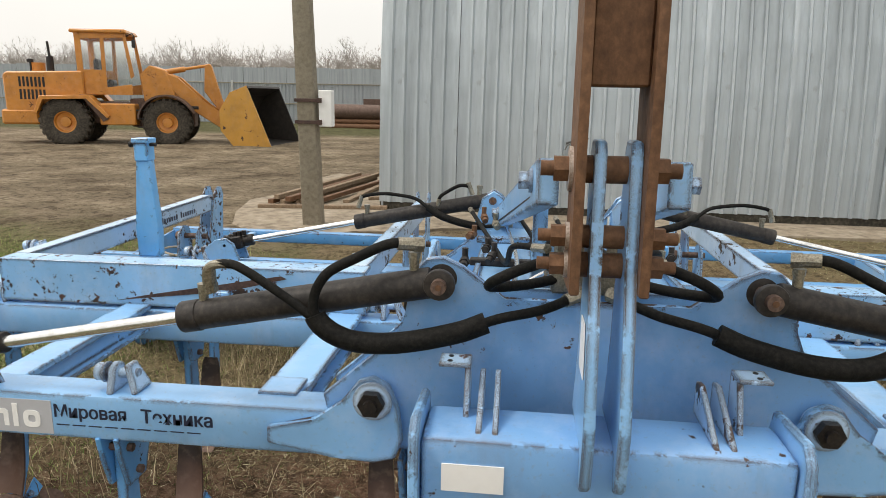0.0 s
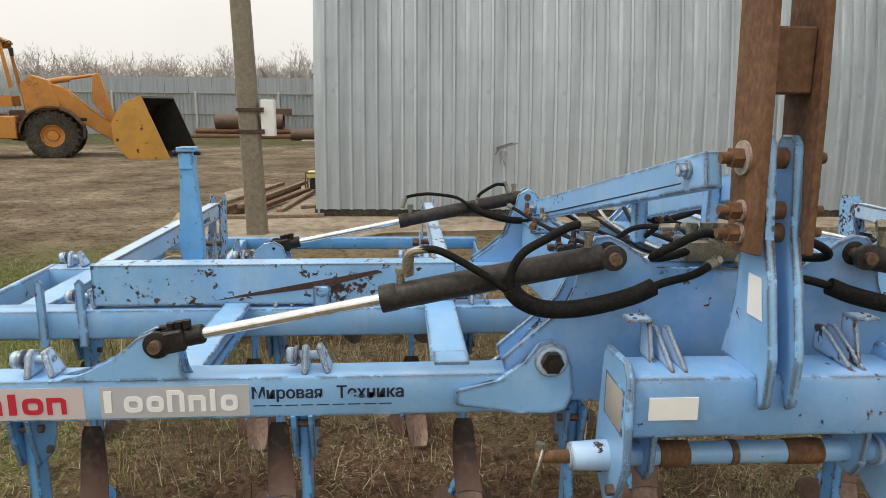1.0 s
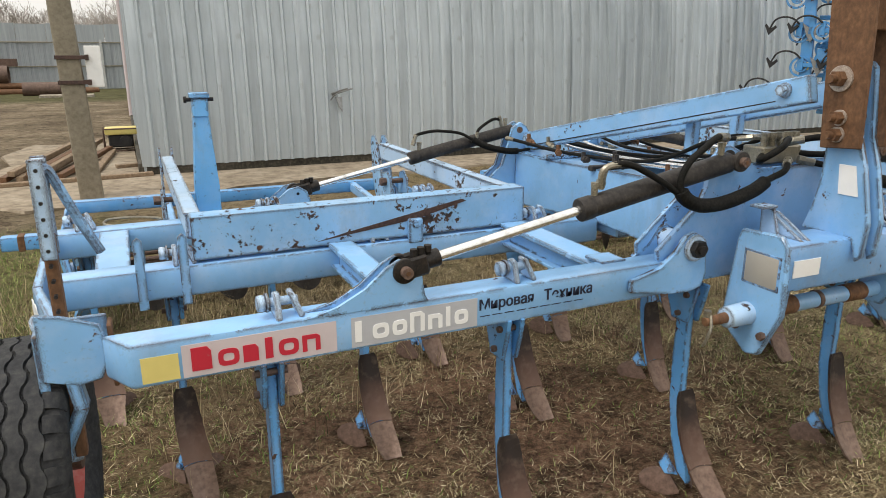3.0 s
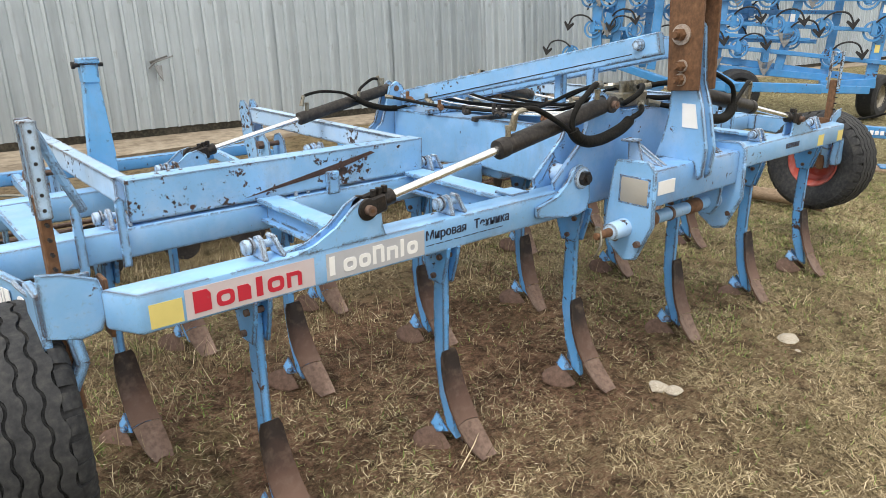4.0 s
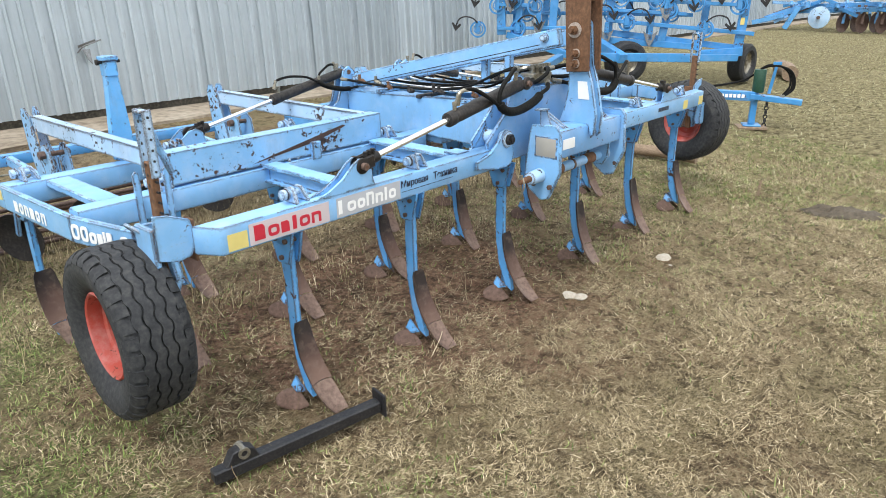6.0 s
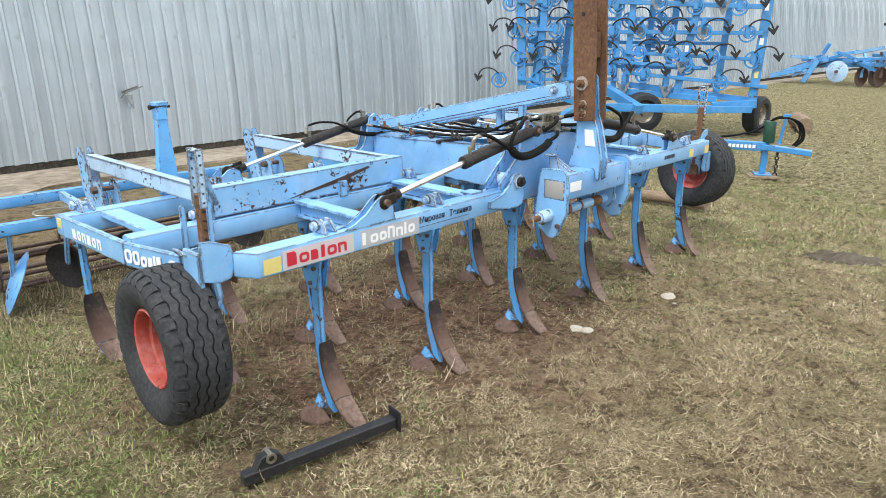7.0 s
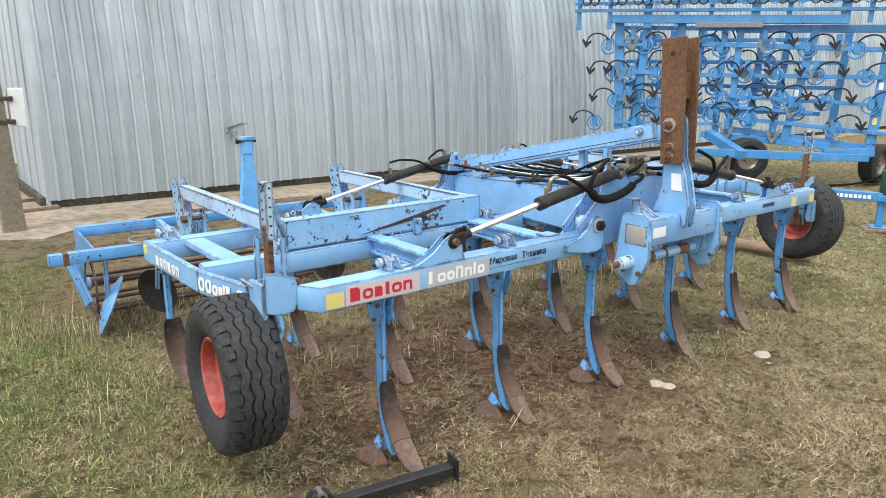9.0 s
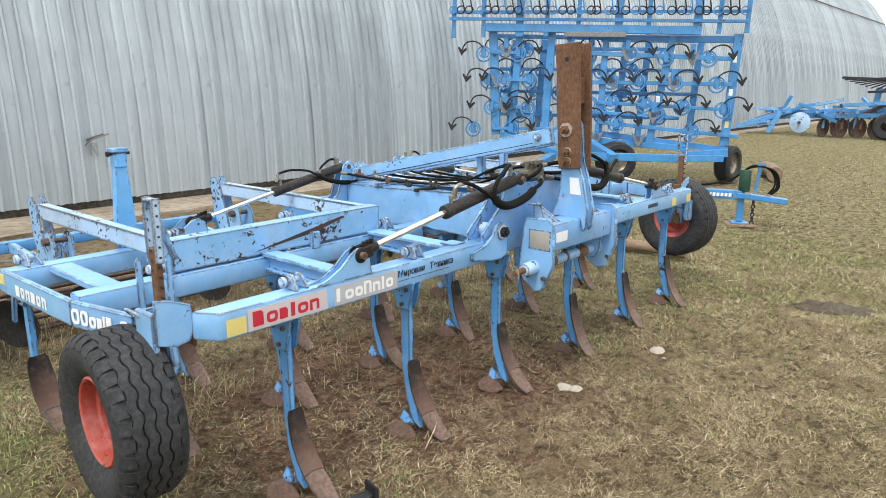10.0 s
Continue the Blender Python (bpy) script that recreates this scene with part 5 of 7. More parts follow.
# ---- roller and levelling discs at the rear ----
def disc_blade(at, axis, r, material, parent, label=""):
    bm = B()
    lathe(bm, [(0.0, 0.052), (r * 0.35, 0.046), (r * 0.7, 0.027), (r, 0.0), (r, -0.005), (r * 0.7, 0.021), (r * 0.35, 0.040), (0.0, 0.046)], at, axis, 30, closed=False)
    return part("disc_blade", bm, material, parent, label, 50)


for s in (-1, 1):
    bm = B()
    a, c_ = sorted((cx(s * 2.95), cx(s * 0.34)))
    box(bm, a, c_, 4.10, 4.18, 0.585, 0.665, 0.008, 2)
    bar = blue("disc_bar", bm, "", M_BLUE_TINE)
    bm = B()
    a, c_ = sorted((cx(s * 2.865), cx(s * 2.83)))
    box(bm, a, c_, 4.096, 4.184, 0.581, 0.669, 0.003)
    part("rust_band", bm, M_RUST, bar)
    bm = B()
    a, c_ = sorted((cx(s * 2.66), cx(s * 0.36)))
    box(bm, a, c_, 4.72, 4.80, 0.64, 0.72, 0.008, 2)
    frame_bar = blue("roller_beam", bm, "", M_BLUE_TINE)
    for xx in (2.645, 0.37):
        bm = B()
        plate(bm, [(cx(s * xx), y, z) for y, z in ((4.10, 0.60), (4.20, 0.66), (4.70, 0.70), (4.82, 0.70), (4.86, 0.28), (4.80, 0.20), (4.70, 0.22), (4.55, 0.50), (4.25, 0.58))], (s * 0.014, 0, 0), 0.004)
        blue("roller_end_plate", bm, "", M_BLUE_TINE)
        bm = B()
        cyl(bm, (cx(s * xx) - 0.05, 4.76, 0.262), (cx(s * xx) + 0.05, 4.76, 0.262), 0.05, 16)
        part("bearing", bm, M_BLUE_PALE, frame_bar)
    bm = B()
    beam(bm, (cx(s * 2.74), 4.74, 0.50), (cx(s * 2.66), 4.52, 0.16), 0.035, 0.085, 0.006)
    part("scraper_bracket", bm, M_BLUE_TINE, frame_bar)
    bm = B()
    a, c_ = cx(s * 2.60), cx(s * 0.42)
    cyl(bm, (a, 4.76, 0.262), (c_, 4.76, 0.262), 0.03, 12)
    cage = part("cage_roller", bm, M_SOILED, cult, "rusty tubular cage roller")
    for k in range(9):
        an = k * math.tau / 9
        yy, zz = 4.76 + 0.235 * math.cos(an), 0.262 + 0.235 * math.sin(an)
        bm = B()
        cyl(bm, (a, yy, zz), (c_, yy, zz), 0.016, 10)
        part("roller_tube", bm, M_SOILED, cage)
    for k in range(5):
        xx = a + (c_ - a) * k / 4
        bm = B()
        lathe(bm, [(0.243, -0.006), (0.243, 0.006), (0.20, 0.006), (0.20, -0.006)], (xx, 4.76, 0.262), (1, 0, 0), 28)
        part("roller_ring", bm, M_SOILED, cage)
    for xx in (2.055, 0.745):
        bm = B()
        beam(bm, (cx(s * xx), 4.02, 0.63), (cx(s * xx), 4.76, 0.68), 0.05, 0.07, 0.006)
        blue("link_arm", bm)
        bm = B()
        plate(bm, [(cx(s * xx) - s * 0.10, y, z) for y, z in ((4.06, 0.60), (4.22, 0.60), (4.20, 0.80), (4.12, 0.83), (4.05, 0.78))], (s * 0.012, 0, 0), 0.003)
        blue("pivot_plate", bm)
    for k, xx in enumerate((2.60, 2.24, 1.75, 1.27, 0.80)):
        bm = B()
        if k == 0:
            beam(bm, (cx(s * xx), 4.14, 0.60), (cx(s * (xx - 0.02)), 4.30, 0.24), 0.03, 0.05, 0.004)
            at, ax = (cx(s * 2.565), 4.30, 0.195), (s * 0.88, 0.22, 0.42)
        else:
            beam(bm, (cx(s * xx), 4.14, 0.60), (cx(s * xx), 4.24, 0.28), 0.025, 0.05, 0.004)
            at, ax = (cx(s * xx), 4.24, 0.26), (-s * 0.80, 0.55, 0.12)
        hol = blue("disc_stem", bm)
        disc_blade(at, ax, 0.175 if k else 0.235, M_BLUE_TINE if k == 0 else M_CYL, hol)
bm = B()
tube(bm, [(cx(-2.32), 4.08, 0.675), (cx(-2.42), 4.12, 0.69), (cx(-2.40), 4.2, 0.70), (cx(-2.25), 4.2, 0.70), (cx(-2.12), 4.15, 0.69), (cx(-2.2), 4.08, 0.68), (cx(-2.36), 4.09, 0.672)], 0.007, 6)
part("wire_loop", bm, M_ZINC, cult, "loose loop of wire on the bar")

# hydraulic lines and valve block in the middle
for s in (-1, 1):
    bm = B()
    box(bm, min(cx(s * 0.13), cx(s * 0.30)), max(cx(s * 0.13), cx(s * 0.30)), 1.70, 3.05, 1.118, 1.128, 0.002)
    blue("deck_strip", bm)
bm = B()
box(bm, cx(-0.10), cx(0.10), 1.62, 1.72, 1.245, 1.31, 0.006)
valve = part("valve_block", bm, M_ZINC, cult, "dirty steel hydraulic valve block")
for k in range(5):
    bm = B()
    xx = cx(-0.08 + k * 0.04)
    cyl(bm, (xx, 1.64, 1.30), (xx, 1.64, 1.345), 0.013, 10)
    cyl(bm, (xx, 1.64, 1.342), (xx, 1.64, 1.36), 0.016, 6)
    part("fitting", bm, M_ZINC, valve)
random.seed(5)
for k in range(4):
    x0 = -0.18 + 0.11 * k
    bm = B()
    tube(bm, [(cx(x0 * 0.6), 1.72, 1.27), (cx(x0), 1.85, 1.20), (cx(x0), 2.3, 1.165), (cx(x0 * 1.2), 2.8, 1.16), (cx(x0 * 1.4), 3.04, 1.19)], 0.008, 8)
    part("steel_pipe", bm, M_CHROME, cult)
for k in range(5):
    x0 = -0.24 + 0.115 * k
    dz = random.uniform(-0.01, 0.03)
    hose([(cx(x0 * 0.5), 1.68, 1.34), (cx(x0 * 0.8), 1.80, 1.30 + dz), (cx(x0 + random.uniform(-0.05, 0.05)), 2.1, 1.185 + dz), (cx(x0 * 1.3 + random.uniform(-0.04, 0.04)), 2.6, 1.16 + dz), (cx(x0 * 1.6), 3.02, 1.19 + dz)], 0.0085)
for s in (-1, 1):
    hose([(cx(s * 0.02), 1.60, 1.33), (cx(s * 0.10), 1.52, 1.35), (cx(s * 0.19), 1.47, 1.33), (cx(s * 0.24), 1.50, 1.29), (cx(s * 0.16), 1.58, 1.275), (cx(s * 0.05), 1.66, 1.28)], 0.012)

# small couplings, elbows and clips along the hydraulic lines
random.seed(29)
for s in (-1, 1):
    for k in range(9):
        p = V(cx(s * random.uniform(0.14, 0.40)), 1.62 + 0.16 * k + random.uniform(-0.03, 0.03), 1.14 + random.uniform(0.0, 0.06))
        d = V(random.uniform(-0.5, 0.5), random.uniform(0.3, 1), random.uniform(-0.1, 0.5)).normalized()
        bm = B()
        cyl(bm, p, p + d * 0.055, 0.012, 10)
        cyl(bm, p + d * 0.018, p + d * 0.036, 0.017, 6)
        cyl(bm, p + d * 0.05, p + d * 0.05 + V(0, 0, 0.035), 0.010, 8)
        part("coupling", bm, random.choice((M_ZINC, M_ZINC, M_CYL, M_RUST)), cult)
    for k in range(3):
        yy = 1.95 + 0.38 * k
        bm = B()
        box(bm, min(cx(s * 0.12), cx(s * 0.34)), max(cx(s * 0.12), cx(s * 0.34)), yy, yy + 0.035, 1.128, 1.152, 0.004)
        part("pipe_clip", bm, M_CYL if k % 2 else M_BLUE_WORN, cult)

# ---- ground clutter by the machine ----
barth = thing("drawbar_leg", (-1.95, 1.33, 0), "black square steel bar lying in the grass", "steel bar")
A_, Z_ = Vector((-2.352, 1.354, 0.036)), Vector((-1.600, 1.222, 0.046))
D_ = (Z_ - A_).normalized()
N_ = Vector((-D_.y, D_.x, 0))
bm = B()
beam(bm, A_, Z_, 0.055, 0.055, 0.006)
part("bar", bm, M_BLACK, barth)
bm = B()
beam(bm, Z_ + V(0, 0, 0.010), Z_ + D_ * 0.013 + V(0, 0, 0.010), 0.100, 0.110, 0.004)
part("end_flange", bm, M_BLACK, barth)
bm = B()
plate(bm, [A_ + D_ * d_ - N_ * 0.024 + V(0, 0, z) for d_, z in ((0.05, 0.024), (0.19, 0.024), (0.17, 0.070), (0.13, 0.090), (0.08, 0.080))], N_ * 0.048, 0.004)
part("bracket", bm, M_BLACK, barth)
bm = B()
lathe(bm, [(0.024, -0.032), (0.024, 0.032), (0.014, 0.032), (0.014, -0.032)], A_ + D_ * 0.125 + V(0, 0, 0.066), N_, 20)
part("bush", bm, M_ZINC, barth, "bare steel bush")


def stone(x, y, r, flat, seed):
    bm = B()
    bmesh.ops.create_icosphere(bm, subdivisions=2, radius=r)
    for v in bm.verts:
        v.co *= 1 + 0.42 * noise.noise(v.co * (1.6 / r * 0.5) + Vector((seed, 0, 0))) + 0.12 * noise.noise(v.co * (4.0 / r) + Vector((seed, 2, 0)))
        v.co.x *= 1.15
        v.co.z = v.co.z * flat + r * flat * 0.55
        v.co += Vector((x, y, -0.005))
    single("stone", bm, M_STONE, "pale broken limestone lump lying in the grass", "stone", group="stones in the grass")


stone(1.000, 1.077, 0.058, 0.48, 1)
stone(0.035, 1.245, 0.044, 0.42, 2)
stone(0.065, 1.185, 0.036, 0.5, 3)
stone(0.90, 0.99, 0.022, 0.5, 4)
bm = B()
tube(bm, [(3.84, 2.05, 0.05), (3.80, 2.4, 0.07), (3.79, 2.75, 0.06), (3.74, 3.2, 0.055)], 0.062, 12)
single("log", bm, M_STRAW_WOOD, "barkless brown log lying in the grass", "log")
bm = B()
cyl(bm, (3.0, 1.12, 0.0), (3.02, 1.12, 0.14), 0.012, 8)
single("wooden_peg", bm, M_STRAW_WOOD, "short pale wooden peg in the ground", "peg")

# ---- concrete pole with its box ----
pole = thing("utility_pole", (-2.50, 8.30, 0), "weathered concrete utility pole with steel bands", "pole")
bm = B()
solid(bm, [(-2.48 - 0.030 * z + a * k, 8.30 + c_ * k, z) for z, k in ((-0.2, 0.92), (9.0, 0.60)) for a in (-0.13, 0.13) for c_ in (-0.12, 0.12)], BOX, 0.03, 2)
part("shaft", bm, M_POLE, pole)
for z in (1.60, 1.345):
    bm = B()
    box(bm, -2.650, -2.355, 8.170, 8.185, z - 0.02, z + 0.02, 0.003)
    box(bm, -2.650, -2.355, 8.425, 8.440, z - 0.02, z + 0.02, 0.003)
    box(bm, -2.650, -2.638, 8.170, 8.440, z - 0.02, z + 0.02, 0.003)
    box(bm, -2.367, -2.330, 8.160, 8.450, z - 0.028, z + 0.028, 0.003)
    part("steel_band", bm, M_SCRAPE, pole)
bm = B()
box(bm, -2.370, -2.215, 8.220, 8.370, 1.29, 1.72, 0.008)
part("meter_box", bm, M_WHITE, pole, "white sheet-steel box")

# ---- timber, pipes and oddments by the hangar ----
random.seed(11)
for k in range(7):
    x0 = -3.50 + k * 0.10 + random.uniform(-0.03, 0.03)
    z0 = 0.13 + 0.07 * (k % 2)
    bm = B()
    beam(bm, (x0, 9.35 + random.uniform(0, 0.4), z0 + 0.02), (x0 + 0.55, 12.4 + random.uniform(-0.4, 0.3), z0 + 0.05), 0.085, 0.065, 0.006)
    single("timber_plank", bm, M_STRAW_WOOD if k % 3 else M_RUST, "rough weathered plank on the concrete apron", "plank", group="planks by the pole")
for p0, p1 in (((-3.60, 9.35, 0.12), (-1.80, 9.58, 0.12)), ((-2.50, 10.0, 0.12), (-2.30, 12.1, 0.14)), ((-2.25, 10.4, 0.12), (-1.85, 10.5, 0.12))):
    bm = B()
    beam(bm, p0, p1, 0.10, 0.05, 0.006)
    single("timber_plank", bm, M_STRAW_WOOD, "rough weathered plank on the concrete apron", "plank", group="planks by the pole")
genset = thing("generator", (-2.15, 12.400, 0.095), "small yellow-topped engine generator on the apron", "generator")
bm = B()
box(bm, -2.40, -1.90, 12.250, 12.550, 0.36, 0.48, 0.03, 2)
part("tank", bm, M_YELLOW, genset, "dusty yellow fuel tank")
bm = B()
box(bm, -2.35, -1.98, 12.280, 12.520, 0.16, 0.36, 0.02)
cyl(bm, (-2.1, 12.200, 0.26), (-2.1, 12.320, 0.26), 0.09, 16)
part("engine", bm, M_BLACK, genset)
bm = B()
for yy in (12.250, 12.550):
    tube(bm, [(-2.42, yy, 0.11), (-2.42, yy, 0.46), (-1.88, yy, 0.46), (-1.88, yy, 0.11), (-2.42, yy, 0.11)], 0.014, 8, smooth=False)
part("tube_frame", bm, M_SOILED, genset)

for k, (x0, x1, y, z, r, lab) in enumerate(((-9.3, -6.2, 33.0, 0.80, 0.36, "wide"), (-10.5, -3.2, 32.6, 0.13, 0.13, "long"), (-10.0, -3.0, 33.0, 0.13, 0.13, "long"), (-10.4, -3.4, 33.4, 0.13, 0.13, "long"), (-10.2, -4.6, 32.8, 0.36, 0.12, "long"), (-10.3, -4.2, 33.2, 0.36, 0.12, "long"), (-5.6, -4.3, 31.3, 0.28, 0.28, "wide"))):
    bm = B()
    lathe(bm, [(r, x0), (r, x1), (r * 0.93, x1), (r * 0.93, x0)], (0, y, z), (1, 0, 0), 24)
    single("steel_pipe", bm, M_SOILED if lab == "wide" else M_RUST, "wide dark steel pipe on a pile" if lab == "wide" else "long rusty steel pipe in a pile", "pipe", group="pipes by the fence")
bm = B()
box(bm, -7.5, -5.9, 33.3, 33.6, 1.12, 1.42, 0.01)
single("steel_trough", bm, M_SOILED, "dark steel trough resting on the wide pipe", "trough")
bm = B()
box(bm, -4.9, -3.1, 29.2, 29.8, -0.02, 0.16, 0.02)
single("concrete_block", bm, M_CONCRETE, "pale concrete block at the yard's edge", "concrete block")

# gate and pale pink downpipe on the far part of the gable
gate = thing("gable_gate", (-1.84, 21.0, 0), "tall dull red steel gate in the hangar's end wall", "gate", kind="structure")
bm = B()
box(bm, -1.86, -1.78, 17.8, 24.5, 0.15, 6.5, 0.01)
part("leaf", bm, M_RIM, gate)
bm = B()
tube(bm, [(-1.94, 18.2, 0.2), (-1.94, 18.2, 6.4)], 0.05, 10, smooth=False)
part("bolt_rod", bm, M_PINK, gate)

# ---- fence, far shed and bare woods ----
fence = thing("fence", (-20, 36, 0), "long grey corrugated steel yard fence", "fence", kind="structure")
fv, ff = [], []
xs, hs = [], []
W_ = 2.05
k = 0
xx = 0.0
while xx < W_:
    for dx, h in ((0, 0), (0.09, 0), (0.105, 0.025), (0.185, 0.025), (0.20, 0)):
        if xx + dx <= W_ + 1e-6 and dx < 0.2:
            xs.append(xx + dx)
            hs.append(h)
    xx += 0.2
xs.append(W_)
hs.append(0)
for x_, h_ in zip(xs, hs):
    fv += [(x_, -h_, 0.05), (x_, -h_, 2.12)]
ff = [(2 * q, 2 * q + 2, 2 * q + 3, 2 * q + 1) for q in range(len(xs) - 1)]
fm = bpy.data.meshes.new("fence_sheet")
fm.from_pydata(fv, [], ff)
fm.materials.append(M_FENCE)
for k in range(34):
    o = new("fence_sheet", fm)
    o.parent = fence
    o.location = (-52 + k * W_ + 20, 0.01 * (k % 2), 0)
for k in range(18):
    bm = B()
    box(bm, -52 + k * 4.1 - 0.05, -52 + k * 4.1 + 0.05, 35.86, 35.96, -0.1, 2.22, 0.01)
    part("fence_post", bm, M_POST, fence)
for z in (2.08, 1.05):
    bm = B()
    box(bm, -52, 18, 35.93, 35.97, z, z + 0.05, 0.005)
    part("fence_rail", bm, M_ZINC, fence)
shed = thing("far_wall", (-25, 62, 0), "long plain grey sheet-clad wall behind the fence", "wall", kind="structure")
bm = B()
for k in range(60):
    x0 = -85 + k * 2.0
    box(bm, x0, x0 + 1.96, 62, 62.2, -0.2, 3.75 + 0.05 * (k % 2), 0)
part("cladding", bm, M_FENCE, shed)

rng = np.random.default_rng(3)
tv, tf = [], []


def twig(p0, p1, r0, r1):
    """A three-sided tapering twig."""
    d = p1 - p0
    ln = np.linalg.norm(d) + 1e-9
    d = d / ln
    s = np.cross(d, (0.3, 0.9, 0.2))
    s /= np.linalg.norm(s) + 1e-9
    u = np.cross(s, d)
    base = len(tv)
    for p, r in ((p0, r0), (p1, r1)):
        for a in (0.0, 2.094, 4.189):
            tv.append(tuple(p + (s * math.cos(a) + u * math.sin(a)) * r))
    for k in range(3):
        tf.append((base + k, base + (k + 1) % 3, base + 3 + (k + 1) % 3, base + 3 + k))


def sliver(p0, p1, r):
    """The finest twigs: one thin triangle."""
    base = len(tv)
    tv.extend((tuple(p0 + (r, 0, 0)), tuple(p0 - (r, 0, 0)), tuple(p1)))
    tf.append((base, base + 1, base + 2))


def bare_tree(x, y, h):
    tips = [(np.array((x, y, -0.3)), np.array((rng.normal(0, 0.05), rng.normal(0, 0.05), 1.0)), h * 0.30, 0.12 * h / 9)]
    for level in range(6):
        nxt = []
        for p, d, ln, r in tips:
            q = p + d / np.linalg.norm(d) * ln
            if level < 3:
                twig(p, q, r, r * 0.62)
            else:
                sliver(p, q, r * 0.8)
            for _ in range((3, 3, 3, 3, 3, 0)[level]):
                nd = d / np.linalg.norm(d) + rng.normal(0, 0.50, 3)
                nd[2] = abs(nd[2]) * 0.75 + 0.18
                nxt.append((p + (q - p) * rng.uniform(0.55, 1.0), nd, ln * rng.uniform(0.5, 0.82), r * 0.5 + 0.012))
        tips = nxt if len(nxt) < 150 else [nxt[k] for k in rng.choice(len(nxt), 150, replace=False)]


for k in range(680):
    bare_tree(-112 + k * 0.221 + rng.normal(0, 0.6), 118 + rng.uniform(-10, 40), rng.uniform(11.4, 14.0) + 1.6 * math.sin(k * 0.071) * math.sin(k * 0.023))
wm = bpy.data.meshes.new("bare_woods")
wm.from_pydata(tv, [], tf)
# bark greys paled so the colour carries the distance haze
M_TWIG = speckled("haze_paled_bark", ((0.3, (0.26, 0.235, 0.215)), (0.5, (0.33, 0.30, 0.275)), (0.72, (0.39, 0.36, 0.335))), 0.6, 0.95)
wm.materials.append(M_TWIG)
tagged(new("bare_woods", wm), "leafless grey-brown woods along the horizon", "trees", kind="stuff")

# ---- heap of turned earth in the grass ----
bm = B()
R_, S_ = 9, 30
rings = []
for i in range(R_ + 1):
    f = i / R_
    ring = []
    for k in range(S_):
        a = k * math.tau / S_
        wob = 1 + 0.5 * noise.noise(Vector((math.cos(a) * 1.5, math.sin(a) * 1.5, 3.0)))
        x, y = math.cos(a) * f * 0.38 * wob, math.sin(a) * f * 0.15 * wob
        ca, sa = math.cos(radians(-58)), math.sin(radians(-58))
        wx_, wy_ = 2.93 + x * ca - y * sa, 0.40 + x * sa + y * ca
        h = 0.060 * (1 - f * f) + 0.075 * noise.noise(Vector((x * 14, y * 14, 1))) * (1 - f * 0.7) - 0.02 * (f > 0.95)
        ring.append(bm.verts.new((wx_, wy_, float(ground_height(np.array(wx_), np.array(wy_))) + h)))
    rings.append(ring)
for r0, r1 in zip(rings, rings[1:]):
    for k in range(S_):
        bm.faces.new((r0[k], r0[(k + 1) % S_], r1[(k + 1) % S_], r1[k]))
bmesh.ops.remove_doubles(bm, verts=bm.verts, dist=0.0005)
M_EARTH = speckled("dark_turned_earth", ((0.3, (0.030, 0.024, 0.017)), (0.5, (0.085, 0.067, 0.046)), (0.72, (0.16, 0.13, 0.088))), 22, 0.95, 0.0, 50, 0.8, 0.02)
single("earth_mound", bm, M_EARTH, "small heap of dark turned earth in the grass", "mound")

# ---- wheel loader across the yard ----
def local_thing(name, at, rz, label, category, group="", kind=""):
    ob = thing(name, at, label, category, group, kind)
    ob.rotation_euler = (0, 0, radians(rz))
    ORG[ob.name] = Vector((0, 0, 0))
    return ob


loader = local_thing("wheel_loader", (-13.26, 19.31, 0), 18.2, "orange articulated wheel loader with its bucket lowered", "loader")


def lp(name, bm, material=None, label="", parent=None):
    return part(name, bm, material or M_ORANGE, parent or loader, label)


def side_plate(bm, pts, y0, y1, bevel=0.02):
    plate(bm, [(x, y0, z) for x, z in pts], (0, y1 - y0, 0), bevel)


for x, y in ((0, 0.0), (2.83, 0.0), (0, 2.0), (2.83, 2.0)):
    s = -1 if y < 1 else 1
    c_ = Vector((x, y + 0.22 * -s, 0.70))
    bm = B()
    half = [(0.31, 0.20), (0.38, 0.235), (0.55, 0.245), (0.64, 0.22), (0.67, 0.18), (0.67, 0.0)]
    lathe(bm, half + [(a, -h) for a, h in reversed(half[:-1])], c_, (0, 1, 0), 40)
    wheel = lp("wheel", bm, M_TYRE_DUSTY, "large lugged black tyre with an orange rim")
    for k in range(22):
        for e in (-1, 1):
            bm = B()
            a0 = (k + 0.5 * (e > 0)) * math.tau / 22
            vs = []
            for da in (0.0, 0.13):
                for rr, al, sh in ((0.66, 0.03, 0.0), (0.715, 0.03, 0.0), (0.715, 0.20, 0.16), (0.60, 0.25, 0.18), (0.58, 0.24, 0.18)):
                    an = a0 + da + sh
                    vs.append(c_ + V(math.cos(an) * rr, al * e, math.sin(an) * rr))
            vv = [bm.verts.new(v) for v in vs]
            for j in range(5):
                bm.faces.new((vv[j], vv[(j + 1) % 5], vv[5 + (j + 1) % 5], vv[5 + j]))
            bm.faces.new(vv[:5][::-1])
            bm.faces.new(vv[5:])
            part("tread_lug", bm, M_TYRE_DUSTY, wheel)
    bm = B()
    lathe(bm, [(0.32, 0.20), (0.29, 0.19), (0.26, 0.10), (0.16, 0.08), (0.14, 0.16), (0.0, 0.17), (0.0, -0.15), (0.29, -0.19), (0.32, -0.20)], c_, (0, s, 0), 30, closed=False)
    part("rim", bm, M_ORANGE, wheel)
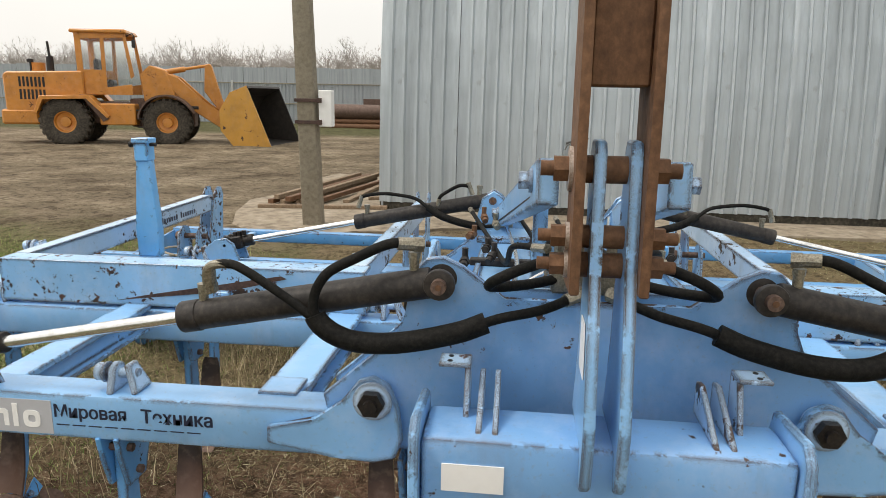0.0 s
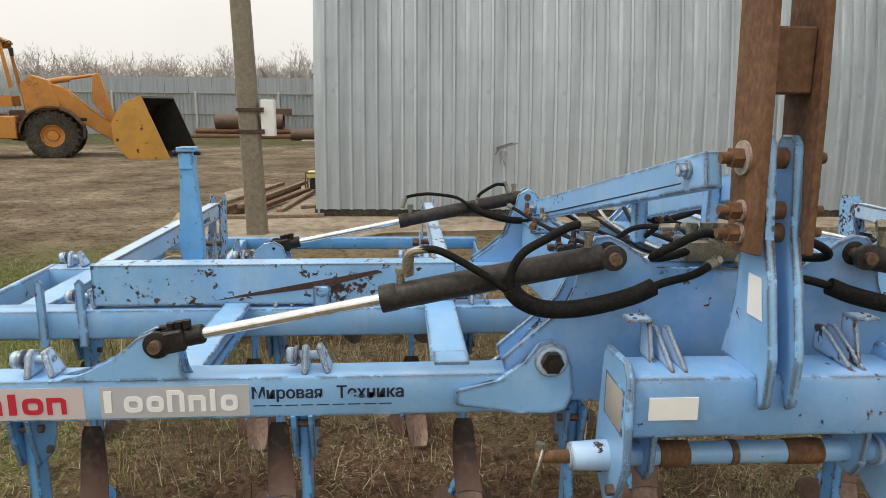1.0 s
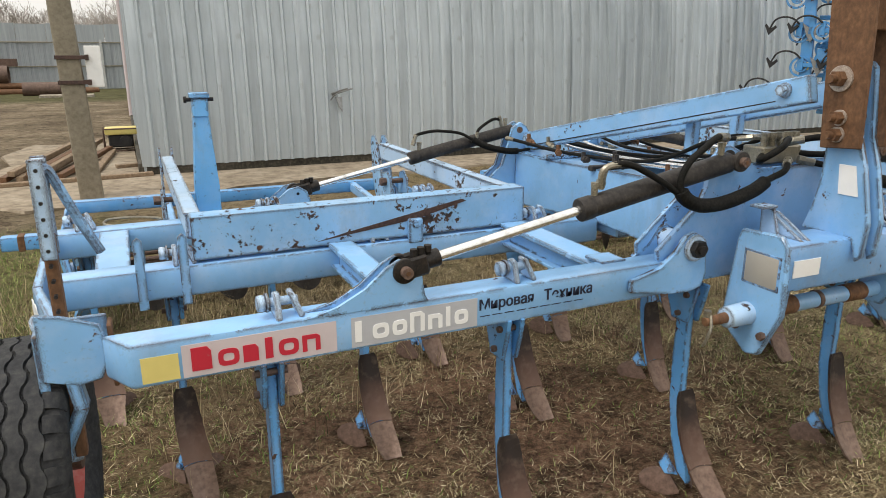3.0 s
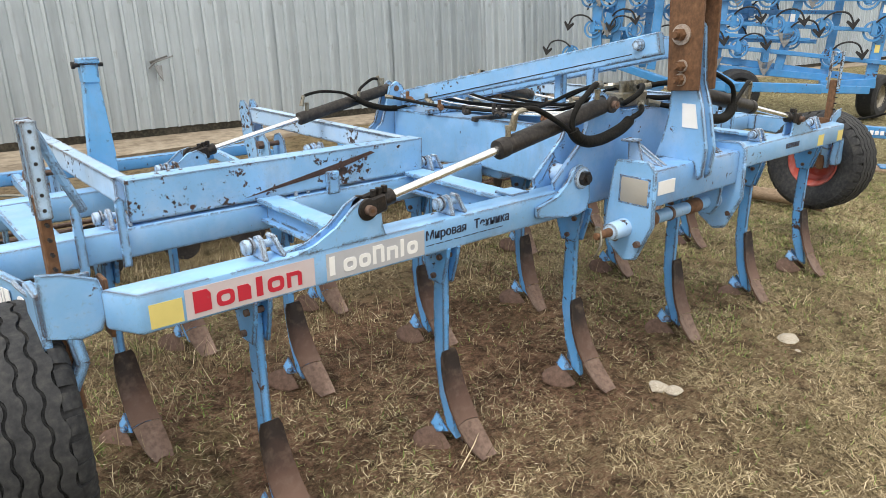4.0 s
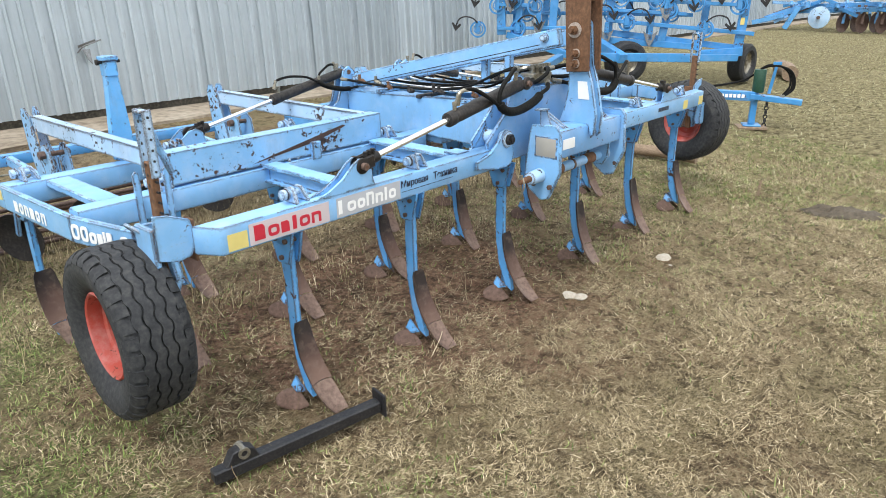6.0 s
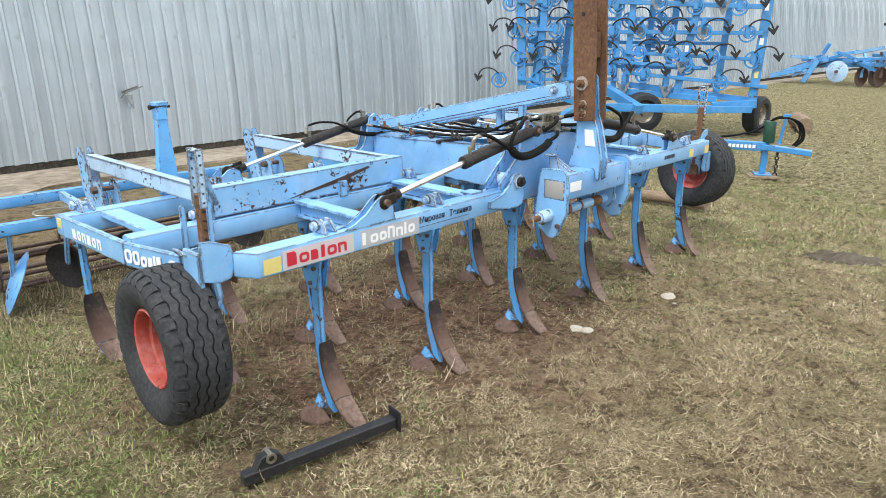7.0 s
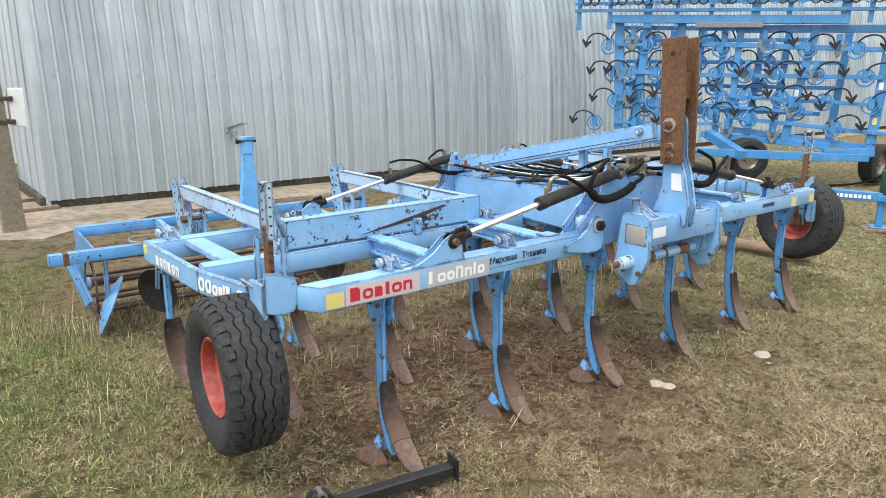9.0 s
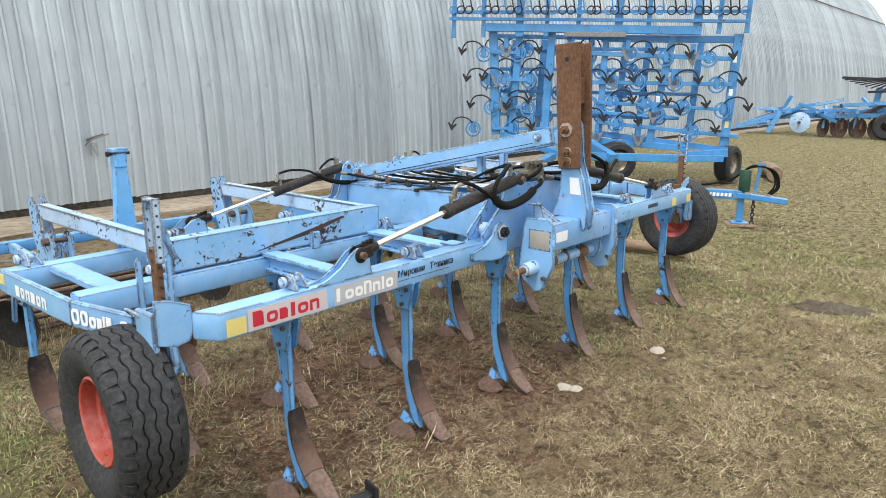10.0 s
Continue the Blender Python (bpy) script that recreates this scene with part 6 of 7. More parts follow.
# rear hood with slots, counterweight
bm = B()
side_plate(bm, [(-1.58, 0.95), (-1.60, 2.02), (-1.50, 2.12), (0.55, 2.18), (0.55, 1.45), (-0.30, 1.45), (-0.62, 1.20), (-0.72, 0.95)], 0.18, 1.82, 0.04)
hood = lp("hood", bm)
for row in range(2):
    for k in range(7):
        bm = B()
        box(bm, -1.18 + k * 0.105, -1.12 + k * 0.105, 0.172, 0.19, 1.70 - row * 0.36, 1.98 - row * 0.36, 0)
        part("vent_slot", bm, M_BLACK, hood)
bm = B()
side_plate(bm, [(-1.72, 0.62), (-1.72, 1.05), (-0.75, 1.05), (-0.70, 0.62)], 0.15, 1.85, 0.05)
lp("counterweight", bm)
bm = B()
cyl(bm, (-0.42, 0.6, 2.15), (-0.42, 0.6, 2.58), 0.10, 16)
cyl(bm, (-0.42, 0.6, 2.55), (-0.45, 0.6, 3.0), 0.035, 12)
lp("exhaust_stack", bm, M_BLACK)
bm = B()
cyl(bm, (-0.85, 0.9, 2.12), (-0.85, 0.9, 2.40), 0.20, 20)
lp("air_filter", bm)
bm = B()
cyl(bm, (-1.0, 0.75, 2.14), (-1.0, 0.75, 2.42), 0.03, 10)
cyl(bm, (-1.0, 0.75, 2.40), (-1.0, 0.75, 2.50), 0.09, 14)
lp("filter_cap", bm, M_BLACK)
# fenders and side steps
for y0, y1 in ((-0.12, 0.42), (1.58, 2.12)):
    bm = B()
    side_plate(bm, [(-0.78, 0.98), (-0.60, 1.45), (0.72, 1.50), (1.25, 0.88), (1.18, 0.82), (0.66, 1.40), (-0.52, 1.36), (-0.68, 0.95)], y0, y1, 0.012)
    lp("rear_fender", bm)
    bm = B()
    pts = [(2.83 + 0.84 * math.cos(radians(a)), 0.70 + 0.84 * math.sin(radians(a))) for a in range(20, 176, 12)]
    pts += [(2.83 + 0.79 * math.cos(radians(a)), 0.70 + 0.79 * math.sin(radians(a))) for a in range(175, 19, -12)]
    side_plate(bm, pts, y0, y1, 0.0)
    lp("front_fender", bm, M_SOILED)
# chassis
bm = B()
box(bm, -0.8, 1.55, 0.55, 1.45, 0.65, 1.30, 0.04)
lp("rear_chassis", bm, M_SOILED)
bm = B()
box(bm, 0.95, 1.95, 0.05, 0.75, 0.62, 1.25, 0.03)
lp("fuel_tank", bm)
bm = B()
side_plate(bm, [(0.45, 1.50), (0.62, 1.50), (1.20, 0.80), (1.05, 0.72)], 0.0, 0.08, 0.01)
lp("step_rail", bm, M_SOILED)
for z in (0.55, 0.80, 1.05):
    bm = B()
    box(bm, 1.98, 2.28, 0.02, 0.30, z, z + 0.03, 0.005)
    lp("step", bm, M_BLACK)
bm = B()
box(bm, 1.70, 3.55, 0.60, 1.40, 0.55, 1.40, 0.04)
lp("front_chassis", bm, M_SOILED)
bm = B()
side_plate(bm, [(2.15, 1.30), (2.05, 2.10), (2.35, 2.40), (2.80, 2.25), (3.05, 1.55), (3.0, 1.30)], 0.45, 1.55, 0.03)
lp("arm_tower", bm)
# cab with frames and panes
def cabin(pts):
    """Outline of a cab part, in the cab's own proportions."""
    return [(0.36 + (x - 0.36) * 0.84, 1.55 + (z - 1.55) * 0.92) for x, z in pts]


bm = B()
side_plate(bm, cabin([(0.22, 3.42), (0.25, 3.52), (2.05, 3.55), (2.12, 3.42)]), 0.22, 1.78, 0.03)
cab = lp("cab_roof", bm)
for y in (0.30, 1.66):
    for pts in ([(0.40, 1.55), (0.36, 3.44), (0.56, 3.44), (0.60, 1.55)], [(1.18, 1.55), (1.20, 3.44), (1.32, 3.44), (1.32, 1.55)], [(1.92, 3.44), (2.02, 3.44), (2.24, 2.10), (2.12, 2.02)], [(0.5, 1.50), (0.5, 2.28), (1.25, 2.28), (1.25, 1.50)], [(0.5, 3.22), (0.5, 3.44), (2.0, 3.44), (2.03, 3.30)], [(1.25, 1.50), (1.25, 1.72), (2.14, 1.84), (2.16, 1.50)]):
        bm = B()
        side_plate(bm, cabin(pts), y, y + 0.05, 0.006)
        lp("cab_frame", bm)
    for pts in ([(0.58, 2.26), (0.58, 3.24), (1.20, 3.24), (1.20, 2.26)], [(1.32, 1.74), (1.32, 3.30), (1.98, 3.30), (2.14, 1.86)]):
        bm = B()
        side_plate(bm, cabin(pts), y + 0.02, y + 0.032, 0.0)
        pane = lp("cab_pane", bm, M_GLASS)
        pane.visible_shadow = False
bm = B()
box(bm, 0.36, 0.42, 0.33, 1.68, 1.55, 2.20, 0.004)
box(bm, 0.36, 0.42, 0.33, 1.68, 3.10, 3.27, 0.004)
lp("cab_back", bm)
bm = B()
box(bm, 0.75, 1.25, 0.70, 1.25, 1.55, 1.95, 0.05)
box(bm, 0.72, 0.86, 0.72, 1.22, 1.95, 2.55, 0.05)
lp("seat", bm, M_BLACK)
bm = B()
tube(bm, [(1.80, 0.3, 3.20), (2.02, 0.1, 3.26), (2.04, 0.05, 3.06)], 0.015, 6)
box(bm, 1.99, 2.09, 0.0, 0.06, 2.86, 3.08, 0.01)
lp("mirror", bm, M_BLACK)
# lift arms, linkage and bucket
for y in (0.55, 1.35):
    bm = B()
    side_plate(bm, [(2.35, 2.05), (2.40, 2.35), (3.15, 2.05), (3.95, 1.25), (4.84, 0.72), (4.84, 0.50), (4.45, 0.46), (3.55, 1.05), (2.95, 1.72)], y - 0.06, y + 0.06, 0.02)
    lp("lift_arm", bm)
    bm = B()
    cyl(bm, (2.6, y, 1.15), (3.7, y, 1.15), 0.08, 14)
    lp("lift_ram", bm, M_CYL)
bm = B()
side_plate(bm, [(3.90, 2.45), (4.05, 2.50), (4.12, 2.40), (4.40, 1.25), (4.62, 0.95), (4.50, 0.85), (4.20, 1.15), (3.85, 1.65)], 0.85, 1.05, 0.02)
lp("bell_crank", bm)
bm = B()
cyl(bm, (2.55, 0.95, 2.18), (3.30, 0.95, 2.32), 0.085, 16)
cyl(bm, (3.28, 0.95, 2.32), (3.98, 0.95, 2.44), 0.045, 12)
lp("tilt_ram", bm)
bm = B()
beam(bm, (4.30, 0.95, 1.30), (4.75, 0.95, 1.05), 0.10, 0.14, 0.01)
lp("tilt_link", bm)
def swing(bm):
    """The front frame is steered towards the yard: turn the bucket with it."""
    for v in bm.verts:
        v.co.z *= 1.14
        v.co.x += 0.18
    bmesh.ops.rotate(bm, cent=(4.55, 1.0, 0), matrix=Matrix.Rotation(radians(-20), 3, "Z"), verts=bm.verts)


# shell and far cheek get a dark colour for the shade inside the bucket
bk_out = [(4.66, 0.95), (5.02, 1.42), (5.55, 1.62), (5.60, 1.56), (5.10, 1.35), (4.76, 0.92), (4.78, 0.50), (5.15, 0.12), (6.10, 0.06), (6.30, 0.0), (5.10, 0.0), (4.70, 0.42)]
bm = B()
side_plate(bm, bk_out, -0.28, 2.28, 0.006)
swing(bm)
bucket = lp("bucket", bm, M_CYL, "scraped yellow loading bucket, its shaded inside coloured dark")
for y in (-0.30, 2.26):
    bm = B()
    side_plate(bm, [(4.68, 0.45), (4.66, 0.95), (5.02, 1.44), (5.55, 1.62), (6.28, 0.02), (5.10, 0.0)], y, y + 0.04, 0.006)
    swing(bm)
    part("bucket_cheek", bm, M_BUCKET if y < 0 else M_CYL, bucket)
bm = B()
box(bm, 6.05, 6.32, -0.31, 2.31, 0.005, 0.045, 0.004)
swing(bm)
part("cutting_edge", bm, M_SOILED, bucket)

# ---- folded field cultivator behind ----
fieldc = local_thing("field_cultivator", (8.12, 7.895, 0), -62.4, "deep blue folded field cultivator with raised wing frames", "cultivator")


def fb(name, p0, p1, w, h, parent=None, material=None, label=""):
    bm = B()
    beam(bm, p0, p1, w, h, 0.006)
    return part(name, bm, material or M_BLUE_DEEP, parent or fieldc, label)


def U(px):
    return (px - 870) * 0.0104


def sunk(z):
    """Height on the raised wings, which lean back and hang a little low."""
    return z - 0.05 - 0.045 * (z - 0.8)


def spring_tine(u, z, side, depth=0.0, tip=True):
    """A spring tine clamped on a bar: blue coil, dark bowed spring, pointed share."""
    z = sunk(z)
    bm = B()
    lathe(bm, [(0.160, -0.026), (0.160, 0.026), (0.128, 0.026), (0.128, -0.026)], (u, depth, z), (0.30 * side, 1, 0), 22)
    lathe(bm, [(0.098, -0.020), (0.098, 0.020), (0.078, 0.020), (0.078, -0.020)], (u + 0.015, depth - 0.03, z + 0.01), (0.30 * side, 1, 0), 16)
    box(bm, u - 0.045, u + 0.045, depth - 0.05, depth + 0.05, z - 0.06, z + 0.15, 0.006)
    holder = part("spring_tine", bm, M_BLUE_DEEP, fieldc, "bowed dark spring tine on a blue coil")
    pts = [(u, depth - 0.06, z + 0.13), (u + side * 0.09, depth - 0.08, z + 0.21), (u + side * 0.22, depth - 0.1, z + 0.245), (u + side * 0.35, depth - 0.12, z + 0.20), (u + side * 0.43, depth - 0.13, z + 0.05)]
    bm = B()
    tube(bm, pts, 0.016, 6, 5)
    part("spring", bm, M_BLACK, holder, "", 75)
    if tip:
        bm = B()
        c_ = Vector(pts[-1])
        plate(bm, [c_ + V(-side * 0.10, 0, 0.06), c_ + V(-side * 0.02, 0, 0.00), c_ + V(side * 0.045, 0, 0.09), c_ + V(side * 0.068, 0, 0.06), c_ + V(side * 0.0, 0, -0.085), c_ + V(-side * 0.115, 0, 0.03)], (0, -0.02, 0.01), 0.002)
        part("share_point", bm, M_BLACK, holder)


def hanger(u, z):
    """Grey cast clamp with two wings on a bar."""
    z = sunk(z)
    bm = B()
    plate(bm, [(u - 0.14, -0.09, z + 0.12), (u - 0.05, -0.09, z + 0.05), (u + 0.05, -0.09, z + 0.05), (u + 0.14, -0.09, z + 0.12), (u + 0.06, -0.09, z - 0.08), (u, -0.09, z - 0.18), (u - 0.06, -0.09, z - 0.08)], (0, -0.03, 0), 0.004)
    part("steel_hanger", bm, M_STEEL, fieldc, "bare grey steel clamp")
    bm = B()
    box(bm, u - 0.045, u + 0.045, -0.12, -0.02, z - 0.06, z + 0.24, 0.006)
    part("clamp_block", bm, M_BLUE_DEEP, fieldc)


def wing_bar(name, p0, p1, w, h, parent=None, material=None):
    """A bar of the raised wings, which hang a little low on their hinges."""
    return fb(name, (p0[0], p0[1], sunk(p0[2])), (p1[0], p1[1], sunk(p1[2])), w, h, parent, material)


# upright frame members of the near wing
for u0, z0, u1, z1, w_ in ((-0.03, 0.95, -0.12, 3.10, 0.17), (0.27, 0.75, 0.42, 3.10, 0.14), (0.95, 0.80, 1.05, 3.05, 0.15), (1.36, 0.90, 1.40, 3.0, 0.09), (1.80, 0.90, 1.82, 2.95, 0.11), (2.03, 0.86, 2.09, 2.95, 0.12), (3.00, 0.80, 3.32, 2.92, 0.14), (4.38, 0.60, 4.48, 2.95, 0.16)):
    wing_bar("upright", (u0, 0, z0), (u1, 0, z1), w_, 0.10)
for u0, z0, u1, z1, w_ in ((-0.15, 2.66, 0.55, 2.63, 0.07), (1.30, 2.64, 4.40, 2.48, 0.085), (-0.12, 2.10, 0.60, 2.09, 0.07), (1.28, 2.05, 4.42, 2.00, 0.075), (-0.10, 1.55, 0.66, 1.52, 0.07), (2.00, 1.64, 4.38, 1.51, 0.065), (1.30, 1.48, 3.42, 1.35, 0.06), (2.0, 1.24, 4.62, 0.99, 0.07), (-0.10, 1.08, 1.9, 1.10, 0.06)):
    wing_bar("tine_bar", (u0, -0.07, z0), (u1, -0.07, z1), w_, w_)
wing_bar("bottom_beam", (1.55, 0, 0.89), (3.75, 0, 0.73), 0.12, 0.11)
wing_bar("bottom_beam", (2.05, 0.05, 1.00), (4.46, 0.05, 0.71), 0.10, 0.11)
wing_bar("bottom_beam", (3.66, -0.10, 0.60), (4.46, -0.02, 0.66), 0.14, 0.15)
wing_bar("top_beam", (-0.24, -0.14, 3.15), (3.80, -0.14, 3.01), 0.14, 0.15)
wing_bar("top_beam", (2.0, 0.10, 2.91), (4.52, 0.10, 2.85), 0.13, 0.13)
wing_bar("top_beam", (-0.2, 0.16, 3.0), (2.2, 0.16, 2.92), 0.09, 0.08)
wing_bar("fold_ram", (1.30, -0.2, 2.98), (2.45, -0.2, 2.95), 0.09, 0.09, None, M_STEEL)
wing_bar("support_strut", (1.70, -0.3, 0.92), (2.35, -1.3, 0.62), 0.16, 0.16)
wing_bar("support_strut", (0.10, 0.0, 0.95), (1.50, -0.9, 0.60), 0.12, 0.12)
for u, z, side in ((-0.30, 2.62, -1), (-0.20, 2.07, -1), (-0.12, 1.52, -1), (-0.50, 1.06, -1), (0.40, 2.62, 1), (0.13, 2.08, -1), (0.63, 2.08, 1), (0.22, 1.62, 1), (0.62, 1.50, -1), (0.30, 1.08, 1),
                   (1.77, 2.54, -1), (2.55, 2.58, 1), (3.21, 2.51, 1), (3.97, 2.48, 1), (1.72, 2.04, 1), (2.22, 2.05, 1), (2.72, 2.04, 1), (3.40, 2.02, 1), (4.16, 1.99, 1), (1.84, 1.60, -1), (2.23, 1.64, 1), (2.87, 1.60, 1), (3.57, 1.55, 1), (4.31, 1.50, 1), (1.70, 1.27, 1), (2.36, 1.20, 1), (3.11, 1.42, 1), (3.77, 1.07, 1)):
    spring_tine(u, z, side, -0.07)
for u, z in ((0.16, 2.70), (2.50, 2.62), (3.69, 2.52), (-0.02, 2.10), (2.26, 2.08), (3.38, 2.04), (0.15, 1.56), (3.05, 1.40), (2.80, 0.92), (0.70, 1.12), (1.40, 1.50), (2.0, 0.95)):
    hanger(u, z)
# the other wing behind it
for u0 in (0.10, 0.70, 1.25, 2.35, 2.80, 3.80):
    wing_bar("upright", (u0, 0.85, 0.78), (u0 + 0.12, 0.85, 2.96), 0.13, 0.10)
for z0, u1 in ((2.78, 3.3), (2.34, 3.9), (1.86, 3.9), (1.36, 3.6)):
    wing_bar("tine_bar", (-0.1, 0.80, z0), (u1, 0.80, z0 - 0.06), 0.07, 0.07)
for u, z in ((0.0, 2.74), (0.45, 2.74), (0.95, 2.74), (1.55, 2.72), (0.25, 2.30), (0.80, 2.30), (1.35, 2.30), (2.0, 2.28), (2.6, 2.28), (0.05, 1.82), (0.60, 1.82), (1.15, 1.82), (1.65, 1.80), (2.5, 1.80), (0.35, 1.33), (0.90, 1.33), (1.45, 1.33), (2.05, 1.33), (3.2, 1.32)):
    spring_tine(u, z, -1 if u < 0.9 else 1, 0.80, False)
# reflectors on the uprights
for u, z in ((-0.05, 1.9), (-0.03, 1.45), (4.44, 2.35), (4.42, 1.75), (4.40, 1.15), (3.12, 1.62)):
    bm = B()
    box(bm, u - 0.035, u + 0.035, -0.058, -0.052, z - 0.06, z + 0.06, 0)
    part("reflector", bm, M_WHITE if z > 1.5 else M_YELLOW, fieldc)
# harrow folded over the top
for z0, z1 in ((3.33, 3.16), (3.46, 3.34), (3.86, 3.76), (4.22, 4.14)):
    wing_bar("harrow_bar", (-0.97, -0.22, z0), (4.58, -0.22, z1), 0.05, 0.06)
for u in (-0.90, -0.30, 0.42, 0.95, 1.55, 2.30, 2.85, 3.72, 4.10, 4.58):
    wing_bar("harrow_upright", (u, -0.16, 2.95), (u + 0.04, -0.16, 4.4), 0.15 if u in (0.42, 2.30, 3.72) else 0.08, 0.07)
random.seed(8)
for k in range(34):
    for z in (3.40, 3.80):
        bm = B()
        u = -0.85 + k * 0.163 + random.uniform(-0.04, 0.04)
        zz = sunk(z) - 0.026 * (u + 0.9)
        tube(bm, [(u + 0.075 * math.cos(a * 0.7), -0.26 - 0.012 * a, zz + 0.09 + 0.075 * math.sin(a * 0.7)) for a in range(10)] + [(u + 0.03, -0.40, zz + 0.34)], 0.013, 5, 3)
        part("harrow_tooth", bm, M_BLACK if k % 3 else M_BLUE_DEEP, fieldc)
# chassis, wheels, drawbar with jack
fb("chassis_beam", (U(1010), -1.2, 0.60), (U(1215), -1.2, 0.60), 0.12, 0.14)
fb("chassis_beam", (U(1060), -0.6, 0.52), (U(1290), -0.2, 0.52), 0.10, 0.12)
for (u, v, z, r, w_, ax) in ((U(1310), 0.55, 0.36, 0.36, 0.30, (0.85, -0.5, 0)), (U(1100), -0.15, 0.42, 0.38, 0.34, (0.4, -0.9, 0))):
    bm = B()
    k = r / 0.36
    half = [(0.19 * k, 0.10), (0.24 * k, w_ / 2), (0.32 * k, w_ / 2), (0.36 * k, w_ * 0.36), (0.36 * k, 0)]
    lathe(bm, half + [(a, -h) for a, h in reversed(half[:-1])], (u, v, z), ax, 32)
    wh = part("transport_wheel", bm, M_TYRE, fieldc, "black flotation tyre")
    bm = B()
    lathe(bm, [(0.20 * k, 0.11), (0.16 * k, 0.06), (0.06 * k, 0.05), (0.05 * k, 0.10), (0, 0.10), (0, -0.05), (0.16 * k, -0.05), (0.2 * k, -0.11)], (u, v, z), ax, 24, closed=False)
    part("rim", bm, M_ZINC, wh, "dull silver rim")
fb("axle_beam", (U(1290), 0.2, 0.5), (U(1308), 0.45, 0.40), 0.09, 0.09)
# drawbar runs out beside the stubble cultivator


def W(x, y, z):
    """World place to this machine's own axes."""
    a = radians(62.4)
    dx, dy = x - 9.02, y - 8.015
    return (dx * math.cos(a) - dy * math.sin(a), dx * math.sin(a) + dy * math.cos(a), z)


draw = fb("drawbar", W(5.95, 5.4, 0.46), W(7.02, 2.40, 0.42), 0.10, 0.12)
for k in range(8):
    p = Vector(W(6.85, 2.88, 0.42)).lerp(Vector(W(6.98, 2.50, 0.42)), k / 8)
    q = Vector(W(6.85, 2.88, 0.42)).lerp(Vector(W(6.98, 2.50, 0.42)), k / 8 + 0.09)
    bm = B()
    off = Vector(W(0, 0, 0)) - Vector(W(0.058, 0.02, 0))
    plate(bm, [p + off + V(0, 0, -0.02), q + off + V(0, 0, -0.02), q + off + V(0, 0, 0.025), p + off + V(0, 0, 0.025)], off * 0.03, 0)
    part("lettering_block", bm, M_WHITE, draw)
fb("hitch_tongue", W(7.0, 2.45, 0.42), W(7.17, 1.86, 0.37), 0.13, 0.07, None, None)
fb("jack_leg", W(7.05, 2.41, 0.50), W(7.05, 2.41, 0.06), 0.08, 0.08)
fb("jack_foot", W(7.05, 2.41, 0.055), W(7.05, 2.41, 0.035), 0.22, 0.22)
fb("foot_board", W(6.93, 2.55, 0.018), W(7.12, 2.25, 0.018), 0.28, 0.035, None, M_STRAW_WOOD)
fb("link_beam", W(5.95, 5.4, 0.46), W(8.6, 6.4, 0.58), 0.12, 0.12)
bm = B()
cyl(bm, W(7.05, 2.38, 0.47), W(7.05, 2.38, 0.76), 0.075, 18, None, 0.01)
part("canister", bm, M_GREEN_BOTTLE, fieldc, "dark green manual canister")
bm = B()
tube(bm, [W(7.08, 2.25, 0.46), W(7.09, 2.2, 0.85)], 0.02, 8, smooth=False)
box(bm, W(7.09, 2.2, 0)[0] - 0.05, W(7.09, 2.2, 0)[0] + 0.05, W(7.09, 2.2, 0)[1] - 0.015, W(7.09, 2.2, 0)[1] + 0.015, 0.82, 0.86, 0.004)
part("hose_rack", bm, M_BLUE_DEEP, fieldc)
random.seed(4)
for k in range(6):
    e = random.uniform(-0.08, 0.08)
    hose([W(6.3, 4.3, 0.56), W(6.72, 3.2, 0.52 + e * 0.3), W(6.98, 2.6, 0.60), W(7.06, 2.3, 0.82 + e * 0.3), W(7.12 + e * 0.3, 2.10 + e, 0.76), W(7.13, 2.04 + e, 0.58 + e * 0.4), W(7.10, 2.12 + e * 0.5, 0.42)], 0.012, None, fieldc)
bm = B()
for k in range(7):
    c_ = W(7.10, 2.26, 0.38 - k * 0.055)
    lathe(bm, [(0.030, -0.007), (0.030, 0.007), (0.017, 0.007), (0.017, -0.007)], c_, (1, 0.2, 0) if k % 2 else (0, 1, 0.2), 12)
tagged(part("safety_chain", bm, M_BLACK, fieldc, "dangling steel safety chain"), kind="stuff")

bm = B()
tube(bm, [(11.4, 3.38, 0.14), (11.85, 3.58, 0.16), (12.4, 3.88, 0.15)], 0.15, 12)
single("log", bm, M_STRAW_WOOD, "thick barkless log lying in dry grass", "log")

# ---- disc harrow standing far along the hangar ----
harrow = thing("disc_harrow", (27.5, 5, 0), "long blue folded disc harrow standing in dry grass", "harrow")


def hb(name, p0, p1, w, h, material=None, label=""):
    bm = B()
    beam(bm, (p0[0], p0[1], p0[2] * 0.82), (p1[0], p1[1], p1[2] * 0.82), w, h, 0.01)
    return part(name, bm, material or M_BLUE_TINE, harrow, label)


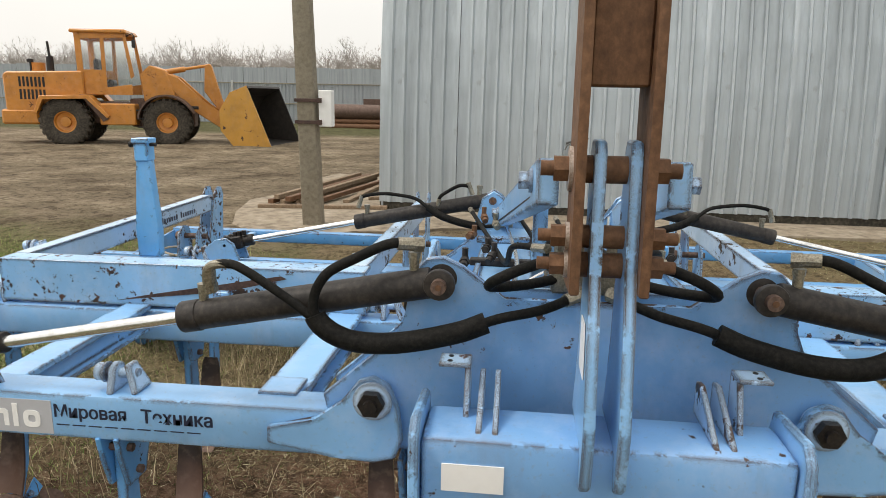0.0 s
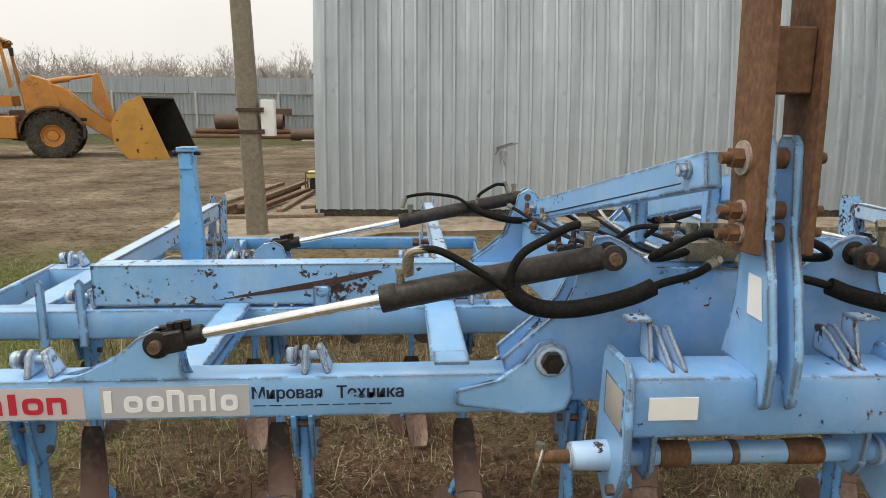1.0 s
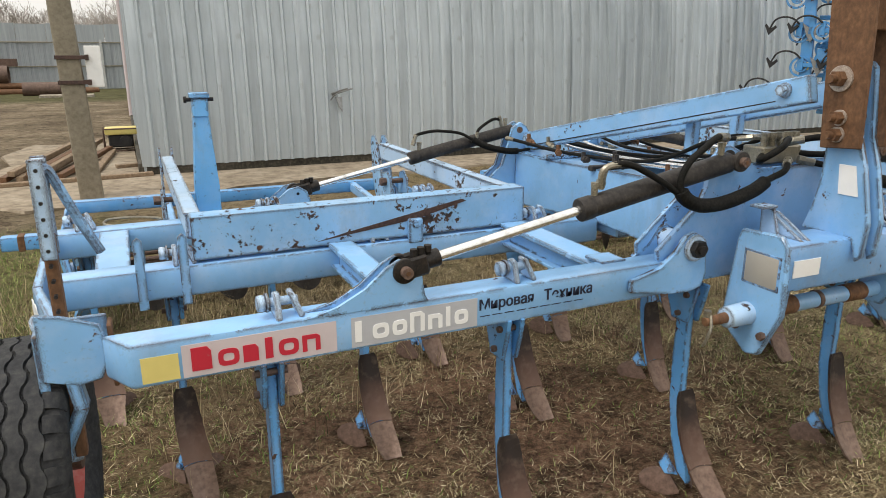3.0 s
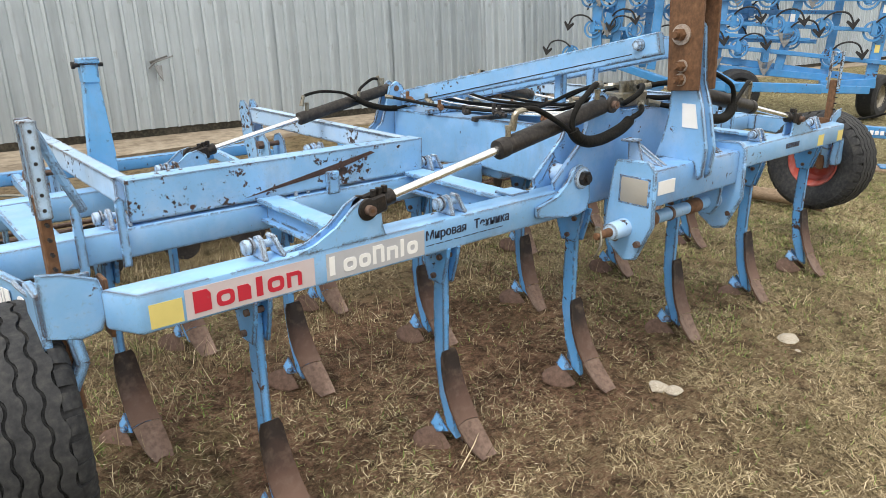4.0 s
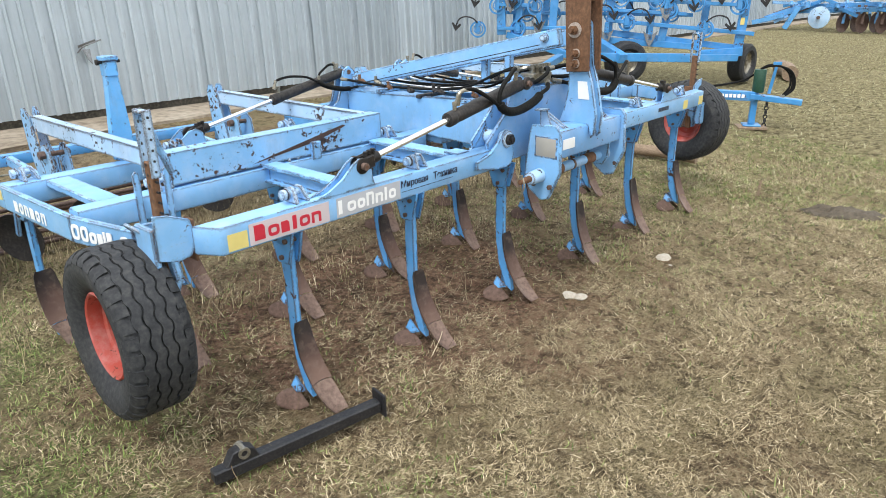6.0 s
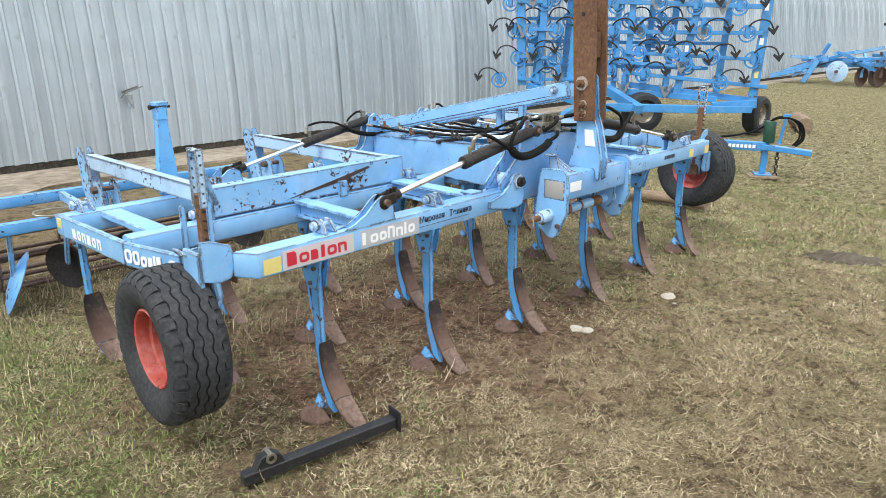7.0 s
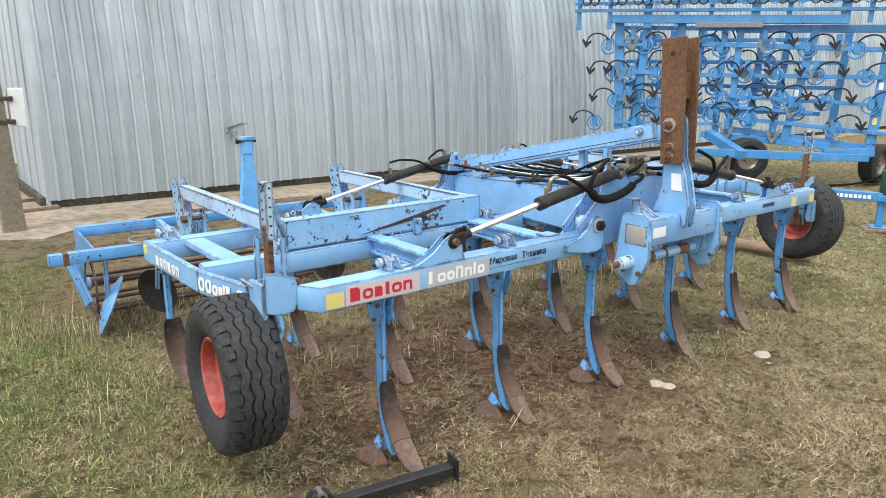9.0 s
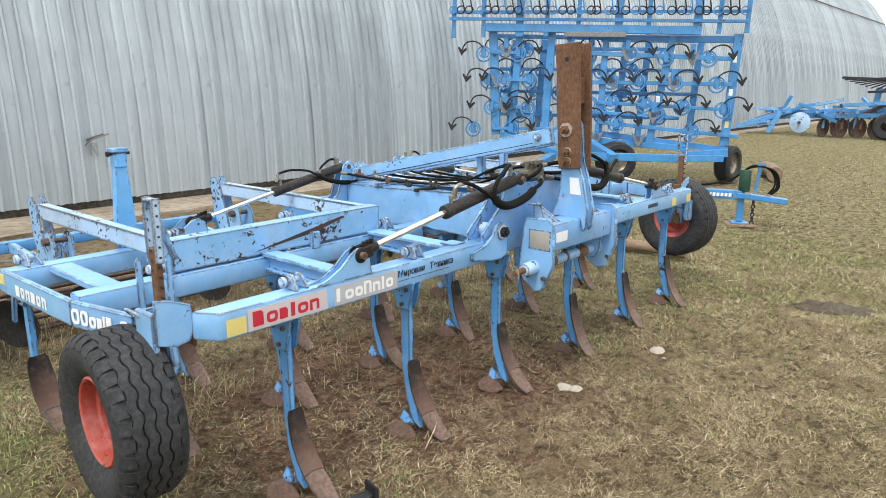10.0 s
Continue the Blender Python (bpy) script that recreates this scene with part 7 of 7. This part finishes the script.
for xx, z in ((26.9, 1.15), (27.6, 1.35), (28.3, 1.25)):
    hb("frame_beam", (xx, 8.2, z - 0.25), (xx, -3.0, z + 0.25), 0.17, 0.17)
for yy in (7.6, 6.4, 5.0, 3.6, 2.0, 0.4, -1.2):
    hb("cross_beam", (26.5, yy, 1.22), (28.6, yy, 1.25), 0.14, 0.14)
for k in range(30):
    yy = 6.2 - k * 0.32
    bm = B()
    lathe(bm, [(0.0, 0.07), (0.19, 0.055), (0.36, 0.0), (0.36, -0.01), (0.19, 0.045), (0.0, 0.06)], (26.9 + 0.6 * (k % 2), yy, 0.37), (0.4, 0.9, 0), 18, closed=False)
    part("harrow_disc", bm, M_SOILED, harrow)
    hb("disc_arm", (26.9 + 0.6 * (k % 2), yy, 0.40), (27.0 + 0.5 * (k % 2), yy, 1.2), 0.06, 0.10, M_SOILED if k % 3 else None)
bm = B()
lathe(bm, [(0.0, 0.06), (0.2, 0.05), (0.40, 0.0), (0.40, -0.02), (0.0, 0.03)], (26.3, 6.9, 0.56), (-1, 0.1, 0), 26, closed=False)
part("side_disc", bm, M_BLUE_PALE, harrow, "round pale blue side disc")
bm = B()
cyl(bm, (26.24, 6.9, 0.56), (26.18, 6.9, 0.56), 0.06, 12)
part("disc_hub", bm, M_SOILED, harrow)
random.seed(17)
for k in range(80):
    yy = random.uniform(-3.0, 8.6)
    zz = random.uniform(0.5, 1.6)
    xx = random.uniform(26.4, 28.4)
    hb("brace", (xx, yy, zz), (xx + random.uniform(-0.5, 0.5), yy + random.uniform(-1.1, 1.1), zz + random.uniform(-0.5, 0.5)), 0.10, 0.12, random.choice((M_BLUE_TINE, M_BLUE_DEEP, M_BLUE, M_BLUE_DEEP, M_SOILED)))
for p0, p1, w_ in (((26.5, 8.9, 0.55), (26.8, 7.4, 1.25), 0.24), ((26.4, 8.1, 0.15), (26.5, 7.7, 1.15), 0.20), ((26.3, 9.3, 0.4), (26.5, 8.2, 0.75), 0.18), ((26.3, 3.4, 0.1), (26.3, 3.5, 1.5), 0.18), ((26.3, 3.5, 1.45), (26.3, 0.0, 2.0), 0.26), ((27.2, 4.6, 1.2), (27.2, 4.5, 2.3), 0.20), ((27.2, 2.6, 1.2), (27.2, 2.5, 2.4), 0.20), ((26.6, 5.6, 1.5), (26.6, 1.0, 1.85), 0.14)):
    hb("brace", p0, p1, w_, w_)
for y0 in (4.2, 2.1, 0.0):
    for k in range(8):
        hb("comb_tine", (26.9, y0 - 0.3 + k * 0.05, 2.62 + k * 0.015), (26.9 - 0.05 * k, y0 + 0.2 + k * 0.17, 2.12 + 0.075 * k), 0.07, 0.05, M_BLACK)
    hb("comb_bar", (26.9, y0 - 0.5, 2.62), (26.7, y0 + 1.5, 2.75), 0.09, 0.09, M_BLACK)
    hb("comb_bar", (26.9, y0 - 0.1, 2.15), (26.7, y0 + 0.6, 2.1), 0.09, 0.09, M_BLACK)
    hb("comb_stay", (27.2, y0 - 0.1, 2.0), (26.9, y0 + 0.1, 2.65), 0.10, 0.10, M_BLUE)
for yy in (4.0, 1.5):
    bm = B()
    lathe(bm, [(0.2, 0.14), (0.40, 0.16), (0.48, 0.10), (0.48, -0.10), (0.40, -0.16), (0.2, -0.14)], (26.6, yy, 0.48), (1, 0, 0), 28)
    part("wheel", bm, M_TYRE, harrow)

# ---- grass ----
def blades(name, count, region, length, width, lean, cols, label, seed, keep=None, curl=0.35):
    """Loose blades and straws as one mesh: two-part strips rising or lying from the ground."""
    r = np.random.default_rng(seed)
    x, y = r.uniform(region[0], region[1], count), r.uniform(region[2], region[3], count)
    # thin out towards the edges of the patch
    mx, my = np.minimum(x - region[0], region[1] - x), np.minimum(y - region[2], region[3] - y)
    fade = np.clip(np.minimum(mx, my) / 0.9 + 0.35 * np.sin(3.1 * x) * np.sin(2.7 * y), 0, 1)
    ok = r.uniform(0, 1, count) < fade
    x, y = x[ok], y[ok]
    count = len(x)
    if keep is not None:
        ok = r.uniform(0, 1, count) < keep(x, y)
        x, y = x[ok], y[ok]
    c = len(x)
    z = ground_height(x, y)
    an, ln = r.uniform(0, math.tau, c), r.uniform(length[0], length[1], c) * (0.6 + 0.8 * r.uniform(0, 1, c) ** 2)
    wd = r.uniform(width[0], width[1], c)
    up = np.radians(r.uniform(lean[0], lean[1], c))
    dx, dy = np.cos(an), np.sin(an)
    sx, sy = -dy, dx
    base = np.stack([x, y, z - 0.002], -1)
    mid = base + np.stack([dx * np.cos(up), dy * np.cos(up), np.sin(up)], -1) * (ln * 0.55)[:, None]
    up2 = up - curl * r.uniform(0, 1.4, c)
    an2 = an + r.normal(0, 0.35, c)
    tip = mid + np.stack([np.cos(an2) * np.cos(up2), np.sin(an2) * np.cos(up2), np.sin(up2)], -1) * (ln * 0.5)[:, None]
    low = ground_height(tip[:, 0], tip[:, 1]) + 0.004
    tip[:, 2] = np.maximum(tip[:, 2], low)
    side = np.stack([sx, sy, 0.25 * r.normal(0, 1, c)], -1) * (wd / 2)[:, None]
    vs = np.stack([base - side, base + side, mid + side * 0.85, mid - side * 0.85, tip], 1).reshape(-1, 3)
    k = np.arange(c) * 5
    q = np.stack([k, k + 1, k + 2, k + 3], -1)
    t = np.stack([k + 3, k + 2, k + 4], -1)
    me = bpy.data.meshes.new(name)
    me.vertices.add(len(vs))
    me.vertices.foreach_set("co", vs.ravel())
    loops = np.concatenate([q.ravel(), t.ravel()])
    me.loops.add(len(loops))
    me.loops.foreach_set("vertex_index", loops)
    me.polygons.add(2 * c)
    me.polygons.foreach_set("loop_start", np.concatenate([np.arange(c) * 4, 4 * c + np.arange(c) * 3]))
    me.update(calc_edges=True)
    m, n, l, b = mat(name + "_fibre", 0.75)
    b.inputs["Specular IOR Level"].default_value = 0.2
    geo = n.new("ShaderNodeNewGeometry")
    l.new(ramp(n, l, geo.outputs["Random Per Island"], cols), b.inputs["Base Color"])
    me.materials.append(m)
    return tagged(new(name, me), label, "grass", kind="stuff")


def patchy(x, y, f=1.0, o=0.0):
    return 0.5 + 0.5 * np.sin(f * (1.9 * x + 0.8 * y) + o) * np.sin(f * (1.1 * y - 1.4 * x) + 1.7 + o) + 0.25 * np.sin(f * 4.3 * x + o) * np.sin(f * 3.9 * y)


def bare(x, y):
    """Bare trampled soil under the machine and clear ground at the stones."""
    soil_ = 1 - 0.68 * np.exp(-(((x + 0.6) / 1.9) ** 2 + ((y - 2.15) / 1.2) ** 2) ** 2)
    for sx, sy in ((1.000, 1.077), (0.045, 1.21)):
        soil_ = soil_ * (1 - 0.95 * np.exp(-(((x - sx + 0.05) / 0.13) ** 2 + ((y - sy + 0.06) / 0.13) ** 2) ** 2))
    return soil_


def clumps(x, y, o=0.0):
    """Uneven tufts a hand or two across."""
    v = np.sin(9.1 * x + 4.3 * y + o + 1.5 * np.sin(2.3 * y)) + np.sin(7.7 * y - 6.1 * x + 2 * o + 1.3 * np.sin(3.1 * x)) + 0.8 * np.sin(19.0 * x + 11.0 * y + o) * np.sin(17.0 * y - 8.0 * x)
    return np.clip(0.5 + 0.34 * v, 0, 1)


def outer(x):
    """Rises beyond the wheel, where the ground stays green."""
    return 1 / (1 + np.exp((x + 2.30) * 4))


def verdure(x, y):
    """How green the ground is: greener outside the wheel and in patches."""
    return np.clip((0.72 * patchy(x, y, 0.8, 2.0) - 0.18 + 0.5 / (1 + np.exp(-(x - 1.4) * 2))) * (0.35 + 0.65 * clumps(x, y, 1.0)) + 0.9 * outer(x) * (0.5 + 0.5 * clumps(x, y, 2.0)), 0.03, 1)


STRAW = ((0.0, (0.045, 0.032, 0.017)), (0.30, (0.175, 0.130, 0.071)), (0.62, (0.36, 0.288, 0.165)), (0.90, (0.57, 0.465, 0.285)), (1.0, (0.76, 0.640, 0.440)))
GREEN = ((0.0, (0.040, 0.064, 0.015)), (0.35, (0.120, 0.175, 0.042)), (0.7, (0.225, 0.295, 0.082)), (1.0, (0.43, 0.44, 0.18)))
DULL = ((0.0, (0.11, 0.096, 0.045)), (0.35, (0.25, 0.225, 0.115)), (0.7, (0.385, 0.35, 0.195)), (1.0, (0.54, 0.50, 0.31)))
blades("lying_straw", 2000000, (-5.0, 5.6, -1.3, 5.4), (0.016, 0.058), (0.0013, 0.0034), (1, 38), STRAW, "matted dry straw lying on the soil", 21, lambda x, y: np.clip((0.30 + 0.7 * patchy(x, y, 1.1)) * (0.20 + 1.0 * clumps(x, y)), 0.06, 1) * bare(x, y) * (1 - 0.65 * outer(x)) * (x + y > -1.7) * (y > 0.14 * x - 1.05))
blades("long_straw", 6000, (-6.2, 6.5, -2.0, 5.4), (0.07, 0.17), (0.0020, 0.0036), (2, 40), STRAW, "scattered longer straws", 26, lambda x, y: np.clip(patchy(x, y, 1.4, 1.0), 0.1, 1) * (0.35 + 0.65 * bare(x, y)))
blades("short_grass", 380000, (-5.8, 6.0, -1.4, 5.6), (0.018, 0.050), (0.0022, 0.0048), (12, 70), GREEN, "short thin green grass among straw", 22, lambda x, y: verdure(x, y) * bare(x, y) * (x + y > -1.8) * (y > 0.18 * x - 0.95))
blades("far_grass", 260000, (2.5, 34.0, -6.0, 9.3), (0.03, 0.085), (0.004, 0.010), (8, 55), DULL, "dry yellowish grass further off", 23, lambda x, y: np.clip(1.15 - x / 45, 0, 1) * (0.3 + 0.7 * clumps(x * 0.6, y * 0.6, 3.0)))
blades("tall_dry_grass", 34000, (-4.2, 4.5, 2.0, 5.6), (0.10, 0.26), (0.0018, 0.0036), (45, 88), STRAW, "tall dead grass standing between the beams", 24, lambda x, y: np.clip(patchy(x, y, 1.7, 0.6) - 0.1, 0, 1) * np.clip((y - 2.0) * 0.8, 0, 1) * (1 - outer(x) * (y < 3.9)))
blades("tufts_by_tines", 7000, (-2.6, 2.8, 1.0, 2.6), (0.05, 0.14), (0.0016, 0.0032), (25, 80), STRAW, "thin dry tufts round the tines", 27, lambda x, y: np.clip(clumps(x * 0.8, y * 0.8, 4.0) - 0.55, 0, 1) * 1.6)
blades("yard_edge_grass", 110000, (-7.5, -2.2, 1.6, 7.8), (0.025, 0.07), (0.002, 0.0045), (20, 80), GREEN, "low green grass at the edge of the yard", 25, lambda x, y: np.clip(0.35 + 0.8 * patchy(x, y, 0.7, 1.0) - 0.3 * np.maximum(y - 6, 0), 0, 1))
